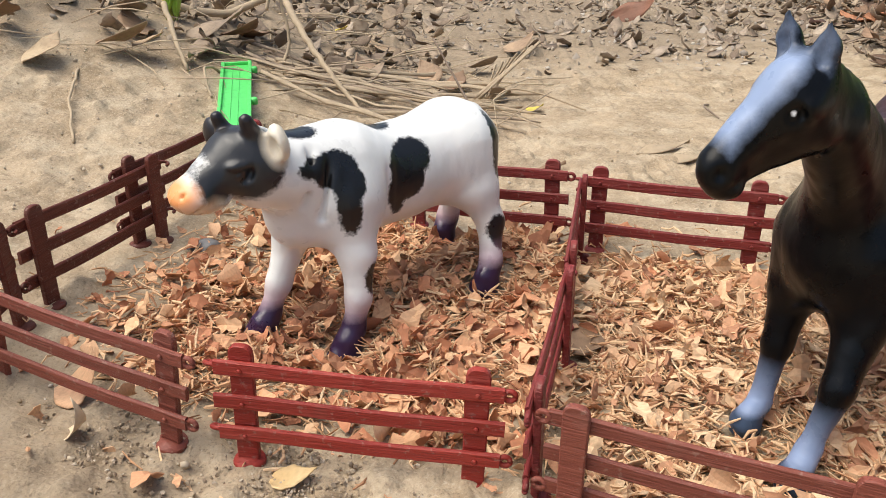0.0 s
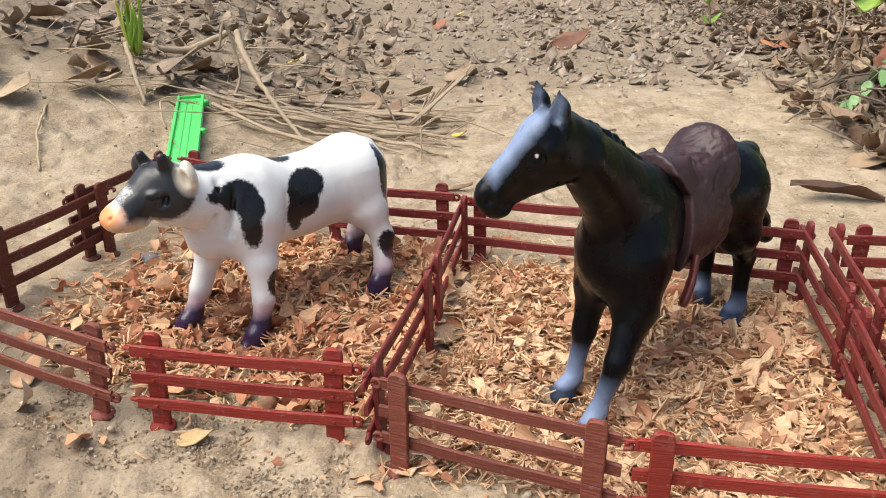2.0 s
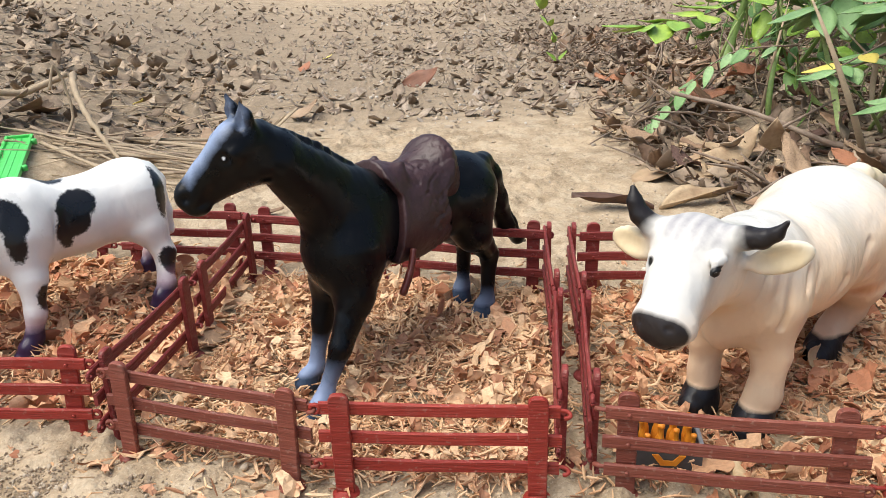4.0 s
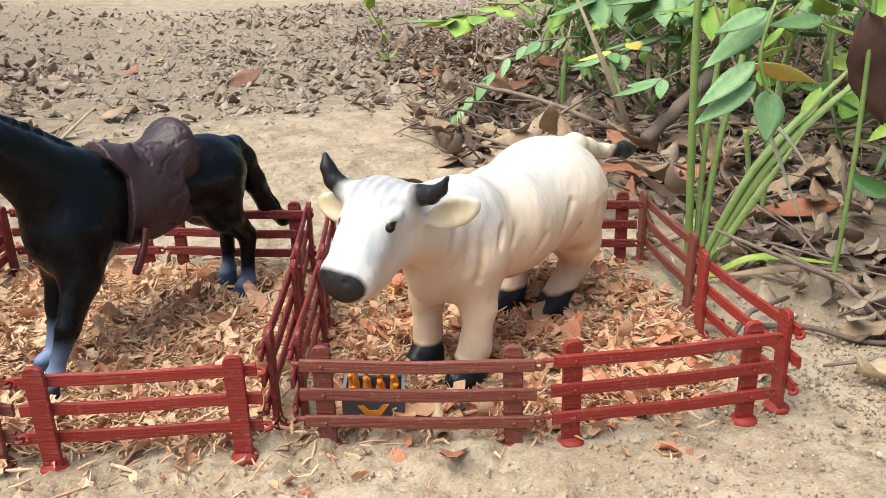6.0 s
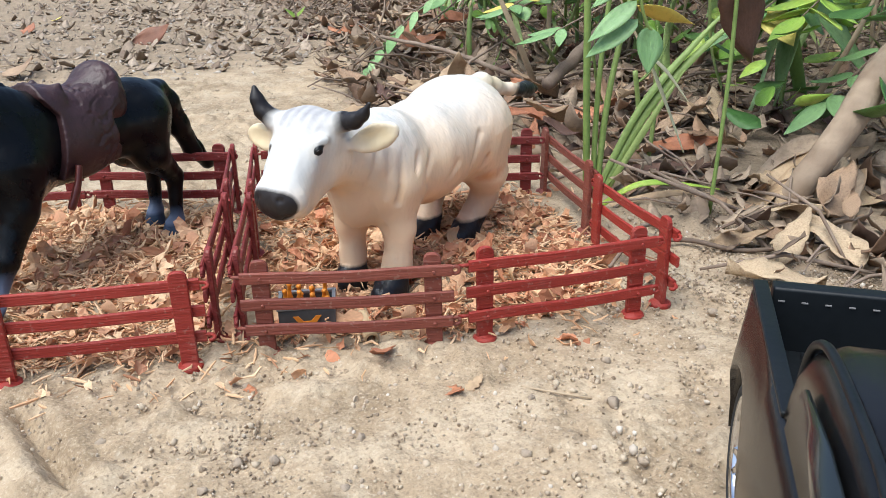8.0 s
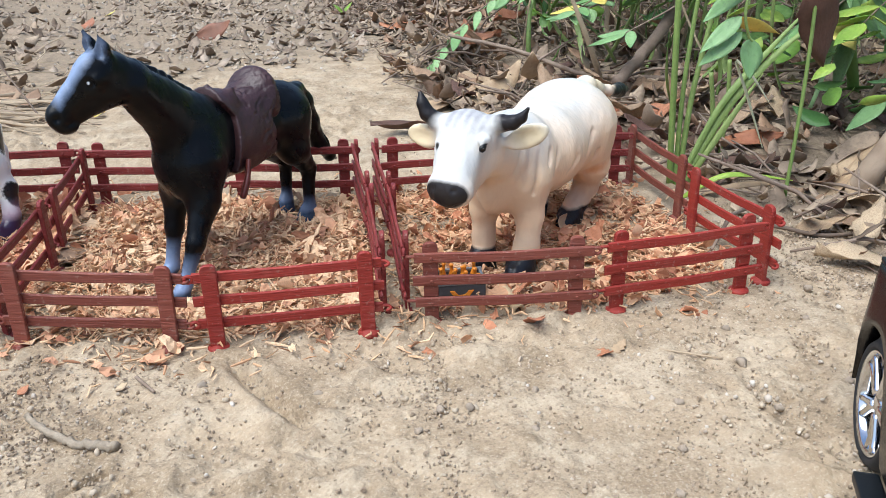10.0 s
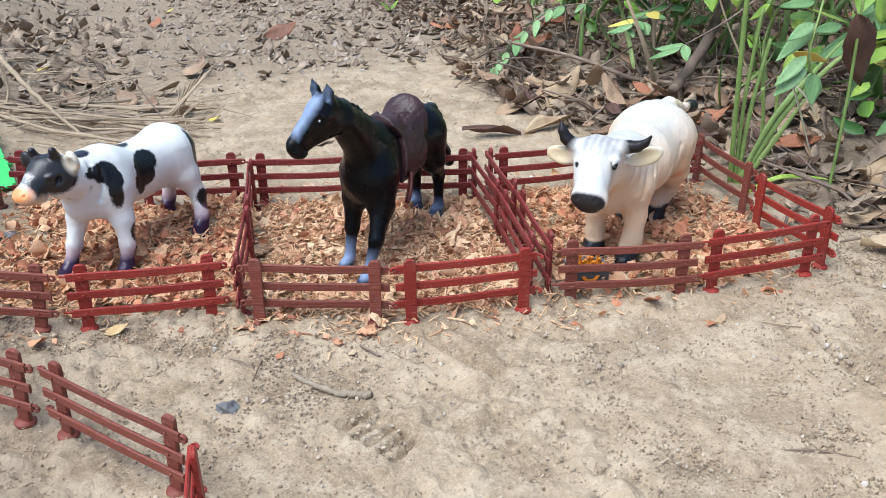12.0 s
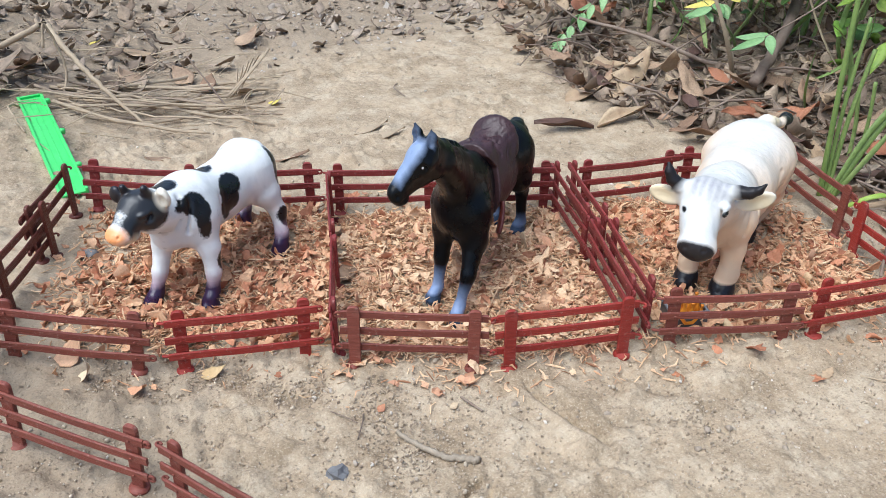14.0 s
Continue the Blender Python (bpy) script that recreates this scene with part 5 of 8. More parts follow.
BULL_PAINT = painted("cream_white_bull_vinyl", (0.70, 0.680, 0.635), [
    ("cream", (0.92, 0.65, 0.39), 0.0180, 0.0100, 60, 0.92),
    ("rust", (0.72, 0.30, 0.10), 0.0030, 0.0026, 160, 0.8),
    ("gold", (0.84, 0.68, 0.42), 0.0040, 0.0010, 100, 0.95),
    ("grey", (0.22, 0.21, 0.24), 0.0026, 0.0018, 190, 0.9),
    ("grime", (0.36, 0.30, 0.26), 0.0060, 0.0070, 90, 0.30),
    ("horn", (0.016, 0.013, 0.013), 0.0024, 0.0006, 160),
    ("nose", (0.022, 0.017, 0.016), 0.0010, 0.0006, 160),
    ("hoof", (0.014, 0.014, 0.017), 0.0010, 0.0008, 160),
    ("tuft", (0.020, 0.022, 0.022), 0.0016, 0.0012, 260),
    ("eye", (0.008, 0.008, 0.008), 0.0004, 0.0, 10),
    ("glint", (0.85, 0.85, 0.85), 0.0003, 0.0, 10),
], 0.36, 0.35, (60, (1.2, 1, 0.55), 0.75), spec=0.32)
figurine("bull_figurine", bull_clay(), {
    "cream": lambda v: v[:, 2] - 0.092 - 0.08 * np.clip(-0.035 - v[:, 0], 0, 1) + 0.30 * np.clip(v[:, 0] - 0.088, 0, 1) - 0.55 * np.clip(np.abs(v[:, 1] + 0.003) - 0.009, 0, 0.012) * (v[:, 0] > 0.085) - 0.003 * np.sin(v[:, 0] * 90),
    "rust": patches(((-0.052, 0.032, 0.0520), (0.013, 0.008, 0.0035), (0, 20, 0)), ((-0.075, 0.030, 0.046), (0.005, 0.008, 0.003))),
    "gold": patches(((0.0880, 0.0345, 0.1105), (0.0090, 0.0150, 0.0100)), ((0.0955, -0.0390, 0.1050), (0.0090, 0.0140, 0.0100)), ((-0.090, 0.012, 0.104), (0.02, 0.01, 0.006))),
    "grey": patches(*[((0.096, y, 0.1245), (0.0150, 0.0019, 0.0060), (0, 24, 0)) for y in (-0.013, -0.008, -0.002, 0.003, 0.008)], ((0.088, 0.013, 0.117), (0.007, 0.008, 0.006)), ((0.089, -0.021, 0.117), (0.007, 0.008, 0.006))),
    "grime": below(0.0330),
    "horn": patches(((0.0948, 0.0275, 0.1225), (0.010, 0.0140, 0.0120)), ((0.0978, -0.0330, 0.1235), (0.010, 0.0112, 0.0130))),
    "nose": patches(((0.1355, -0.0005, 0.0835), (0.0085, 0.0200, 0.0100), (0, -25, 0))),
    "hoof": below(0.0165),
    "tuft": patches(((-0.137, 0.0235, 0.089), (0.0240, 0.011, 0.012))),
    "eye": patches(((0.1104, 0.0146, 0.1072), (0.0045, 0.0050, 0.0033), (0, 15, 0)), ((0.1135, -0.0190, 0.1060), (0.0040, 0.0045, 0.0030), (0, 15, 0))),
    "glint": patches(((0.1114, 0.0142, 0.1078), (0.0004, 0.0020, 0.0004)), ((0.1144, -0.0190, 0.1066), (0.0004, 0.0020, 0.0004))),
}, BULL_PAINT, BULL_AT, "cream-white vinyl humped bull figurine with black horns", "toy bull", (42, 0.0008, 0.6))


# ---- the yard's small toys ----
def build_crate():
    m = Matrix.Translation(on_ground(0.292, 0.167, -0.001)) @ pose(0, 0, 0, 0, 0, -14)
    crate = empty("toy_crate", m, "dark grey plastic toy crate full of orange bottles", "toy crate")
    w, d, h, t = 0.0150, 0.0105, 0.0185, 0.0014
    for name, x0, x1, y0, y1 in (("front_wall", -w, w, -d, -d + t), ("back_wall", -w, w, d - t, d), ("end_wall", -w, -w + t, -d + t, d - t), ("end_wall", w - t, w, -d + t, d - t)):
        part(name, bevel_box(x0, x1, y0, y1, 0.001, h, 0.0004), CRATE, crate)
    part("bottom", bevel_box(-w + 0.0002, w - 0.0002, -d + 0.0002, d - 0.0002, 0.0, 0.0018, 0.0003), CRATE, crate)
    for y in (-d - 0.0004, d - 0.0016):
        part("rim", bevel_box(-w - 0.0008, w + 0.0008, y, y + 0.0020, h - 0.0014, h + 0.0004, 0.0004), SILVER, crate, "pale grey rim")
    for x in (-w - 0.0004, w - 0.0016):
        part("rim", bevel_box(x, x + 0.0020, -d + 0.0018, d - 0.0018, h - 0.0013, h + 0.0003, 0.0004), SILVER, crate, "pale grey rim")
    badge = Geo()
    badge.add([(-0.0075, -d - 0.0007, 0.0135), (-0.0035, -d - 0.0007, 0.0080), (0.0035, -d - 0.0007, 0.0080), (0.0075, -d - 0.0007, 0.0135), (0.0045, -d - 0.0007, 0.0135), (0.0020, -d - 0.0007, 0.0105), (-0.0020, -d - 0.0007, 0.0105), (-0.0045, -d - 0.0007, 0.0135),
               (-0.0075, -d, 0.0135), (-0.0035, -d, 0.0080), (0.0035, -d, 0.0080), (0.0075, -d, 0.0135), (0.0045, -d, 0.0135), (0.0020, -d, 0.0105), (-0.0020, -d, 0.0105), (-0.0045, -d, 0.0135)],
              [(0, 1, 6, 7), (1, 2, 5, 6), (2, 3, 4, 5), (0, 8, 9, 1), (1, 9, 10, 2), (2, 10, 11, 3), (3, 11, 12, 4), (4, 12, 13, 5), (5, 13, 14, 6), (6, 14, 15, 7), (7, 15, 8, 0)])
    part("badge", badge, ORANGE, crate, "orange angular emblem", False)
    bottle = lathe([(0.0019, 0.002), (0.0019, 0.0125), (0.0016, 0.0150), (0.0009, 0.0172), (0.0009, 0.0205), (0.0011, 0.0207), (0.0011, 0.0218), (0.0006, 0.0222)], 12)
    data = bottle.data("bottle", ORANGE)
    for i in range(4):
        for j in range(3):
            b = new("bottle", data)
            b.parent = crate
            b.location = (-0.0105 + i * 0.0068, -0.0066 + j * 0.0062, 0.0)
            b.scale = (1.25, 1.25, 1.0 + 0.10 * ((i * 2 + j) % 3))
            b.rotation_euler = (random.Random(i * 7 + j).uniform(-0.06, 0.06), random.Random(i * 5 + j).uniform(-0.06, 0.06), 0)


build_crate()


def build_roll():
    g = Geo()
    n, m = 40, 6
    v, f = [], []
    for side in (0, 1):
        for i in range(m + 1):
            for k in range(n):
                a = k / n * 2.4 * 2 * math.pi
                r = 0.0040 - 0.0010 * k / n - 0.00035 * side
                v.append(((i / m - 0.5) * 0.033, r * math.cos(a), r * math.sin(a) + 0.0040))
    o = (m + 1) * n
    for i in range(m):
        for k in range(n - 1):
            a = i * n + k
            f.append((a, a + n, a + n + 1, a + 1))
            f.append((o + a, o + a + 1, o + a + n + 1, o + a + n))
    for k in range(n - 1):
        f.append((k, k + 1, o + k + 1, o + k))
        f.append((m * n + k + 1, m * n + k, o + m * n + k, o + m * n + k + 1))
    for i in range(m):
        f.append((i * n, o + i * n, o + (i + 1) * n, (i + 1) * n))
    g.add(v, f)
    ob = part("wood_roll", g, plain("pale_rolled_wood", (0.62, 0.44, 0.24), (0.70, 0.54, 0.33), 90, 0.75, 0.4))
    ob.matrix_basis = Matrix.Translation(on_ground(0.3195, 0.150, 0.0)) @ pose(0, 0, 0, 0, 0, 84)
    tagged(ob, "pale tan rolled wood shaving lying under the bottom rail", "wood shaving")


build_roll()


def loft(sections, close=True):
    """Skins a row of outlines that all have the same number of points."""
    k = len(sections[0])
    v = [p for s in sections for p in s]
    f = []
    for i in range(len(sections) - 1):
        for j in range(k if close else k - 1):
            f.append((i * k + j, i * k + (j + 1) % k, (i + 1) * k + (j + 1) % k, (i + 1) * k + j))
    if close:
        f.append(tuple(reversed(range(k))))
        f.append(tuple((len(sections) - 1) * k + j for j in range(k)))
    return Geo().add(v, f)


def build_truck():
    f = Vector((-0.592, -0.806, 0)).normalized()
    l = Vector((-f.y, f.x, 0))
    z0 = 0.0015
    m = Matrix.Translation((0.4198, -0.0158, z0)) @ Matrix((f, l, Vector((0, 0, 1)))).transposed().to_4x4()
    truck = empty("toy_pickup", m, "black plastic toy pickup truck with dusty paint and chrome wheels", "toy truck")
    W, wheel_x, R = 0.108, 0.034, 0.0300

    def flank(x, side):
        """Outline of a side wall at x: bulging out, cut away over the wheel."""
        arch = max(0.0, 1 - ((x - wheel_x) / 0.034) ** 2)
        arch2 = max(0.0, 1 - ((x - 0.205) / 0.036) ** 2)
        low = 0.020 + 0.044 * math.sqrt(max(arch, arch2))
        tail = 1 - 0.85 * max(0.0, 1 - x / 0.016) ** 2
        pts = []
        for t in range(9):
            z = low + (0.0835 - low) * t / 8
            u = (z - 0.02) / 0.0635
            bulge = 0.0048 * math.sin(math.pi * min(1, 0.12 + u * 0.92)) ** 0.8 * tail
            pts.append((x, -bulge + 0.0010 + 0.0008 * max(0, u - 0.85) / 0.15, z))
        pts.append((x, 0.0060, 0.0835))
        pts.append((x, 0.0064, 0.0800))
        pts.append((x, 0.0062, low + 0.001))
        return [(a, b if side > 0 else W - b, c) for a, b, c in pts]

    xs = [0.0, 0.002, 0.006, 0.011, 0.016] + [0.016 + 0.004 * i for i in range(1, 62)]
    for side in (1, -1):
        g = loft([flank(x, side) for x in xs])
        if side < 0:
            g.f = [tuple(reversed(q)) for q in g.f]
        part("side_panel", g, BLACK_PAINT, truck)
        rail = bevel_box(0.0, 0.086, 0.0012, 0.0064, 0.0832, 0.0850, 0.0007)
        if side < 0:
            rail.v = [np.array([0, W, 0]) + v * np.array([1, -1, 1]) for v in rail.v]
            rail.f = [tuple(reversed(q)) for q in rail.f]
        part("bed_rail", rail, BLACK_PLASTIC, truck, "dull black bed rail cap")
    tail = part("tailgate", bevel_box(-0.0015, 0.0055, 0.008, W - 0.008, 0.026, 0.0848, 0.0012), BLACK_PLASTIC, truck)
    for i in range(12):
        part("slot", bevel_box(0.0050, 0.0060, 0.010 + i * 0.0078, 0.0122 + i * 0.0078, 0.0795, 0.0801, 0.0002), SLATE, tail)
    part("bumper", bevel_box(-0.010, -0.001, 0.006, W - 0.006, 0.020, 0.032, 0.002), BLACK_PLASTIC, truck)
    part("bed_floor", bevel_box(0.005, 0.090, 0.0060, W - 0.0060, 0.056, 0.060, 0.0008), BLACK_PLASTIC, truck)
    for i in range(6):
        part("bed_rib", bevel_box(0.008, 0.084, 0.020 + i * 0.0125, 0.024 + i * 0.0125, 0.0598, 0.0612, 0.0005), BLACK_PLASTIC, truck)
    part("bed_headboard", bevel_box(0.084, 0.089, 0.0062, W - 0.0062, 0.038, 0.0835, 0.0008), BLACK_PLASTIC, truck)
    # cab: a swept rear pillar, roof and windows
    def hoop(x, z, inset, thick):
        inset += 0.0012
        return [(x, inset, 0.080), (x, 0.001 + inset, z - 0.008), (x, 0.003 + inset, z - 0.003), (x, 0.009 + inset, z), (x, W - 0.009 - inset, z), (x, W - 0.003 - inset, z - 0.003), (x, W - 0.001 - inset, z - 0.008), (x, W - inset, 0.080)]
    shell = [hoop(0.0845, 0.0880, 0.0, 0), hoop(0.0862, 0.099, 0.0005, 0), hoop(0.0890, 0.1065, 0.0010, 0), hoop(0.0940, 0.1115, 0.0015, 0), hoop(0.104, 0.1145, 0.002, 0), hoop(0.130, 0.1165, 0.002, 0), hoop(0.155, 0.1160, 0.002, 0), hoop(0.168, 0.110, 0.002, 0), hoop(0.190, 0.090, 0.0, 0)]
    part("cab", loft(shell), BLACK_PAINT, truck)
    for side in (1, -1):
        pane = [(0.096, 0.0010, 0.0865), (0.099, 0.0030, 0.0980), (0.106, 0.0050, 0.1050), (0.134, 0.0045, 0.1085), (0.154, 0.0045, 0.1080), (0.166, 0.0035, 0.1010), (0.176, 0.0010, 0.0865)]
        pane = [(a, b * 0.2 + 0.0004 if side > 0 else W - b * 0.2 - 0.0004, c) for a, b, c in pane]
        inner = [(a, b + 0.0010 * side, c) for a, b, c in pane]
        part("side_window", loft([pane, inner] if side > 0 else [inner, pane]), GLASS, truck, "dark tinted side window")
        strip = [(0.0840, 0.0046, 0.085), (0.0855, 0.0050, 0.0975), (0.0882, 0.0052, 0.1055), (0.0935, 0.0058, 0.1108), (0.104, 0.0064, 0.1140), (0.132, 0.0066, 0.1160), (0.155, 0.0066, 0.1155), (0.168, 0.0060, 0.1095), (0.188, 0.0020, 0.0895)]
        strip = [(a, b if side > 0 else W - b, c) for a, b, c in strip]
        part("roof_trim", tube(curve_points(strip, 5), 0.0013, 8), BLACK_PLASTIC, truck, "dull black roof trim")
    hood = [[(x, 0.008, 0.080), (x, 0.020, z), (x, W - 0.020, z), (x, W - 0.008, 0.080), (x, W - 0.010, 0.03), (x, 0.010, 0.03)] for x, z in ((0.188, 0.0890), (0.225, 0.0875), (0.250, 0.0840), (0.2635, 0.0760))]
    part("hood", loft(hood), BLACK_PAINT, truck)
    for wx in (wheel_x, 0.205):
        for side in (1, -1):
            wheel = empty("wheel", Matrix(), "", "")
            for key in ("label", "category"):
                if key in wheel:
                    del wheel[key]
            wheel.parent = truck
            wheel.location = (wx, 0.004 if side > 0 else W - 0.004, R - 0.0012)
            wheel.scale = (R / 0.0315,) * 3
            wheel.rotation_euler = (0, 0, 0 if side > 0 else math.pi)
            tyre = lathe([(0.0215, 0.018), (0.0285, 0.018), (0.0305, 0.0165), (0.0315, 0.012), (0.0315, 0.004), (0.0303, -0.001), (0.0285, -0.0035), (0.0262, -0.0040), (0.0250, -0.0025), (0.0240, 0.002), (0.0238, 0.010), (0.0215, 0.018)], 48, "y")
            part("tyre", tyre, RUBBER, wheel, "black rubber tyre")
            rim = lathe([(0.0236, 0.010), (0.0240, 0.002), (0.0250, -0.0028), (0.0243, -0.0034), (0.0228, -0.0020), (0.0220, 0.002), (0.0216, 0.009)], 48, "y")
            part("rim", rim, CHROME, wheel, "polished chrome rim")
            part("hub", lathe([(0.0060, 0.008), (0.0060, 0.0005), (0.0048, -0.0010), (0.0020, -0.0018)], 20, "y"), CHROME, wheel)
            part("brake_disc", lathe([(0.0215, 0.0095), (0.0215, 0.0080), (0.004, 0.0078)], 32, "y"), BLACK_PLASTIC, wheel)
            for k in range(5):
                a = 2 * math.pi * k / 5
                for off in (-0.11, 0.11):
                    p = [(0.0050 * math.cos(a), -0.0002, 0.0050 * math.sin(a)), (0.013 * math.cos(a + off), 0.0000, 0.013 * math.sin(a + off)), (0.0225 * math.cos(a + off * 1.6), -0.0008, 0.0225 * math.sin(a + off * 1.6))]
                    part("spoke", tube(curve_points(p, 3), [0.0024] * 4 + [0.0019] * 3, 8), CHROME, wheel)
    part("step", bevel_box(0.070, 0.172, -0.011, -0.001, 0.014, 0.0185, 0.0012), BLACK_PLASTIC, truck)
    part("chassis", bevel_box(0.0, 0.255, 0.022, W - 0.022, 0.018, 0.034, 0.002), BLACK_PLASTIC, truck)


build_truck()


def build_green_track():
    a, b = Vector(on_ground(-0.192, 0.742, 0.004)), Vector(on_ground(-0.150, 0.530, 0.005))
    ax = (b - a).normalized()
    side = Vector((0, 0, 1)).cross(ax).normalized()
    m = Matrix((ax, side, ax.cross(side))).transposed().to_4x4()
    L = (b - a).length
    track = empty("green_strip", Matrix.Translation(a) @ m, "bright green plastic track strip lying on the sandy slope", "toy track")
    part("base", bevel_box(0, L, -0.0125, 0.0125, -0.001, 0.0012, 0.0004), NEON, track)
    for y in (-0.0135, 0.0105):
        part("edge", bevel_box(0, L, y, y + 0.0030, -0.0016, 0.0042, 0.0006), NEON, track)
    part("edge", bevel_box(0.0002, 0.0030, -0.0105, 0.0105, 0.0010, 0.0040, 0.0005), NEON, track)
    for i in range(3):
        part("peg", lathe([(0.0030, -0.001), (0.0030, 0.0035), (0.0022, 0.0042)], 12), NEON, track).location = (0.018 + i * 0.075, 0.0155, 0)
    for i in range(2):
        part("groove_line", bevel_box(0.006, L - 0.006, -0.004 + i * 0.006, -0.0030 + i * 0.006, 0.0011, 0.0018, 0.0002), NEON, track)


build_green_track()


# ---- wood shavings in the pens ----
def chip_templates():
    out = []
    for i in range(14):
        r = random.Random(i)
        out.append(sheet_leaf(r.uniform(0.005, 0.013), r.uniform(0.0025, 0.0070), fold=r.uniform(-0.3, 0.3), curl=r.uniform(0.2, 1.8), wave=0.35, thick=0.00035, nu=4, nv=2, seed=i, lobes=0.45, blunt=True))
    return out


def sliver_templates():
    out = []
    for i in range(8):
        r = random.Random(40 + i)
        L, b = r.uniform(0.006, 0.0135), r.uniform(-0.0022, 0.0022)
        out.append(tube([(0, 0, 0), (L * 0.5, b, abs(b) * 0.6), (L, 0, 0)], [0.00045, 0.0008, 0.0004], 4, 0.6))
    return out


CHIPS, SLIVERS = chip_templates(), sliver_templates()


def density(x, y, key):
    n = blotch(x, y, 22, {"cow": 3, "horse": 6, "bull": 8}[key])
    d = 1.0 + 0.8 * n
    if key == "cow":
        d *= 0.25 + 0.75 * ease(x, -0.16, -0.09) * ease(y + 0.25 * x, 0.24, 0.29)
    if key == "bull":
        d *= 1 - 0.75 * math.exp(-((x - 0.315) ** 2 + (y - 0.29) ** 2) / 0.0012)
    return d


HOOVES = [m @ Vector(q) for m, spots in (
    (HORSE_AT, ((0.087, 0.0155, 0), (0.068, -0.014, 0), (-0.067, 0.005, 0), (-0.078, -0.023, 0))),
    (COW_AT, ((0.052, 0.024, 0), (0.073, -0.016, 0), (-0.040, 0.031, 0), (-0.069, -0.030, 0))),
    (BULL_AT, ((0.055, 0.0145, 0), (0.050, -0.016, 0), (-0.045, 0.0145, 0), (-0.037, -0.014, 0)))) for q in spots]


def build_shavings(key, flakes, slivers, seed, spill, tone):
    rnd = random.Random(seed)
    poly = PENS[key]
    x0, x1 = min(p[0] for p in poly) - spill, max(p[0] for p in poly) + spill
    y0, y1 = min(p[1] for p in poly) - spill, max(p[1] for p in poly) + spill
    cx, cy = sum(p[0] for p in poly) / len(poly), sum(p[1] for p in poly) / len(poly)
    for kind, count, templates, mat in (("flakes", flakes, CHIPS, tone), ("slivers", slivers, SLIVERS, SHAVING)):
        places = []
        while len(places) < count:
            x, y = rnd.uniform(x0, x1), rnd.uniform(y0, y1)
            if not within(poly, x, y):
                s = rnd.uniform(0.0, spill) * 7
                if not within(poly, cx + (x - cx) * (1 - s), cy + (y - cy) * (1 - s)) or rnd.random() > 0.11:
                    continue
            if rnd.random() > density(x, y, key) or any((x - h.x) ** 2 + (y - h.y) ** 2 < 0.0125 ** 2 for h in HOOVES):
                continue
            up = abs(rnd.gauss(0, 0.0022)) + 0.0006
            tilt = 0.55 if kind == "flakes" else 0.28
            e = (rnd.gauss(0, tilt) + (math.pi if rnd.random() < 0.4 else 0), rnd.gauss(0, tilt), rnd.uniform(0, 6.28))
            places.append((rnd.randrange(len(templates)), on_ground(x, y, up + (0.0015 if e[0] > 2 else 0)), e, rnd.uniform(0.6, 1.25) * (1.35 if kind == "flakes" and rnd.random() < 0.3 else 1.0)))
        g = scatter(templates, places)
        ob = part("wood_" + kind, g, mat, smooth=False)
        tagged(ob, ("curled pinkish wood flakes strewn over the pen floor" if kind == "flakes" else "thin orange wood slivers strewn over the pen floor"), "wood shavings", kind="stuff")


build_shavings("cow", 1750, 5200, 11, 0.05, REDFLAKE)
build_shavings("horse", 1600, 8200, 12, 0.05, FLAKE)
build_shavings("bull", 1500, 5200, 13, 0.045, REDFLAKE)


def big_curls():
    """Larger single curls of wood lying on top."""
    rnd = random.Random(77)
    data = []
    tones = [FLAKE, plain("reddish_wood_curl", (0.50, 0.21, 0.11), (0.58, 0.29, 0.16), 80, 0.8, 0.4), plain("pale_wood_curl", (0.66, 0.44, 0.24), (0.72, 0.52, 0.31), 80, 0.8, 0.4)]
    for i in range(8):
        g = sheet_leaf(rnd.uniform(0.014, 0.022), rnd.uniform(0.010, 0.016), fold=rnd.uniform(-0.1, 0.3), curl=rnd.uniform(0.6, 2.4), wave=0.2, thick=0.0005, nu=8, nv=4, seed=200 + i, lobes=0.14, blunt=True)
        data.append(g.data("wood_curl", tones[i % 3], False))
    spots = [(-0.06, 0.30), (-0.03, 0.29), (-0.045, 0.345), (-0.02, 0.37), (0.02, 0.33), (-0.11, 0.38), (-0.12, 0.41), (-0.135, 0.43), (0.03, 0.43), (-0.02, 0.44), (-0.15, 0.295), (-0.135, 0.275), (-0.125, 0.285), (-0.03, 0.255), (0.0, 0.26),
             (-0.09, 0.29), (0.063, 0.33), (0.10, 0.34), (0.13, 0.33), (0.16, 0.35), (0.20, 0.33), (0.225, 0.31), (0.18, 0.30), (0.15, 0.24), (0.20, 0.22), (0.22, 0.20), (0.17, 0.20), (0.125, 0.205), (0.09, 0.22), (0.23, 0.27),
             (0.215, 0.37), (0.19, 0.38), (0.13, 0.41), (0.105, 0.265), (0.34, 0.145), (0.35, 0.155), (0.39, 0.15), (0.41, 0.13), (0.42, 0.17), (0.37, 0.21), (0.40, 0.21), (0.44, 0.20), (0.46, 0.24), (0.33, 0.31), (0.35, 0.34), (0.455, 0.155), (0.38, 0.125), (0.41, 0.235)]
    for x, y in spots:
        ob = new("wood_curl", data[rnd.randrange(8)])
        ob.matrix_basis = Matrix.Translation(on_ground(x, y, 0.002)) @ Euler((rnd.gauss(0, 0.25), rnd.gauss(-0.15, 0.2), rnd.uniform(0, 6.28))).to_matrix().to_4x4() @ Matrix.Diagonal((*[rnd.uniform(0.7, 1.15)] * 3, 1))
        tagged(ob, "large curled wood flake lying on the finer shavings", "wood shaving", "large wood curls")


big_curls()


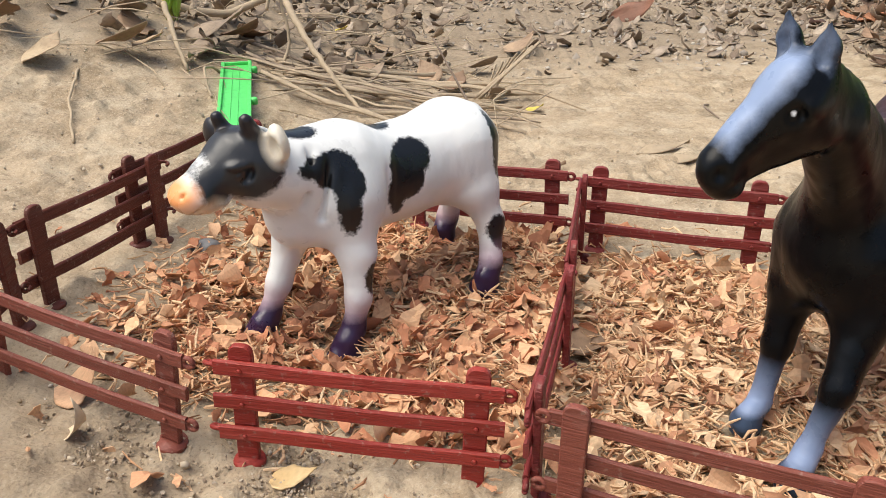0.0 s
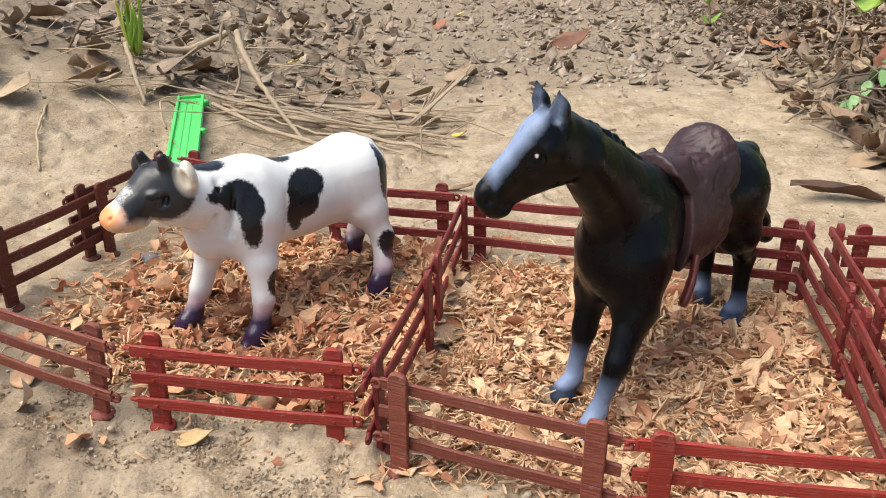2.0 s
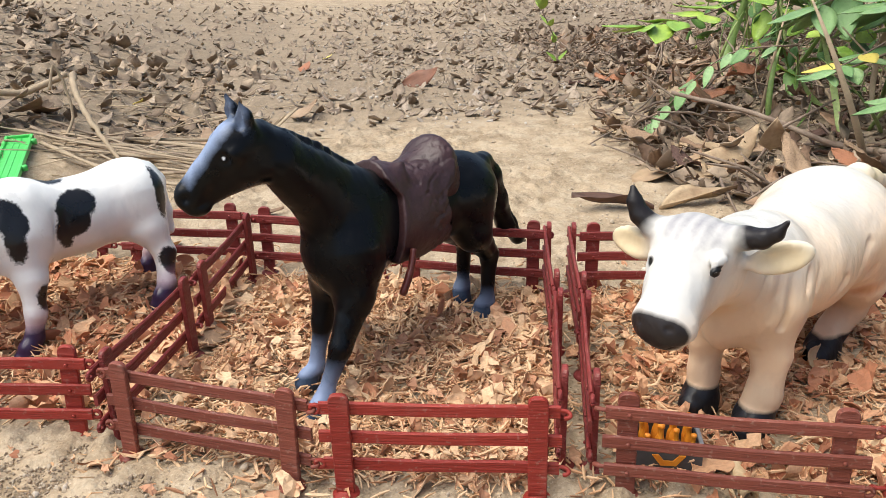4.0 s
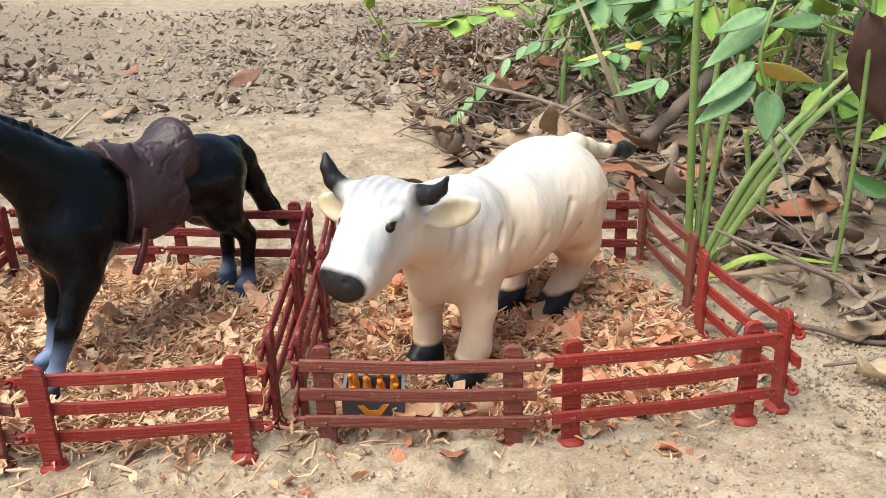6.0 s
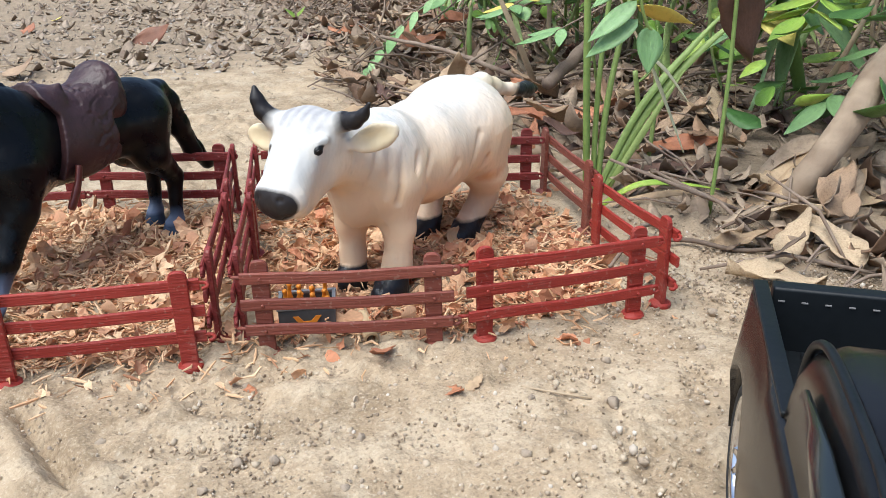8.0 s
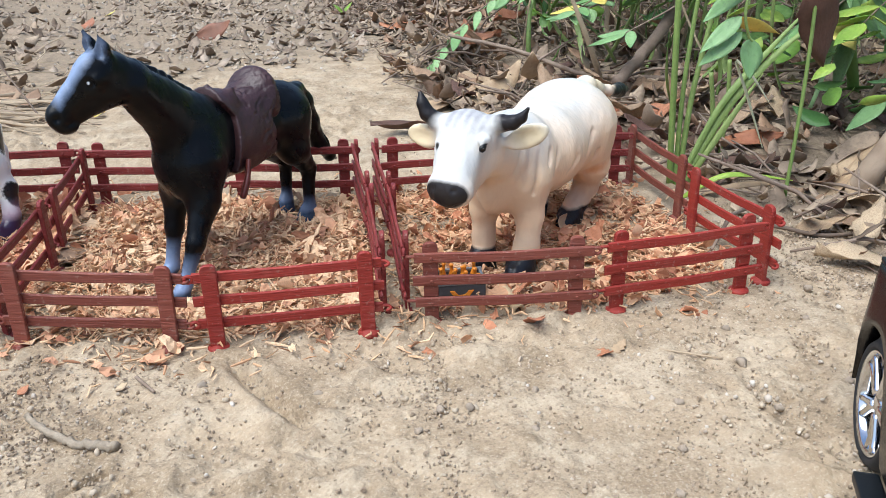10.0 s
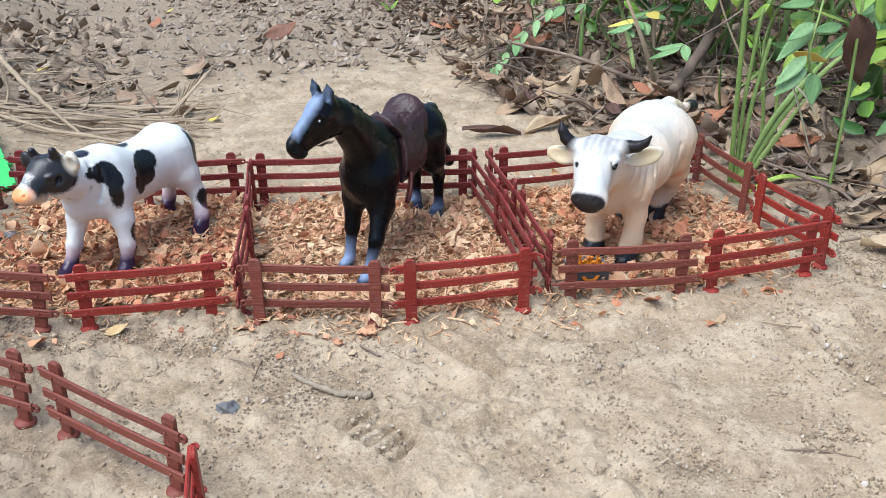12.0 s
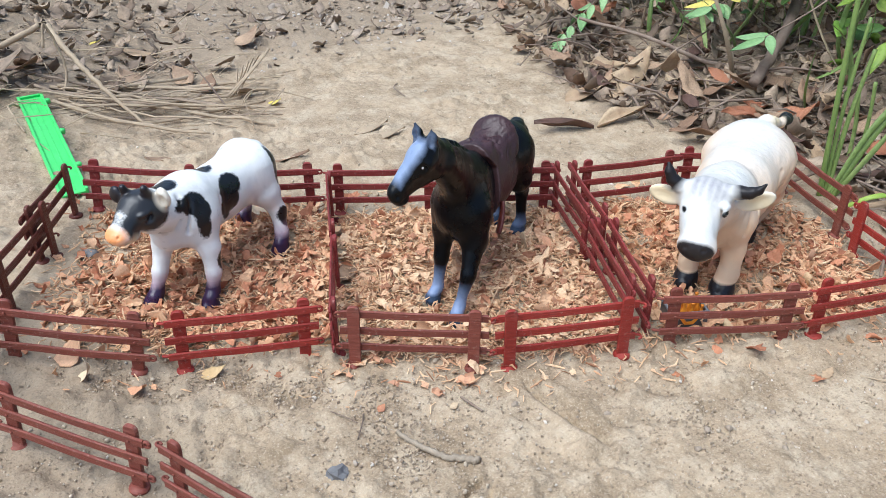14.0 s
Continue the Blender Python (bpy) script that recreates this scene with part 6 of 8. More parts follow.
# ---- pebbles, clods and chips of the yard ----
def build_grit():
    rnd = random.Random(5)
    rocks = [rock_geo(1.0, 3 + i, 0.65, 0.5, 1) for i in range(6)]
    places = []
    while len(places) < 7500:
        x, y = rnd.uniform(-0.30, 0.62), rnd.uniform(-0.15, 0.30)
        if rnd.random() < 0.25:
            x, y = rnd.uniform(-0.35, 0.6), rnd.uniform(0.3, 0.9)
        if any(within(p, x, y) for p in PENS.values()):
            continue
        dense = blotch(x, y, 11, 5)
        if rnd.random() > 0.45 + 0.9 * dense + 0.45 * ease(x, 0.15, 0.4):
            continue
        r = 0.0005 + abs(rnd.gauss(0, 0.00055)) + (rnd.random() < 0.035) * rnd.uniform(0.0005, 0.0020)
        places.append((rnd.randrange(6), on_ground(x, y, r * 0.2), (rnd.uniform(0, 6), rnd.uniform(0, 6), rnd.uniform(0, 6)), r))
    crumbs, grains = [], [rock_geo(1.0, 130 + i, 0.75, 0.9, 0) for i in range(8)]
    while len(crumbs) < 34000:
        x, y = rnd.uniform(-0.26, 0.62), rnd.uniform(-0.17, 0.27)
        if rnd.random() > 0.12 + 0.95 * ease(blotch(x, y, 9, 2) + 0.5 * blotch(x, y, 27, 6), -0.15, 0.75) or any(within(p, x, y) for p in PENS.values()):
            continue
        r = 0.00038 + abs(rnd.gauss(0, 0.00038))
        crumbs.append((rnd.randrange(8), on_ground(x, y, r * 0.9), (rnd.uniform(0, 6), rnd.uniform(0, 6), 0), r))
    tagged(part("soil_crumbs", scatter(grains, crumbs), CRUMB, smooth=False), "fine crumbs of dry soil lying in patches on the sand", "soil crumbs", kind="stuff")
    tagged(part("grit", scatter(rocks, places), STONE), "loose sandy grit and crumbs of soil on the yard", "grit", kind="stuff")
    data = [rock_geo(0.85, 20 + i, 0.7, 0.7, 2).data("pebble", STONE) for i in range(4)]
    for x, y, r in ((0.402, 0.036, 0.0036), (0.238, 0.062, 0.0032), (0.252, 0.058, 0.0034), (0.222, 0.050, 0.0026), (0.29, 0.06, 0.0028), (0.35, 0.02, 0.003), (0.33, -0.01, 0.0026), (0.275, 0.03, 0.0024), (0.42, 0.07, 0.0028), (0.37, 0.055, 0.0024), (0.44, 0.0, 0.003), (0.185, 0.10, 0.0026), (0.13, 0.13, 0.0034), (0.31, -0.035, 0.003), (0.39, -0.005, 0.0028), (0.25, 0.12, 0.0024), (0.47, 0.06, 0.003), (0.50, 0.09, 0.0034)):
        ob = new("pebble", data[int(x * 1000) % 4])
        ob.matrix_basis = Matrix.Translation(on_ground(x, y, r * 0.3)) @ pose(0, 0, 0, x * 9000 % 360, 0, y * 7000 % 360) @ Matrix.Diagonal((r, r, r, 1))
        tagged(ob, "small pale dusty pebble lying on the sand", "pebble", "pebbles on the yard")
    ob = part("grey_stone", rock_geo(0.0078, 51, 0.7, 0.9, 2), SLATE, smooth=False)
    ob.matrix_basis = Matrix.Translation(on_ground(0.0, 0.112, 0.0005)) @ pose(0, 0, 0, 12, -10, 40)
    tagged(ob, "dark grey stone lying on the sand", "stone")
    ob = part("flat_stone", rock_geo(0.009, 57, 0.55, 0.5, 2), SLATE)
    ob.matrix_basis = Matrix.Translation(on_ground(-0.140, 0.420, 0.002))
    tagged(ob, "grey-brown stone half buried in the calf's pen", "stone")


build_grit()


def twig(pts, radii, label, material=TWIG, name="twig", n=7, wob=0.0, category="twig"):
    path = curve_points(pts, 7)
    rnd = random.Random(len(pts) * 17 + int(abs(pts[0][0]) * 1e4))
    path = [p + Vector((rnd.uniform(-wob, wob), rnd.uniform(-wob, wob), rnd.uniform(-wob, wob))) for p in path]
    rr = [radii[0] + (radii[1] - radii[0]) * i / (len(path) - 1) for i in range(len(path))]
    ob = part(name, tube(path, rr, n), material)
    return tagged(ob, label, category)


def G(x, y, up=0.0):
    return on_ground(x, y, up)


twig([G(0.046, 0.134, 0.001), G(0.055, 0.117, 0.0018), G(0.066, 0.104, 0.0018), G(0.077, 0.097, 0.0018), G(0.086, 0.092, 0.002)], (0.0017, 0.0026), "short crooked pale stick half covered with sand", plain("sandy_stick", (0.30, 0.24, 0.17), (0.40, 0.33, 0.24), 150, 0.9, 0.8), wob=0.0008)
twig([G(0.030, 0.158, 0.001), G(0.026, 0.147, 0.0035), G(0.020, 0.137, 0.001)], (0.0005, 0.0005), "thin dark twig lying on the sand")
twig([G(0.008, 0.170, 0.001), G(0.016, 0.158, 0.004), G(0.024, 0.150, 0.002)], (0.0004, 0.0004), "thin dark twig lying on the sand")
twig([G(0.098, 0.150, 0.002), G(0.106, 0.131, 0.003)], (0.0011, 0.0008), "short grey twig lying on the sand")
twig([G(0.285, -0.05, 0.001), G(0.305, -0.062, 0.002), G(0.325, -0.078, 0.001)], (0.0007, 0.0006), "thin dark twig lying on the sand")
twig([G(0.37, 0.065, 0.001), G(0.384, 0.050, 0.002), G(0.395, 0.043, 0.001)], (0.0006, 0.0006), "thin straw-coloured twig on the sand", STRAW)
twig([G(0.530, 0.190, 0.002), G(0.548, 0.172, 0.006), G(0.575, 0.150, 0.003), G(0.63, 0.135, 0.006)], (0.0018, 0.0014), "thin grey twig lying by the red fence corner")
twig([G(-0.29, 0.34, 0.001), G(-0.25, 0.345, 0.003), G(-0.20, 0.352, 0.001)], (0.0007, 0.0006), "thin straw stalk on the sand", STRAW)


def flake_at(x, y, size, material, label, turn=0, name="dry_leaf", seed=1, curl=0.7, width=0.6, lobes=0.0, lift=0.001, tip=1.0, pitch=0.0, category="leaf", roll=0.0, fold=0.12):
    g = sheet_leaf(size, size * width, fold=fold, curl=curl, wave=0.16, thick=0.0005, nu=12, nv=6, tip=tip, seed=seed, lobes=lobes)
    ob = part(name, g, material)
    z = on_ground(x, y, lift) if lift < 0.05 else (x, y, lift)
    ob.matrix_basis = Matrix.Translation(z) @ pose(0, 0, 0, roll, pitch, turn)
    return tagged(ob, label, category)


flake_at(-0.068, 0.234, 0.019, plain("pale_yellow_wood", (0.60, 0.41, 0.19), (0.68, 0.49, 0.25), 70, 0.7, 0.4), "pale yellow curled wood flake in front of the fence", 8, "wood_flake", 3, 0.5, 0.62, 0.08, tip=0.6, category="wood shaving")
flake_at(-0.160, 0.268, 0.030, FLAKE, "pale tan wood curl outside the fence corner", 40, "wood_curl", 4, 1.6, 0.7, 0.06, tip=0.6, category="wood shaving")
flake_at(-0.150, 0.250, 0.026, plain("cream_wood_curl", (0.74, 0.57, 0.36), (0.78, 0.63, 0.44), 70, 0.7, 0.4), "cream crescent wood curl on the sand", -20, "wood_curl", 5, 2.2, 0.35, 0.05, tip=0.6, category="wood shaving")
flake_at(0.336, 0.080, 0.014, RUST, "small torn orange leaf scrap on the sand", -60, seed=6, lobes=0.3)
flake_at(0.345, 0.074, 0.012, TAN, "small torn tan leaf scrap on the sand", 15, seed=7, lobes=0.3)
flake_at(0.040, 0.157, 0.007, RUST, "tiny reddish leaf scrap on the sand", 30, seed=8, width=0.9)
flake_at(0.087, 0.143, 0.007, TAN, "tiny tan leaf scrap on the sand", 10, seed=9, width=0.8)
flake_at(0.064, 0.318, 0.026, DRY, "brown dry leaf piece beside the dividing fence", 100, seed=10, width=0.8, curl=0.5, tip=0.6, lift=0.004)
flake_at(-0.025, 0.585, 0.030, RUST, "rusty dry leaf on the path behind the pens", 20, seed=11, width=0.6, curl=0.4)
flake_at(-0.055, 0.618, 0.030, DRY, "dark dry leaf on the path behind the pens", 190, seed=12, width=0.5, curl=0.6)
flake_at(0.420, 0.525, 0.075, DARK, "dark rotten rib of a leaf lying on the path", 168, seed=13, width=0.26, curl=0.3, fold=0.9, lift=0.004)
flake_at(0.425, 0.527, 0.080, TAN, "long rolled tan leaf lying on the path", 8, seed=14, width=0.22, curl=0.3, fold=1.2, lift=0.002)
flake_at(0.430, 0.615, 0.085, TAN, "large tan dry leaf at the edge of the leaf heap", 12, seed=15, width=0.36, curl=0.35, lift=0.004)
flake_at(0.495, 0.600, 0.050, TAN, "tan dry leaf at the edge of the leaf heap", 30, seed=16, width=0.45, curl=0.4, lift=0.005)
flake_at(0.505, 0.625, 0.095, TAN, "fat yellowish-brown leaf sheath on the heap", 28, seed=17, width=0.42, curl=0.4, lift=0.022, fold=-0.7)
flake_at(0.555, 0.585, 0.050, TAN, "tan leaf with black holes standing on the heap", 250, seed=18, width=0.5, curl=0.5, lift=0.03, pitch=-35)
flake_at(0.240, 1.215, 0.075, leaf_material("reddish_brown_leaf", (0.20, 0.085, 0.05), (0.26, 0.12, 0.07), (0.12, 0.055, 0.035), 0.6), "curled reddish-brown leaf standing on the gravel", 8, seed=19, width=0.42, curl=1.3, lift=0.004, roll=48)
flake_at(0.150, 0.610, 0.050, STRAW, "pair of flat straw pieces on the path", 20, "straw_piece", 20, 0.2, 0.22, category="straw")
flake_at(0.165, 0.592, 0.046, STRAW, "flat pale straw piece on the path", 12, "straw_piece", 21, 0.2, 0.22, category="straw")
flake_at(0.045, 0.570, 0.045, DRY, "thin curled bark strip on the path", 5, "bark_strip", 22, 0.3, 0.2, category="bark")
flake_at(-0.128, 0.955, 0.020, YELLOW, "small yellow leaf among dry stalks", -30, seed=23, lift=0.012)
flake_at(0.075, 0.745, 0.018, YELLOW, "small yellow leaf on the path", -15, seed=24, lift=0.002)
flake_at(0.060, 1.45, 0.040, RUST, "pinkish-brown dry leaf on the far path", 60, seed=25, lift=0.004)
flake_at(0.10, 1.62, 0.022, YELLOW, "small yellow leaf on the far path", 10, seed=26, lift=0.004)


# ---- behind the pens: gravel, dead stalks and scattered leaf litter ----
def build_gravel():
    rnd = random.Random(21)
    rocks = [rock_geo(1.0, 60 + i, 0.55, 0.85, 1) for i in range(7)]
    bits = [sheet_leaf(1.0, rnd.uniform(0.4, 0.8), 0.2, rnd.uniform(0.3, 1.4), wave=0.3, thick=0.03, nu=4, nv=2, tip=0.8, seed=300 + i, lobes=0.2) for i in range(6)]
    stones, scraps = [], []
    while len(stones) < 6000:
        x, y = rnd.uniform(-0.6, 1.2), 0.62 + rnd.random() ** 1.5 * 2.4
        band = (0.02 + 0.98 * ease(y + 0.25 * abs(x - 0.45), 0.88, 1.05)) * (1 - 0.55 * ease(y, 1.6, 2.2))
        n = blotch(x, y, 5, 4)
        if rnd.random() > band * (0.35 + 0.9 * ease(x, -0.1, 0.3)) * (0.7 + n):
            continue
        r = (0.0009 + abs(rnd.gauss(0, 0.0016))) * (1 + 0.5 * ease(y, 1.3, 2.5))
        stones.append((rnd.randrange(7), on_ground(x, y, r * 0.25), (rnd.uniform(0, 6), rnd.uniform(0, 6), rnd.uniform(0, 6)), r))
    while len(scraps) < 6500:
        x, y = rnd.uniform(-0.7, 1.3), 0.70 + rnd.random() ** 1.2 * 2.4
        band = (0.012 + 0.988 * ease(y + 0.2 * abs(x - 0.5), 0.90, 1.10)) * (1 - 0.5 * ease(y, 1.6, 2.2))
        if rnd.random() > band * (0.35 + 0.65 * ease(x, 0.0, 0.4)):
            continue
        s = 0.005 + 0.026 * rnd.random() ** 2.2
        scraps.append((rnd.randrange(6), on_ground(x, y, 0.001), (rnd.gauss(0, 0.22), rnd.gauss(0, 0.22), rnd.uniform(0, 6.28)), s))
    rubble, slabs = [], [rock_geo(1.0, 160 + i, 0.45, 1.0, 1) for i in range(7)]
    while len(rubble) < 160:
        x, y = rnd.gauss(0.38, 0.22), 0.84 + rnd.random() ** 1.4 * 0.75
        if rnd.random() > ease(y + 0.3 * abs(x - 0.42), 0.86, 1.02) or x < -0.1 or x > 0.8:
            continue
        r = 0.0025 + abs(rnd.gauss(0, 0.0026))
        rubble.append((rnd.randrange(7), on_ground(x, y, r * 0.2), (rnd.gauss(0, 0.5), rnd.gauss(0, 0.5), rnd.uniform(0, 6)), min(r, 0.011)))
    tagged(part("rubble", scatter(slabs, rubble), GRAVEL, smooth=False), "angular pale stones and clods along the path", "rubble", kind="stuff")
    tagged(part("gravel", scatter(rocks, stones), GRAVEL), "grey gravel and soil crumbs spread across the path", "gravel", kind="stuff")
    tagged(part("leaf_scraps", scatter(bits, scraps), SCRAP), "weathered grey leaf scraps among the gravel", "leaf litter", kind="stuff")


build_gravel()


def build_stalk_heap():
    """Dry palm strips lying across the slope on the left."""
    rnd = random.Random(9)
    frond = empty("dead_palm_frond", Matrix(), "dry grey-brown palm frond with split strips on the slope", "dead frond")
    for i in range(26):
        y = 0.755 + rnd.gauss(0, 0.022)
        x0, x1 = -0.16 + rnd.uniform(-0.05, 0.05), 0.045 + rnd.uniform(-0.06, 0.05)
        y1 = y + rnd.gauss(0.01, 0.060)
        up = rnd.uniform(0.001, 0.012)
        p = [G(x0, y, up), G(x0 * 0.6 + x1 * 0.4, y * 0.6 + y1 * 0.4 + rnd.gauss(0, 0.014), up + rnd.uniform(0.0, 0.014)), G(x1, y1, max(0.001, up - 0.004))]
        w = rnd.uniform(0.0008, 0.0030)
        path = [q + Vector((0, rnd.gauss(0, 0.0016), rnd.gauss(0, 0.0012))) for q in curve_points(p, 6)]
        part("strip", tube(path, [w * rnd.uniform(0.6, 1.1) for _ in path[:-1]] + [w * 0.3], 6, 0.4), (STRAW, STRAW, GREY)[i % 3], frond)
    for i in range(7):
        a = rnd.uniform(0.2, 1.2)
        p = [G(0.035 + rnd.uniform(-0.01, 0.01), 0.775, 0.004), G(0.045 + 0.012 * i * 0.4, 0.79, 0.02 + 0.006 * i * 0.5), G(0.05 + 0.012 * i * 0.6, 0.80 + 0.01 * a, 0.028 + 0.004 * i)]
        part("strip", tube(curve_points(p, 4), 0.0016, 6, 0.4), STRAW, frond)
    # the big bent strip, the forked stalks and thin upright twigs
    part_of = [
        ([G(-0.165, 0.86, 0.055), G(-0.150, 0.81, 0.050), G(-0.125, 0.765, 0.035), G(-0.100, 0.735, 0.018), G(-0.076, 0.707, 0.004)], (0.0042, 0.0018), "long bent grey-brown strip of dead palm on the slope"),
        ([G(-0.175, 0.87, 0.05), G(-0.23, 0.86, 0.012), G(-0.29, 0.84, 0.006)], (0.0035, 0.0045), "dry brown stalk leaning on the slope"),
        ([G(-0.17, 0.79, 0.05), G(-0.163, 0.80, 0.075), G(-0.152, 0.795, 0.03), G(-0.158, 0.775, 0.004)], (0.0016, 0.0016), "curled dark stem arching from the slope"),
        ([G(-0.26, 0.77, 0.03), G(-0.245, 0.74, 0.018), G(-0.225, 0.70, 0.004)], (0.0030, 0.0016), "pale dry root hanging down the slope"),
        ([G(-0.20, 0.72, 0.002), G(-0.21, 0.70, 0.01), G(-0.195, 0.66, 0.002)], (0.0014, 0.0010), "thin pale root curling on the slope"),
        ([G(-0.30, 0.66, 0.001), G(-0.285, 0.60, 0.006), G(-0.265, 0.55, 0.001)], (0.0012, 0.0010), "thin pale stalk on the slope"),
    ]
    for p, r, label in part_of:
        twig(p, r, label, STRAW, "dead_stalk", 8, 0.0008, "stalk")
    twig([G(-0.365, 0.765, -0.002), G(-0.372, 0.758, 0.03), (-0.385, 0.750, 0.125)], (0.0016, 0.0011), "thin dark twig standing in the slope")
    twig([G(-0.325, 0.775, -0.002), G(-0.30, 0.77, 0.04), (-0.29, 0.765, 0.125)], (0.0013, 0.0009), "thin brown twig standing in the slope")
    twig([G(0.027, 0.733, -0.001), G(0.012, 0.752, 0.024), (-0.012, 0.782, 0.062)], (0.0014, 0.0009), "thin dark twig standing behind the calf")
    twig([G(0.034, 0.728, 0.001), G(0.055, 0.752, 0.018), G(0.085, 0.752, 0.016), G(0.13, 0.735, 0.002)], (0.0010, 0.0008), "thin arching straw behind the pens", STRAW)
    twig([G(0.25, 0.755, 0.001), G(0.235, 0.72, 0.008), G(0.245, 0.70, 0.001)], (0.0009, 0.0008), "thin dark twig on the path")


build_stalk_heap()


def build_tuft():
    tuft = empty("grass_tuft", Matrix.Translation(G(-0.268, 0.815, 0.0)), "small tuft of fresh light green grass on the slope", "grass tuft")
    rnd = random.Random(3)
    for i in range(11):
        a = rnd.uniform(-1.2, 1.2)
        g = sheet_leaf(rnd.uniform(0.05, 0.085), rnd.uniform(0.006, 0.010), fold=0.5, curl=rnd.uniform(0.1, 0.7), wave=0.03, nu=8, nv=2, tip=0.7, seed=i)
        part("blade", g, LIME if i % 3 else YELLOW, tuft).matrix_basis = pose(rnd.uniform(-0.006, 0.006), rnd.uniform(-0.006, 0.006), 0, 0, -rnd.uniform(60, 86), math.degrees(a) + rnd.choice((0, 180)))


build_tuft()


# ---- the leaf heap and the shrub on the right ----
LEAF_SHAPES = {}


def crumple(g, seed, amount=0.045):
    """Dents a dry leaf unevenly, the same on both faces."""
    o = Vector((seed * 5.1, seed * 2.3, 0))
    v = g.verts()
    d = [noise.noise(Vector((p[0] * 4.5, p[1] * 7, 0)) + o) + 0.6 * noise.noise(Vector((p[0] * 11, p[1] * 13, 3)) + o) for p in v.tolist()]
    e = [noise.noise(Vector((p[0] * 9, p[1] * 5, 7)) + o) for p in v.tolist()]
    v = v + np.stack([np.array(e) * amount * 0.3, np.array(e) * amount * 0.6 * np.sign(v[:, 1]), np.array(d) * amount], -1)
    return Geo().add(v, g.f)


def leaf_data(material, k):
    key = (material.name, k)
    if key not in LEAF_SHAPES:
        r = random.Random(k * 31 + 5)
        g = crumple(sheet_leaf(1.0, r.uniform(0.30, 0.52), fold=r.uniform(-0.15, 0.22), curl=r.uniform(-0.4, 0.5), twist=r.uniform(-0.25, 0.25), wave=r.uniform(0.15, 0.35), thick=0.010, nu=16, nv=6, tip=r.uniform(0.8, 1.1), seed=k, lobes=r.uniform(0.0, 0.10)), k)
        LEAF_SHAPES[key] = g.data("dry_leaf", material)
    return LEAF_SHAPES[key]


DRY_LABEL = {"dry_brown_leaf": "brown curled dry leaf lying in the leaf heap", "dry_tan_leaf": "tan dry leaf lying in the leaf heap", "rusty_red_leaf": "rusty orange dry leaf lying in the leaf heap", "dark_rotten_leaf": "dark brown rotten leaf lying in the leaf heap"}


def drop_leaf(x, y, size, material, k, up, rx, ry, rz):
    ob = new("dry_leaf", leaf_data(material, k))
    ob.matrix_basis = Matrix.Translation(on_ground(x, y, up)) @ pose(0, 0, 0, rx, ry, rz) @ Matrix.Diagonal((size, size, size, 1))
    return tagged(ob, DRY_LABEL[material.name], "leaf", "dry leaves of the heap")


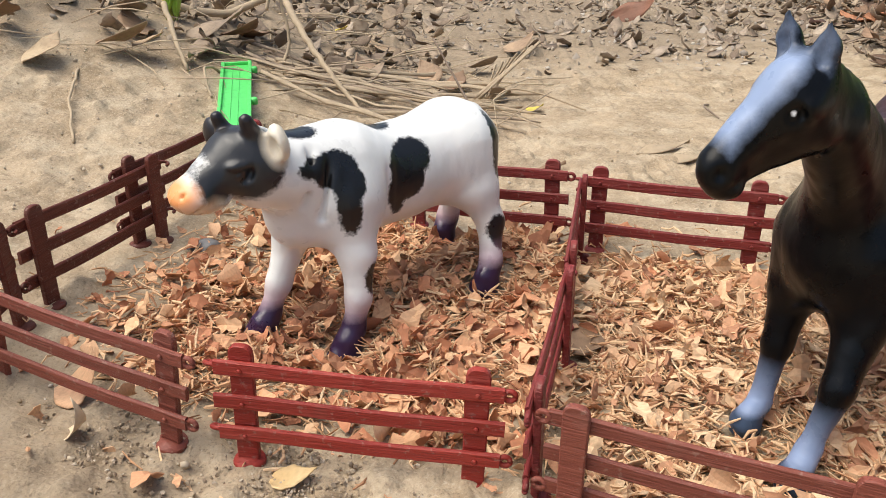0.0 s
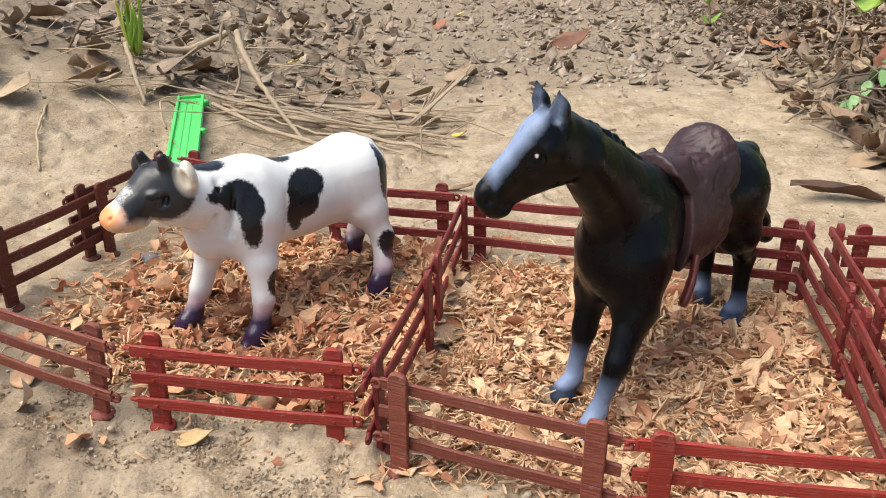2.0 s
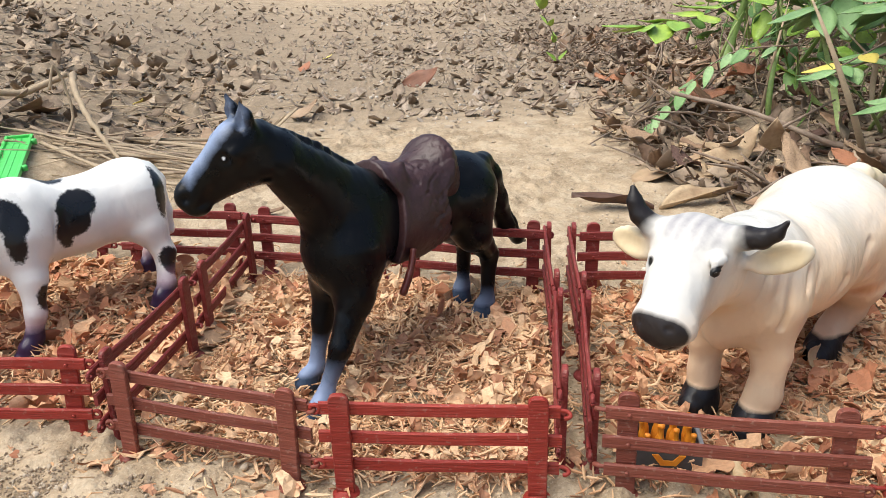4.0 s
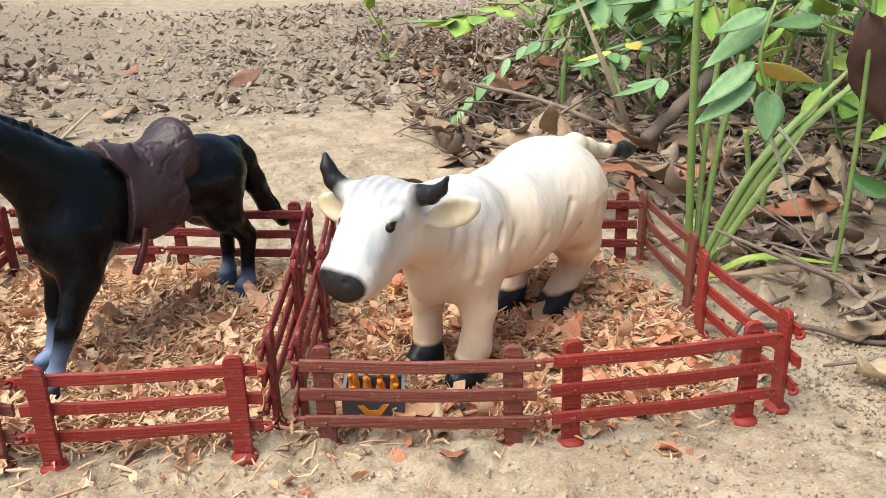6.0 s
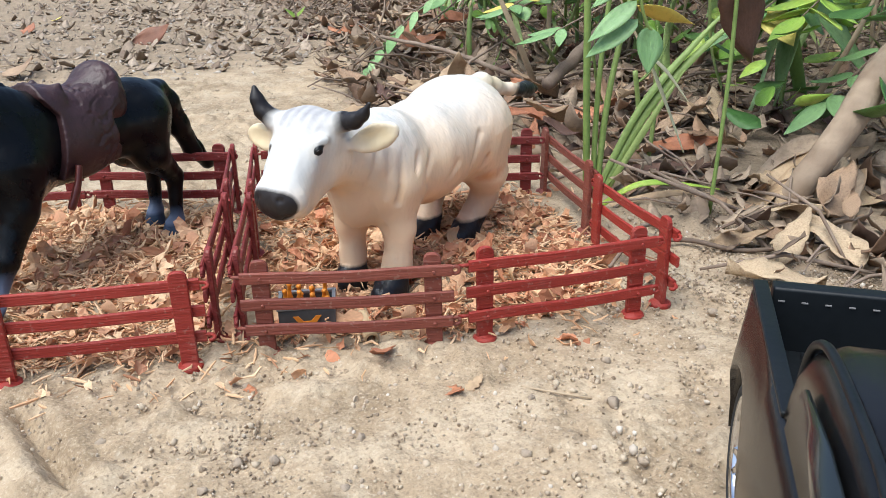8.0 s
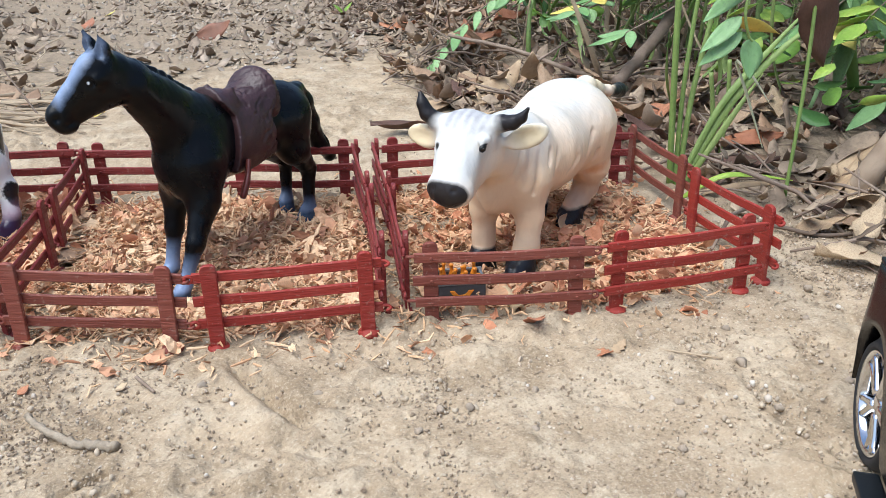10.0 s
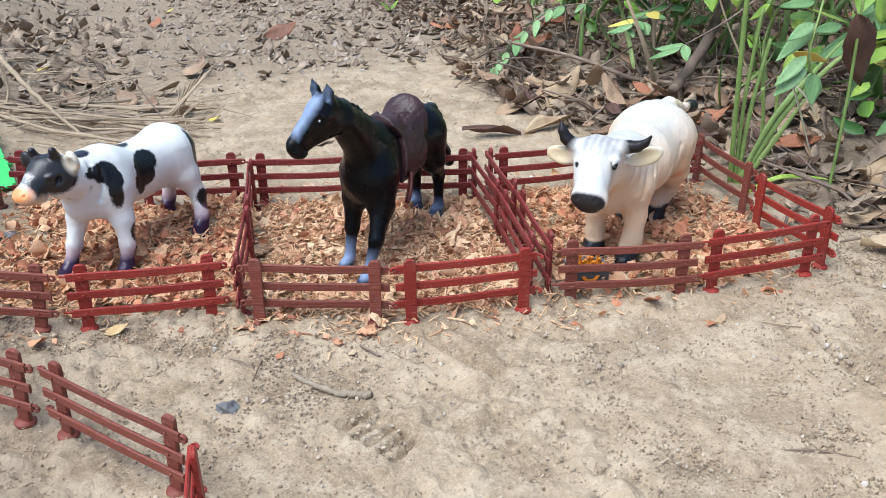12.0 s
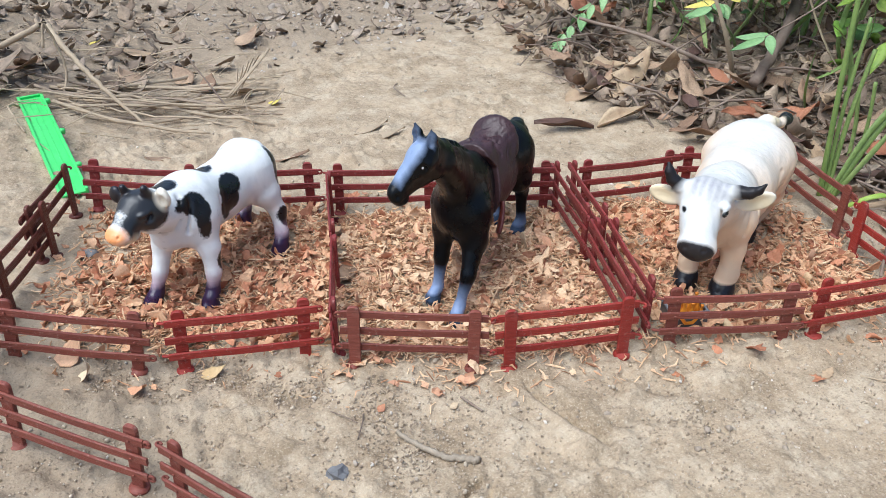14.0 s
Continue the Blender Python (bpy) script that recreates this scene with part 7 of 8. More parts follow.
def build_leaf_heap():
    rnd = random.Random(17)
    n = 0
    while n < 298:
        x, y = rnd.uniform(0.47, 1.25), rnd.uniform(0.05, 1.25)
        edge = 0.535 + 0.02 * math.sin(y * 21) - 0.10 * ease(y, 0.42, 0.62) + 0.12 * ease(y, 0.75, 1.1)
        if x < edge + 0.03 * rnd.random() or (0.36 < y < 0.42 and x < 0.55):
            continue
        if y < 0.30 and x < 0.56 + 0.03 * rnd.random():
            continue
        if rnd.random() > 1.25 - 0.9 * (x - 0.5):
            continue
        mat = rnd.choices((DRY, TAN, RUST, DARK), (5, 3.4, 1.3, 2.4) if y > 0.3 else (3, 7, 0.3, 0.4))[0]
        size = rnd.uniform(0.024, 0.066) * (0.85 if y < 0.3 else 1.0)
        drop_leaf(x, y, size, mat, rnd.randrange(9), 0.003 + rnd.random() ** 2 * 0.018, rnd.gauss(0, 14), rnd.gauss(-3, 9), rnd.uniform(0, 360))
        n += 1
    for x, y, s, mat, k, up, rx, ry, rz in ((0.632, 0.160, 0.060, TAN, 7, 0.010, 6, -6, 60), (0.655, 0.900, 0.070, RUST, 3, 0.035, 15, -8, 20), (0.585, 0.845, 0.070, RUST, 4, 0.030, 10, -6, 15), (0.600, 0.880, 0.060, RUST, 0, 0.02, -20, -12, 70),
                                           (0.570, 0.120, 0.060, TAN, 2, 0.008, 8, -6, 30), (0.610, 0.090, 0.066, TAN, 3, 0.012, -6, -8, 80), (0.560, 0.165, 0.040, TAN, 1, 0.005, 4, -3, -20), (0.640, 0.150, 0.065, DRY, 0, 0.018, 14, -10, 40), (0.575, 0.085, 0.055, TAN, 4, 0.008, 5, -5, 140), (0.535, 0.345, 0.050, DARK, 5, 0.008, 12, -8, 60),
                                           (0.545, 0.395, 0.045, RUST, 2, 0.008, 10, -8, 60), (0.60, 0.42, 0.07, DRY, 1, 0.02, 0, -10, 200), (0.53, 0.43, 0.06, DRY, 3, 0.012, 20, -5, 150), (0.50, 0.47, 0.05, DRY, 4, 0.01, -20, -5, 30), (0.56, 0.50, 0.07, DRY, 2, 0.015, 10, -20, 100)):
        drop_leaf(x, y, s, mat, k, up, rx, ry, rz)
    bits = [crumple(sheet_leaf(1.0, 0.3 + 0.08 * i, 0.2, 0.2 + 0.2 * i, wave=0.3, thick=0.02, nu=5, nv=2, seed=500 + i, lobes=0.15), 90 + i, 0.08) for i in range(6)]
    sticks = [tube([(0, 0, 0), (0.5, 0.05 * i - 0.1, 0.06), (1, 0, 0)], [0.012, 0.016, 0.010], 5) for i in range(5)]
    a, b, c = [], [], []
    for i in range(8200):
        x, y = 0.46 + rnd.random() ** 1.4 * 1.2, rnd.uniform(0.03, 1.9)
        if x < 0.545 - 0.10 * ease(y, 0.40, 0.60) + 0.10 * ease(y, 0.75, 1.1) + rnd.uniform(-0.02, 0.04):
            continue
        p = on_ground(x, y, 0.001 + rnd.random() ** 2 * 0.016)
        e = (rnd.gauss(0, 0.36), rnd.gauss(0, 0.32), rnd.uniform(0, 6.28))
        if rnd.random() < 0.55:
            a.append((rnd.randrange(6), p, e, rnd.uniform(0.010, 0.034)))
        elif rnd.random() < 0.5:
            c.append((rnd.randrange(6), p, e, rnd.uniform(0.010, 0.036)))
        else:
            b.append((rnd.randrange(5), p, (rnd.gauss(0, 0.3), rnd.gauss(0, 0.3), e[2]), rnd.uniform(0.02, 0.11)))
    tagged(part("leaf_litter", scatter(bits, a), GREY), "grey-brown crumbled leaf litter under the shrub", "leaf litter", kind="stuff")
    tagged(part("brown_litter", scatter(bits, c), leaf_material("crumbled_brown_leaf", (0.10, 0.058, 0.036), (0.38, 0.24, 0.145), (0.08, 0.046, 0.03), 0.75, "island")), "dark brown crumbled leaf litter under the shrub", "leaf litter", kind="stuff")
    tagged(part("fallen_sticks", scatter(sticks, b), TWIG), "thin dry sticks strewn through the leaf litter", "sticks", kind="stuff")


build_leaf_heap()
flake_at(0.622, 0.334, 0.068, RUST, "broad orange-brown dry leaf lying in the leaf heap", -11, seed=41, curl=0.10, width=0.34, lift=0.010, roll=22)
flake_at(0.590, 0.308, 0.066, DARK, "broad dark brown dead leaf lying in the leaf heap", -24, seed=42, curl=0.12, width=0.40, lift=0.006, roll=20)


def build_dead_fan():
    fan = empty("dead_leaf_fan", Matrix(), "fan of long grey-tan dead leaves lying on the litter", "dead frond")
    for i, (x, y, w) in enumerate(((0.645, 0.248, 0.020), (0.628, 0.222, 0.022), (0.600, 0.205, 0.018), (0.616, 0.186, 0.024), (0.655, 0.175, 0.022), (0.690, 0.180, 0.020), (0.640, 0.142, 0.022))):
        p, q = Vector(on_ground(0.728 + 0.004 * (i % 3), 0.250 - 0.006 * i, 0.030 - 0.002 * i)), Vector(on_ground(x, y, 0.006 + 0.003 * (i % 2)))
        m, L = aim(p, q, (i * 23) % 40 - 15)
        ob = part("leaf", crumple(sheet_leaf(L, w, fold=0.3, curl=-0.35, twist=0.25 * (-1) ** i, wave=0.10, thick=0.0006, nu=14, nv=4, tip=0.8, seed=870 + i), i, 0.004), TAN if i % 3 else GREY, fan)
        ob.matrix_basis = m


def oval_leaf(length, width, seed, fold=0.18, curl=0.25, tip=0.85):
    return sheet_leaf(length, width, fold=fold, curl=curl, wave=0.05, thick=0.0004, nu=10, nv=4, tip=tip, seed=seed)


def aim(p, q, roll=0.0):
    """A pose at p whose +x points to q, its flat side up."""
    p, q = Vector(p), Vector(q)
    x = (q - p).normalized()
    y = Vector((0, 0, 1)).cross(x)
    y = y.normalized() if y.length > 1e-4 else Vector((0, 1, 0))
    return Matrix.Translation(p) @ Matrix((x, y, x.cross(y))).transposed().to_4x4() @ pose(0, 0, 0, roll, 0, 0), (q - p).length


def hung_leaf(parent, p, q, ratio, material, seed, roll=0.0, name="leaf", curl=0.25, tip=0.85, label=""):
    m, L = aim(p, q, roll)
    ob = part(name, oval_leaf(L, L * ratio, seed, curl=curl, tip=tip), material, parent, label)
    ob.matrix_basis = m
    return ob


def blade(parent, pts, width, material, name="blade", n=8, roll=0.0):
    """A long strap of leaf along a curve."""
    path = curve_points(pts, n)
    v, f = [], []
    for i, p in enumerate(path):
        u = i / (len(path) - 1)
        t = (path[min(i + 1, len(path) - 1)] - path[max(i - 1, 0)]).normalized()
        side = t.cross(Vector((0.3 * math.sin(roll), -1, 0.4 + math.cos(roll)))).normalized()
        up = side.cross(t)
        w = width * 0.5 * (0.75 + 0.5 * u - 1.2 * max(0, u - 0.45) ** 1.2 / 0.55 ** 1.2) if u < 1 else 0.0003
        w = max(w, 0.0004)
        for s, h in ((-1, 0.25), (0, -0.05), (1, 0.25)):
            v.append(p + side * w * s + up * h * w)
        for s, h in ((-1, 0.25), (0, -0.05), (1, 0.25)):
            v.append(p + side * w * s * 0.98 + up * (h * w - 0.0006))
    for i in range(len(path) - 1):
        a, b = i * 6, i * 6 + 6
        for j in (0, 1):
            f.append((a + j, a + j + 1, b + j + 1, b + j))
            f.append((a + 3 + j, b + 3 + j, b + 4 + j, a + 4 + j))
        f.append((a, b, b + 3, a + 3))
        f.append((a + 2, a + 5, b + 5, b + 2))
    return part(name, Geo().add([p[:] for p in v], f), material, parent)


def build_strap_plant():
    plant = empty("strap_leaf_plant", Matrix(), "green clump of fleshy stems and strap leaves by the fence corner", "plant")
    base = Vector(on_ground(0.540, 0.290, -0.004))
    for q, r0, r1 in (((0.541, 0.312, 0.34), 0.0036, 0.0031), ((0.575, 0.303, 0.145), 0.0036, 0.0026), ((0.562, 0.306, 0.175), 0.0030, 0.0022)):
        p0 = base + Vector(((q[0] - 0.54) * 0.25, 0.0, 0))
        mid = p0.lerp(Vector(q), 0.5) + Vector((-0.004, 0, 0.004))
        path = curve_points([p0, mid, q], 7)
        part("stem", tube(path, [r0 + (r1 - r0) * i / (len(path) - 1) for i in range(len(path))], 10, 0.75), STEM, plant)
    for pts, w in (([base + Vector((0.006, -0.006, 0)), (0.590, 0.288, 0.066), (0.635, 0.284, 0.112), (0.68, 0.28, 0.142)], 0.0070), ([base + Vector((0.003, -0.004, 0)), (0.583, 0.290, 0.066), (0.628, 0.288, 0.114), (0.665, 0.29, 0.145)], 0.0060), ([base + Vector((0.010, -0.004, 0)), (0.580, 0.275, 0.056), (0.604, 0.268, 0.098)], 0.0055)):
        blade(plant, pts, w, STEM)
    blade(plant, [base + Vector((-0.008, -0.028, 0.004)), (0.552, 0.243, 0.0230), (0.582, 0.236, 0.0225), (0.618, 0.231, 0.0150)], 0.0052, LIME)
    blade(plant, [base + Vector((0.0, -0.026, 0.004)), (0.575, 0.240, 0.014), (0.62, 0.236, 0.010)], 0.006, TAN)
    blade(plant, [(0.551, 0.242, 0.116), (0.566, 0.241, 0.088), (0.589, 0.240, 0.044)], 0.0045, PALE)
    blade(plant, [(0.551, 0.241, 0.117), (0.567, 0.240, 0.104), (0.587, 0.239, 0.082)], 0.0045, PALE)
    second = empty("reed_plant", Matrix(), "thin green reed stems in the leaf heap", "plant")
    for p, q, r in (((0.606, 0.225, 0.0), (0.622, 0.246, 0.19), 0.0019), ((0.612, 0.330, 0.01), (0.607, 0.335, 0.085), 0.0026), ((0.622, 0.327, 0.01), (0.626, 0.335, 0.095), 0.0024)):
        part("stem", tube(curve_points([on_ground(p[0], p[1], -0.003), Vector(p).lerp(Vector(q), 0.5) + Vector((0.003, 0, 0)), q], 6), [r] * 13, 8, 0.8), STEM, second)
    # broad drooping leaves at the back of the clump
    drooping = empty("broad_leaf_plant", Matrix(), "plant with broad drooping deep green leaves over the litter", "plant")
    part("stem", tube(curve_points([on_ground(0.80, 0.37, -0.004), (0.80, 0.37, 0.10), (0.775, 0.35, 0.19)], 6), 0.0022, 7), STEM, drooping)
    for p, q, ratio, roll in (((0.775, 0.352, 0.160), (0.752, 0.335, 0.035), 0.26, 60), ((0.785, 0.355, 0.165), (0.772, 0.328, 0.040), 0.30, 80), ((0.790, 0.355, 0.150), (0.835, 0.32, 0.060), 0.28, 40), ((0.78, 0.35, 0.20), (0.73, 0.34, 0.205), 0.36, -20), ((0.78, 0.35, 0.18), (0.84, 0.31, 0.15), 0.40, -20)):
        hung_leaf(drooping, p, q, ratio, GREEN, int(q[0] * 999), roll)


build_strap_plant()
build_dead_fan()


def build_sprig():
    sprig = empty("leaflet_branch", Matrix(), "hanging branch with soft green oval leaflets over the leaf heap", "branch")
    part("stem", tube(curve_points([(0.62, 0.28, 0.30), (0.555, 0.225, 0.235), (0.512, 0.190, 0.190), (0.4995, 0.181, 0.165), (0.504, 0.180, 0.148), (0.508, 0.180, 0.144)], 6), [0.0016] * 10 + [0.0010] * 21, 7), STEM, sprig)
    for p, q, ratio, mat in (((0.496, 0.180, 0.161), (0.464, 0.178, 0.137), 0.28, GREEN), ((0.498, 0.180, 0.151), (0.462, 0.176, 0.129), 0.28, GREEN), ((0.507, 0.180, 0.146), (0.500, 0.172, 0.120), 0.62, GREEN),
                             ((0.512, 0.192, 0.184), (0.473, 0.190, 0.153), 0.27, GREEN), ((0.550, 0.20, 0.178), (0.512, 0.198, 0.172), 0.28, GREEN), ((0.505, 0.188, 0.185), (0.470, 0.180, 0.172), 0.28, GREEN),
                             ((0.515, 0.20, 0.20), (0.475, 0.20, 0.195), 0.28, GREEN), ((0.525, 0.205, 0.205), (0.565, 0.19, 0.195), 0.28, GREEN), ((0.53, 0.21, 0.215), (0.50, 0.20, 0.22), 0.28, GREEN), ((0.545, 0.22, 0.23), (0.59, 0.21, 0.22), 0.28, GREEN), ((0.55, 0.225, 0.24), (0.515, 0.22, 0.245), 0.28, GREEN),
                             ((0.530, 0.228, 0.152), (0.576, 0.226, 0.132), 0.26, YELLOW), ((0.528, 0.232, 0.152), (0.556, 0.230, 0.157), 0.4, LIME)):
        hung_leaf(sprig, p, q, ratio, mat, int(p[0] * 999), roll=-35, name="leaflet")
    hung = flake_at(0.613, 0.240, 0.082, DARK, "large dark brown dead leaf hanging from the shrub", 0, "hanging_leaf", 31, 0.35, 0.40, 0.05, lift=0.172, fold=0.2)
    hung.matrix_basis, _ = aim((0.613, 0.240, 0.176), (0.646, 0.238, 0.092), -70)
    twig([(0.612, 0.242, 0.176), (0.605, 0.26, 0.22), (0.62, 0.30, 0.30)], (0.0014, 0.0018), "thin stem that carries the dead leaf")


build_sprig()


def leafy_branch(name, label, pts, pairs, size, material, ratio=0.42, seed=0, drop=-0.25, r=0.0016, wood=TWIG):
    """A branch with pairs of leaves along it."""
    rnd = random.Random(seed)
    b = empty(name, Matrix(), label, "branch")
    path = curve_points(pts, 8)
    part("stem", tube(path, [r * (1.2 - 0.8 * i / (len(path) - 1)) for i in range(len(path))], 7), wood, b)
    for i in range(pairs):
        k = int(len(path) * (0.15 + 0.83 * i / max(1, pairs - 1)))
        k = min(k, len(path) - 2)
        p, t = path[k], (path[k + 1] - path[k]).normalized()
        side = t.cross(Vector((0, 0, 1))).normalized()
        for s in (-1, 1):
            L = size * rnd.uniform(0.75, 1.2)
            d = (side * s + t * 0.55 + Vector((0, 0, drop + rnd.uniform(-0.2, 0.2)))).normalized()
            hung_leaf(b, p, p + d * L, ratio * rnd.uniform(0.85, 1.15), material if rnd.random() < 0.965 else YELLOW, seed * 50 + i * 2 + s, rnd.gauss(0, 18), curl=rnd.uniform(0.1, 0.5))
    tip = path[-1]
    hung_leaf(b, tip, tip + (path[-1] - path[-2]).normalized() * size, ratio, material, seed, curl=0.3)
    return b


leafy_branch("light_green_branch", "branch with light green leaves above the gravel edge", [(0.86, 1.05, 0.22), (0.72, 0.92, 0.17), (0.60, 0.86, 0.135), (0.52, 0.85, 0.125)], 9, 0.056, LIME, 0.5, 2)
leafy_branch("drying_branch", "drooping branch with drying yellow-green leaflets", [(0.66, 0.74, 0.11), (0.60, 0.78, 0.098), (0.55, 0.79, 0.055), (0.515, 0.80, 0.012)], 9, 0.034, GREEN, 0.36, 3, -0.5, 0.0011)
leafy_branch("green_branch", "green leafy twig reaching over the leaf heap", [(0.80, 0.52, 0.17), (0.70, 0.50, 0.125), (0.625, 0.50, 0.094)], 2, 0.048, GREEN, 0.34, 4)
leafy_branch("green_branch", "green leafy twig behind the white bull", [(0.84, 0.68, 0.22), (0.73, 0.63, 0.15), (0.62, 0.60, 0.105)], 5, 0.040, GREEN, 0.5, 5)
leafy_branch("green_branch", "deep green leafy twig at the back of the shrub", [(0.92, 0.62, 0.30), (0.80, 0.58, 0.22), (0.66, 0.56, 0.17)], 7, 0.055, GREEN, 0.42, 6)
leafy_branch("light_green_branch", "light green leafy twig hanging in the shrub", [(0.95, 0.40, 0.30), (0.86, 0.33, 0.20), (0.74, 0.30, 0.125)], 7, 0.045, LIME, 0.42, 7)
leafy_branch("green_branch", "green leafy twig at the edge of the shrub", [(0.92, 0.30, 0.22), (0.83, 0.27, 0.13), (0.75, 0.27, 0.06)], 6, 0.045, GREEN, 0.45, 8)
leafy_branch("light_green_branch", "light green leafy twig in the upper shrub", [(0.95, 0.8, 0.33), (0.82, 0.72, 0.25), (0.68, 0.70, 0.19)], 8, 0.050, LIME, 0.45, 9)
leafy_branch("green_branch", "green leafy twig high in the shrub", [(0.85, 0.45, 0.30), (0.74, 0.42, 0.23), (0.64, 0.40, 0.19)], 7, 0.050, GREEN, 0.40, 10)
leafy_branch("light_green_branch", "small fresh green sprout on the path", [on_ground(0.545, 1.37, 0), on_ground(0.54, 1.38, 0.05), on_ground(0.51, 1.37, 0.11)], 4, 0.030, LIME, 0.45, 11, 0.2)
leafy_branch("green_branch", "green twig with large drooping leaves at the shrub's edge", [(0.80, 0.76, 0.24), (0.71, 0.71, 0.18), (0.655, 0.70, 0.155)], 4, 0.062, GREEN, 0.46, 21, -0.9)
leafy_branch("green_branch", "green twig with broad hanging leaves in the shrub", [(0.86, 0.70, 0.23), (0.77, 0.66, 0.18), (0.705, 0.65, 0.160)], 4, 0.066, GREEN, 0.48, 22, -0.9)
leafy_branch("light_green_branch", "light green leafy twig over the dark litter", [(0.88, 0.62, 0.21), (0.80, 0.60, 0.165), (0.735, 0.60, 0.150)], 4, 0.056, LIME, 0.46, 23, -0.6)
leafy_branch("green_branch", "green leafy twig beside the hanging dead leaf", [(0.88, 0.40, 0.20), (0.80, 0.36, 0.155), (0.74, 0.345, 0.125)], 4, 0.056, GREEN, 0.46, 24, -0.7)
leafy_branch("green_branch", "small green twig over the rusty leaves", [(0.72, 0.64, 0.12), (0.66, 0.61, 0.11), (0.612, 0.60, 0.100)], 4, 0.034, GREEN, 0.5, 25, -0.3)
twig([(0.61, 0.486, 0.045), (0.70, 0.55, 0.075), (0.875, 0.70, 0.14), (1.05, 0.84, 0.22)], (0.0065, 0.0085), "grey-brown branch leaning through the shrub", TWIG, "dead_branch", 9, 0.001, "branch")
twig([G(0.66, 0.205, 0.004), (0.705, 0.207, 0.060), (0.78, 0.24, 0.10), (0.92, 0.30, 0.13)], (0.010, 0.014), "thick pale tan bent branch lying on the leaf heap", BARK, "dead_branch", 10, 0.001, "branch")
twig([(0.52, 0.75, 0.061), (0.58, 0.67, 0.050), (0.64, 0.59, 0.03), (0.70, 0.52, 0.035)], (0.0022, 0.0036), "thin brown stem lying across the leaf heap", TWIG, "dead_branch", 8, 0.0008, "branch")


def build_undergrowth():
    """The dense shrub behind: thin stems and a mass of leaves."""
    rnd = random.Random(33)
    leaves = [sheet_leaf(1.0, 0.35 + 0.06 * i, 0.18, 0.2 + 0.15 * i, wave=0.05, thick=0.004, nu=6, nv=2, tip=0.85, seed=900 + i) for i in range(5)]
    stems = [tube(curve_points([(0, 0, 0), (0.04 * i - 0.1, 0.05, 0.5), (0.1 - 0.05 * i, 0, 1)], 4), [0.006] * 5 + [0.004] * 4, 5) for i in range(5)]
    straps = [sheet_leaf(1.0, 0.020 + 0.009 * i, fold=0.5, curl=0.3 + 0.40 * i, wave=0.02, thick=0.004, nu=9, nv=2, tip=0.6, seed=960 + i) for i in range(5)]
    thin = [sheet_leaf(1.0, 0.012 + 0.004 * i, fold=0.5, curl=0.3 + 0.35 * i, wave=0.02, thick=0.004, nu=9, nv=2, tip=0.6, seed=980 + i) for i in range(5)]
    a, b, c = [], [], []
    while len(a) < 4600:
        x, y = rnd.uniform(0.66, 2.4) ** 1.0, rnd.uniform(0.18, 2.3)
        rim = 0.70 + 0.35 * max(0.0, y - 0.9) - 0.05 * math.sin(y * 9)
        if x < rim or rnd.random() < 0.3 * (x > 1.6):
            continue
        if math.hypot((x - 0.75) / 1.35, (y - 1.05) / (1.15 if y > 1.05 else 0.88)) > 0.95 + 0.25 * blotch(x, y, 1.3, 7):
            continue
        z = rnd.uniform(0.03, 0.62) * min(1.0, 0.30 + (x - rim) * 2.2)
        if rnd.random() < 0.5 and z < 0.10:
            continue
        a.append((rnd.randrange(5), on_ground(x, y, z), (rnd.gauss(0, 0.6), rnd.gauss(0.35, 0.5), rnd.uniform(0, 6.28)), rnd.uniform(0.020, 0.055)))
    for i in range(230):
        x, y = rnd.uniform(0.85, 2.2), rnd.uniform(0.55, 2.4)
        if x < 0.68 + 0.35 * max(0.0, y - 0.9):
            continue
        (b if rnd.random() < 0.5 else c).append((rnd.randrange(5), on_ground(x, y, -0.005), (rnd.gauss(0, 0.7), rnd.gauss(0, 0.7), rnd.uniform(0, 6.28)), rnd.uniform(0.10, 0.42)))
    fresh = [p for i, p in enumerate(a) if i % 2 == 0]
    deep = [p for i, p in enumerate(a) if i % 2]
    green, pale = [], []
    for i in range(270):
        x, y = 0.62 + rnd.random() ** 1.3 * 0.8, rnd.uniform(0.30, 1.3)
        if x < 0.68 + 0.30 * max(0.0, y - 0.8) - 0.04 * ease(y, 0.32, 0.4):
            continue
        (green if rnd.random() < 0.6 else pale).append((rnd.randrange(5), on_ground(x, y, -0.003), (rnd.gauss(0, 0.5), -rnd.uniform(0.35, 1.35), rnd.uniform(0, 6.28)), rnd.uniform(0.07, 0.24)))
    tagged(part("strap_grass", scatter(straps, green), leaf_material("green_strap_grass", (0.15, 0.25, 0.06), (0.36, 0.44, 0.16), (0.11, 0.18, 0.05), 0.5, "island", 0.15)), "thin green strap grass growing through the leaf litter", "grass", kind="stuff")
    tagged(part("dry_grass", scatter(thin, pale), STRAW), "dry straw-coloured grass standing in the leaf litter", "grass", kind="stuff")
    tagged(part("undergrowth", scatter(leaves, deep), DEEP), "dense green undergrowth leaves behind the leaf heap", "undergrowth", kind="stuff")
    tagged(part("fresh_foliage", scatter(leaves, fresh), leaf_material("sunny_green_foliage", (0.20, 0.35, 0.05), (0.42, 0.54, 0.10), (0.13, 0.25, 0.04), 0.5, "island", 0.35)), "light green foliage scattered through the shrub", "undergrowth", kind="stuff")
    tagged(part("dry_stems", scatter(stems, b), TWIG), "thin dry stems standing in the shrub", "stems", kind="stuff")
    tagged(part("green_stems", scatter(stems, c), STEM), "thin green stems standing in the shrub", "stems", kind="stuff")


build_undergrowth()


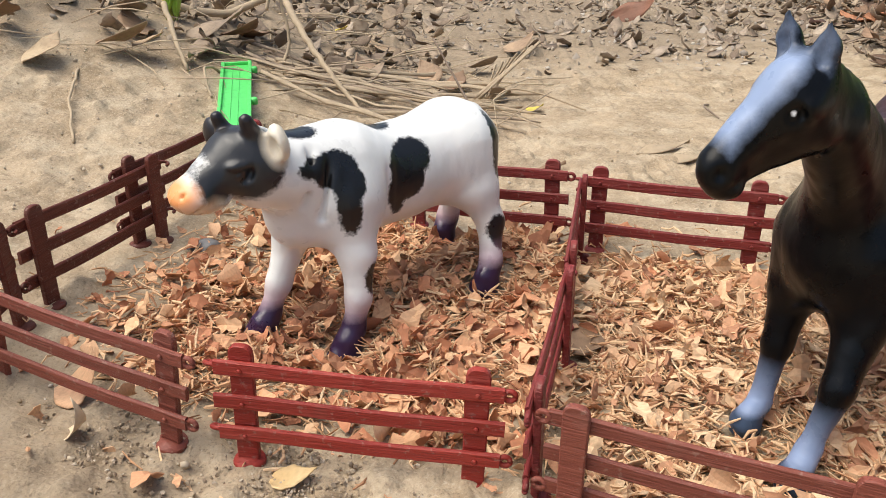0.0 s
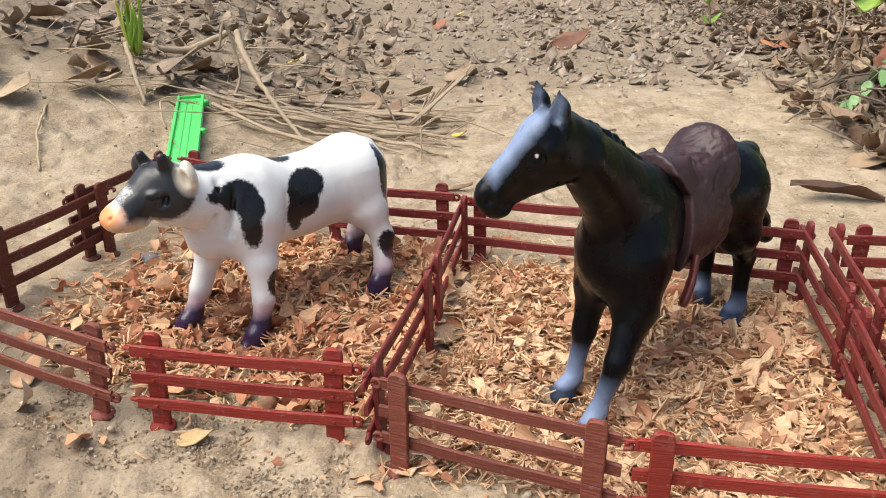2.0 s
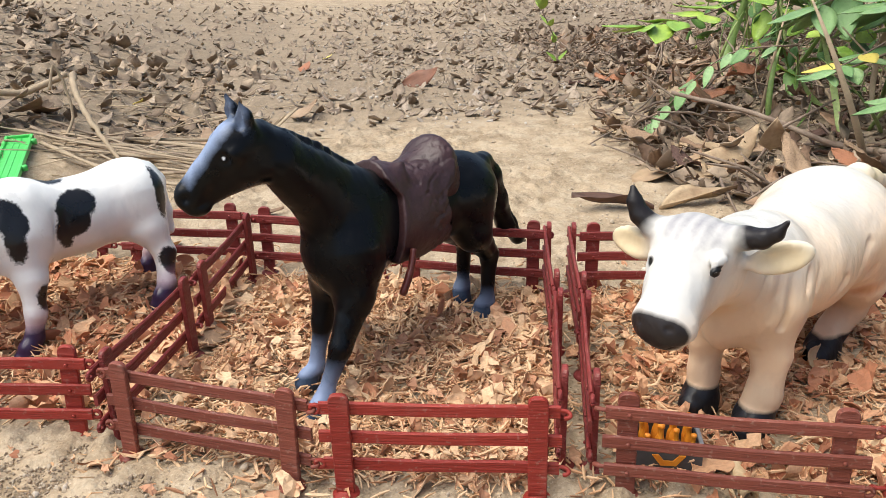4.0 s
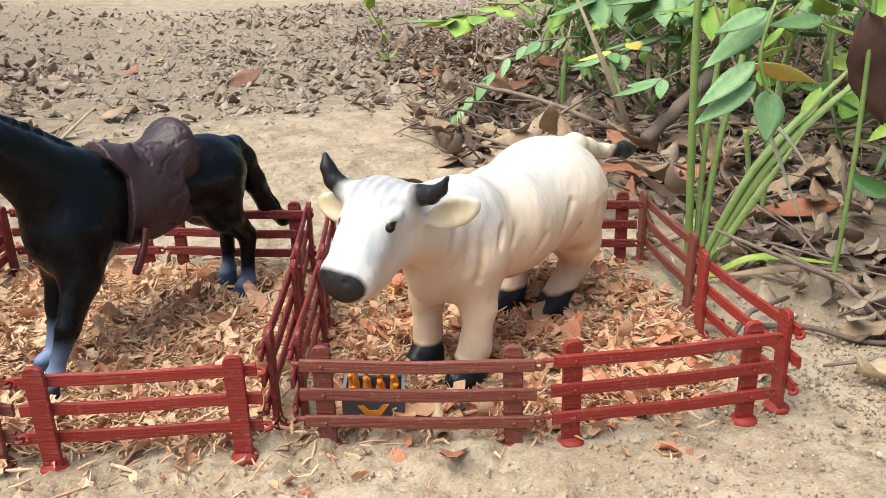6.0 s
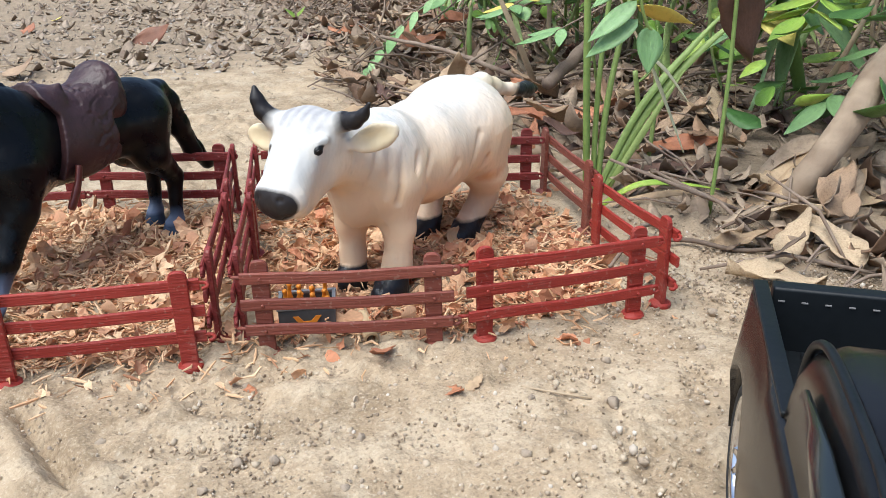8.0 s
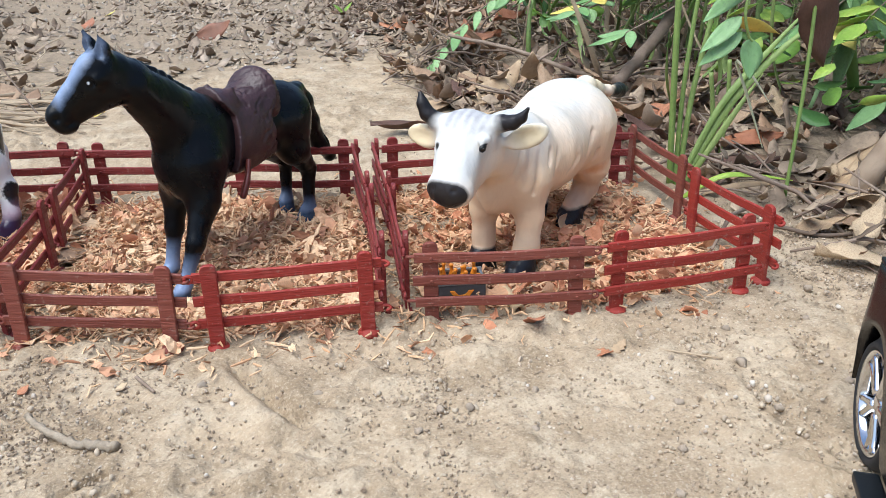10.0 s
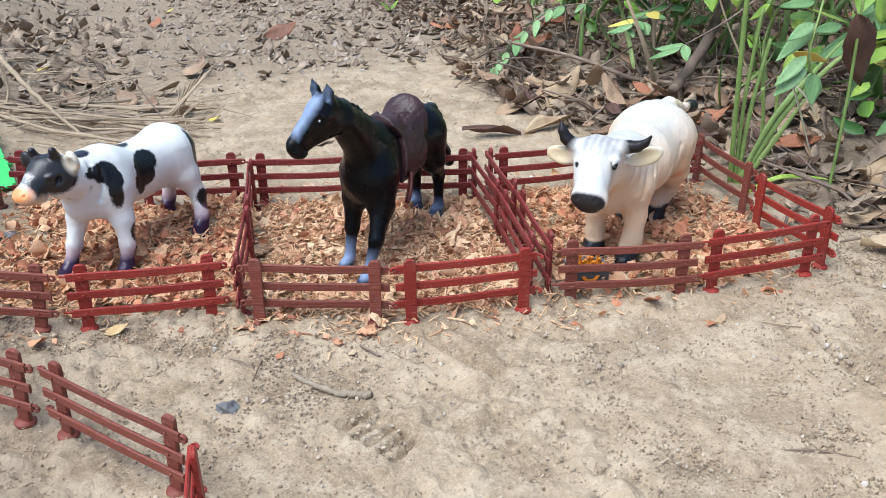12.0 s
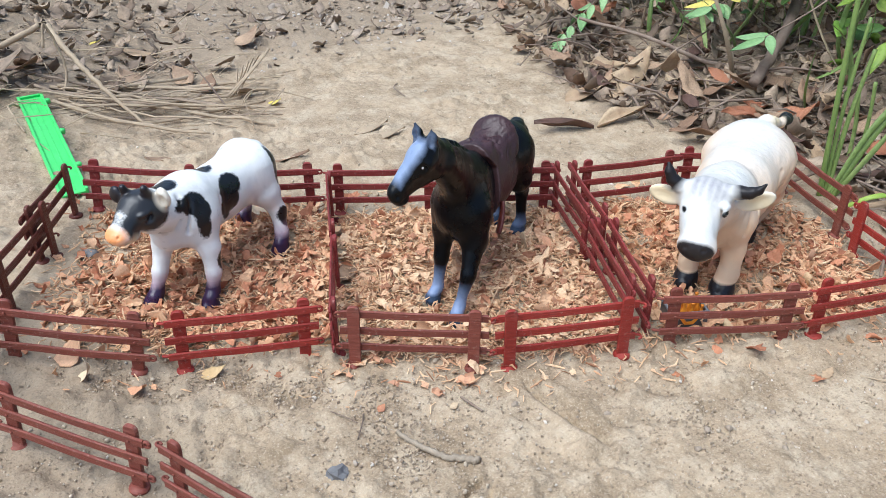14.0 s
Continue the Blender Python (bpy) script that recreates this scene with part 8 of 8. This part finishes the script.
def build_left_litter():
    """Dry leaves and straw on the slope to the left."""
    rnd = random.Random(61)
    bits = [crumple(sheet_leaf(1.0, 0.35 + 0.1 * i, 0.2, 0.2 + 0.2 * i, wave=0.3, thick=0.02, nu=6, nv=2, seed=700 + i, lobes=0.15), 40 + i, 0.08) for i in range(5)]
    straws = [tube([(0, 0, 0), (0.5, 0.06 * i - 0.12, 0.05), (1, 0, 0)], [0.006, 0.009, 0.005], 5, 0.5) for i in range(5)]
    a, b = [], []
    while len(a) < 1000:
        x, y = rnd.uniform(-0.75, 0.02), rnd.uniform(0.66, 1.5)
        if rnd.random() > ease(y - 0.35 * (x + 0.2), 0.68, 0.85) * (1.0 if x < -0.05 else 0.5):
            continue
        a.append((rnd.randrange(5), on_ground(x, y, 0.003), (rnd.gauss(0, 0.35), rnd.gauss(0, 0.35), rnd.uniform(0, 6.28)), rnd.uniform(0.010, 0.036)))
    for i in range(240):
        x, y = rnd.uniform(-0.6, 0.06), rnd.uniform(0.66, 1.1)
        b.append((rnd.randrange(5), on_ground(x, y, 0.003), (rnd.gauss(0, 0.15), rnd.gauss(0, 0.15), rnd.gauss(0.2, 1.1)), rnd.uniform(0.03, 0.12)))
    tagged(part("slope_litter", scatter(bits, a), GREY), "weathered grey-brown leaf pieces on the sandy slope", "leaf litter", kind="stuff")
    tagged(part("loose_straw", scatter(straws, b), STRAW), "loose straw stalks scattered on the sandy slope", "straw", kind="stuff")
    for i, (x, y, s, mat) in enumerate(((-0.30, 0.70, 0.05, DRY), (-0.335, 0.64, 0.045, TAN), (-0.27, 0.745, 0.055, DRY), (-0.155, 0.79, 0.045, GREY), (-0.36, 0.86, 0.06, DRY), (-0.22, 0.80, 0.05, DRY), (-0.09, 0.80, 0.04, GREY), (-0.01, 0.84, 0.045, DRY), (-0.04, 0.97, 0.06, TAN), (0.06, 0.79, 0.035, GREY), (-0.38, 0.70, 0.05, DRY), (-0.245, 0.775, 0.060, GREY), (-0.225, 0.735, 0.045, GREY), (-0.10, 0.775, 0.045, DRY), (-0.12, 0.80, 0.040, GREY), (-0.30, 0.80, 0.050, GREY), (-0.275, 0.715, 0.035, TAN), (0.0, 0.80, 0.040, DRY), (-0.07, 0.84, 0.05, DRY), (-0.33, 0.90, 0.06, GREY), (-0.19, 0.86, 0.055, DRY), (0.02, 0.90, 0.045, GREY), (0.07, 0.98, 0.05, DRY))):
        flake_at(x, y, s, mat, "dry curled leaf lying on the sandy slope", i * 67 % 360, seed=800 + i, width=0.6, curl=0.7, lift=0.006, roll=(i * 13) % 30 - 15)


build_left_litter()
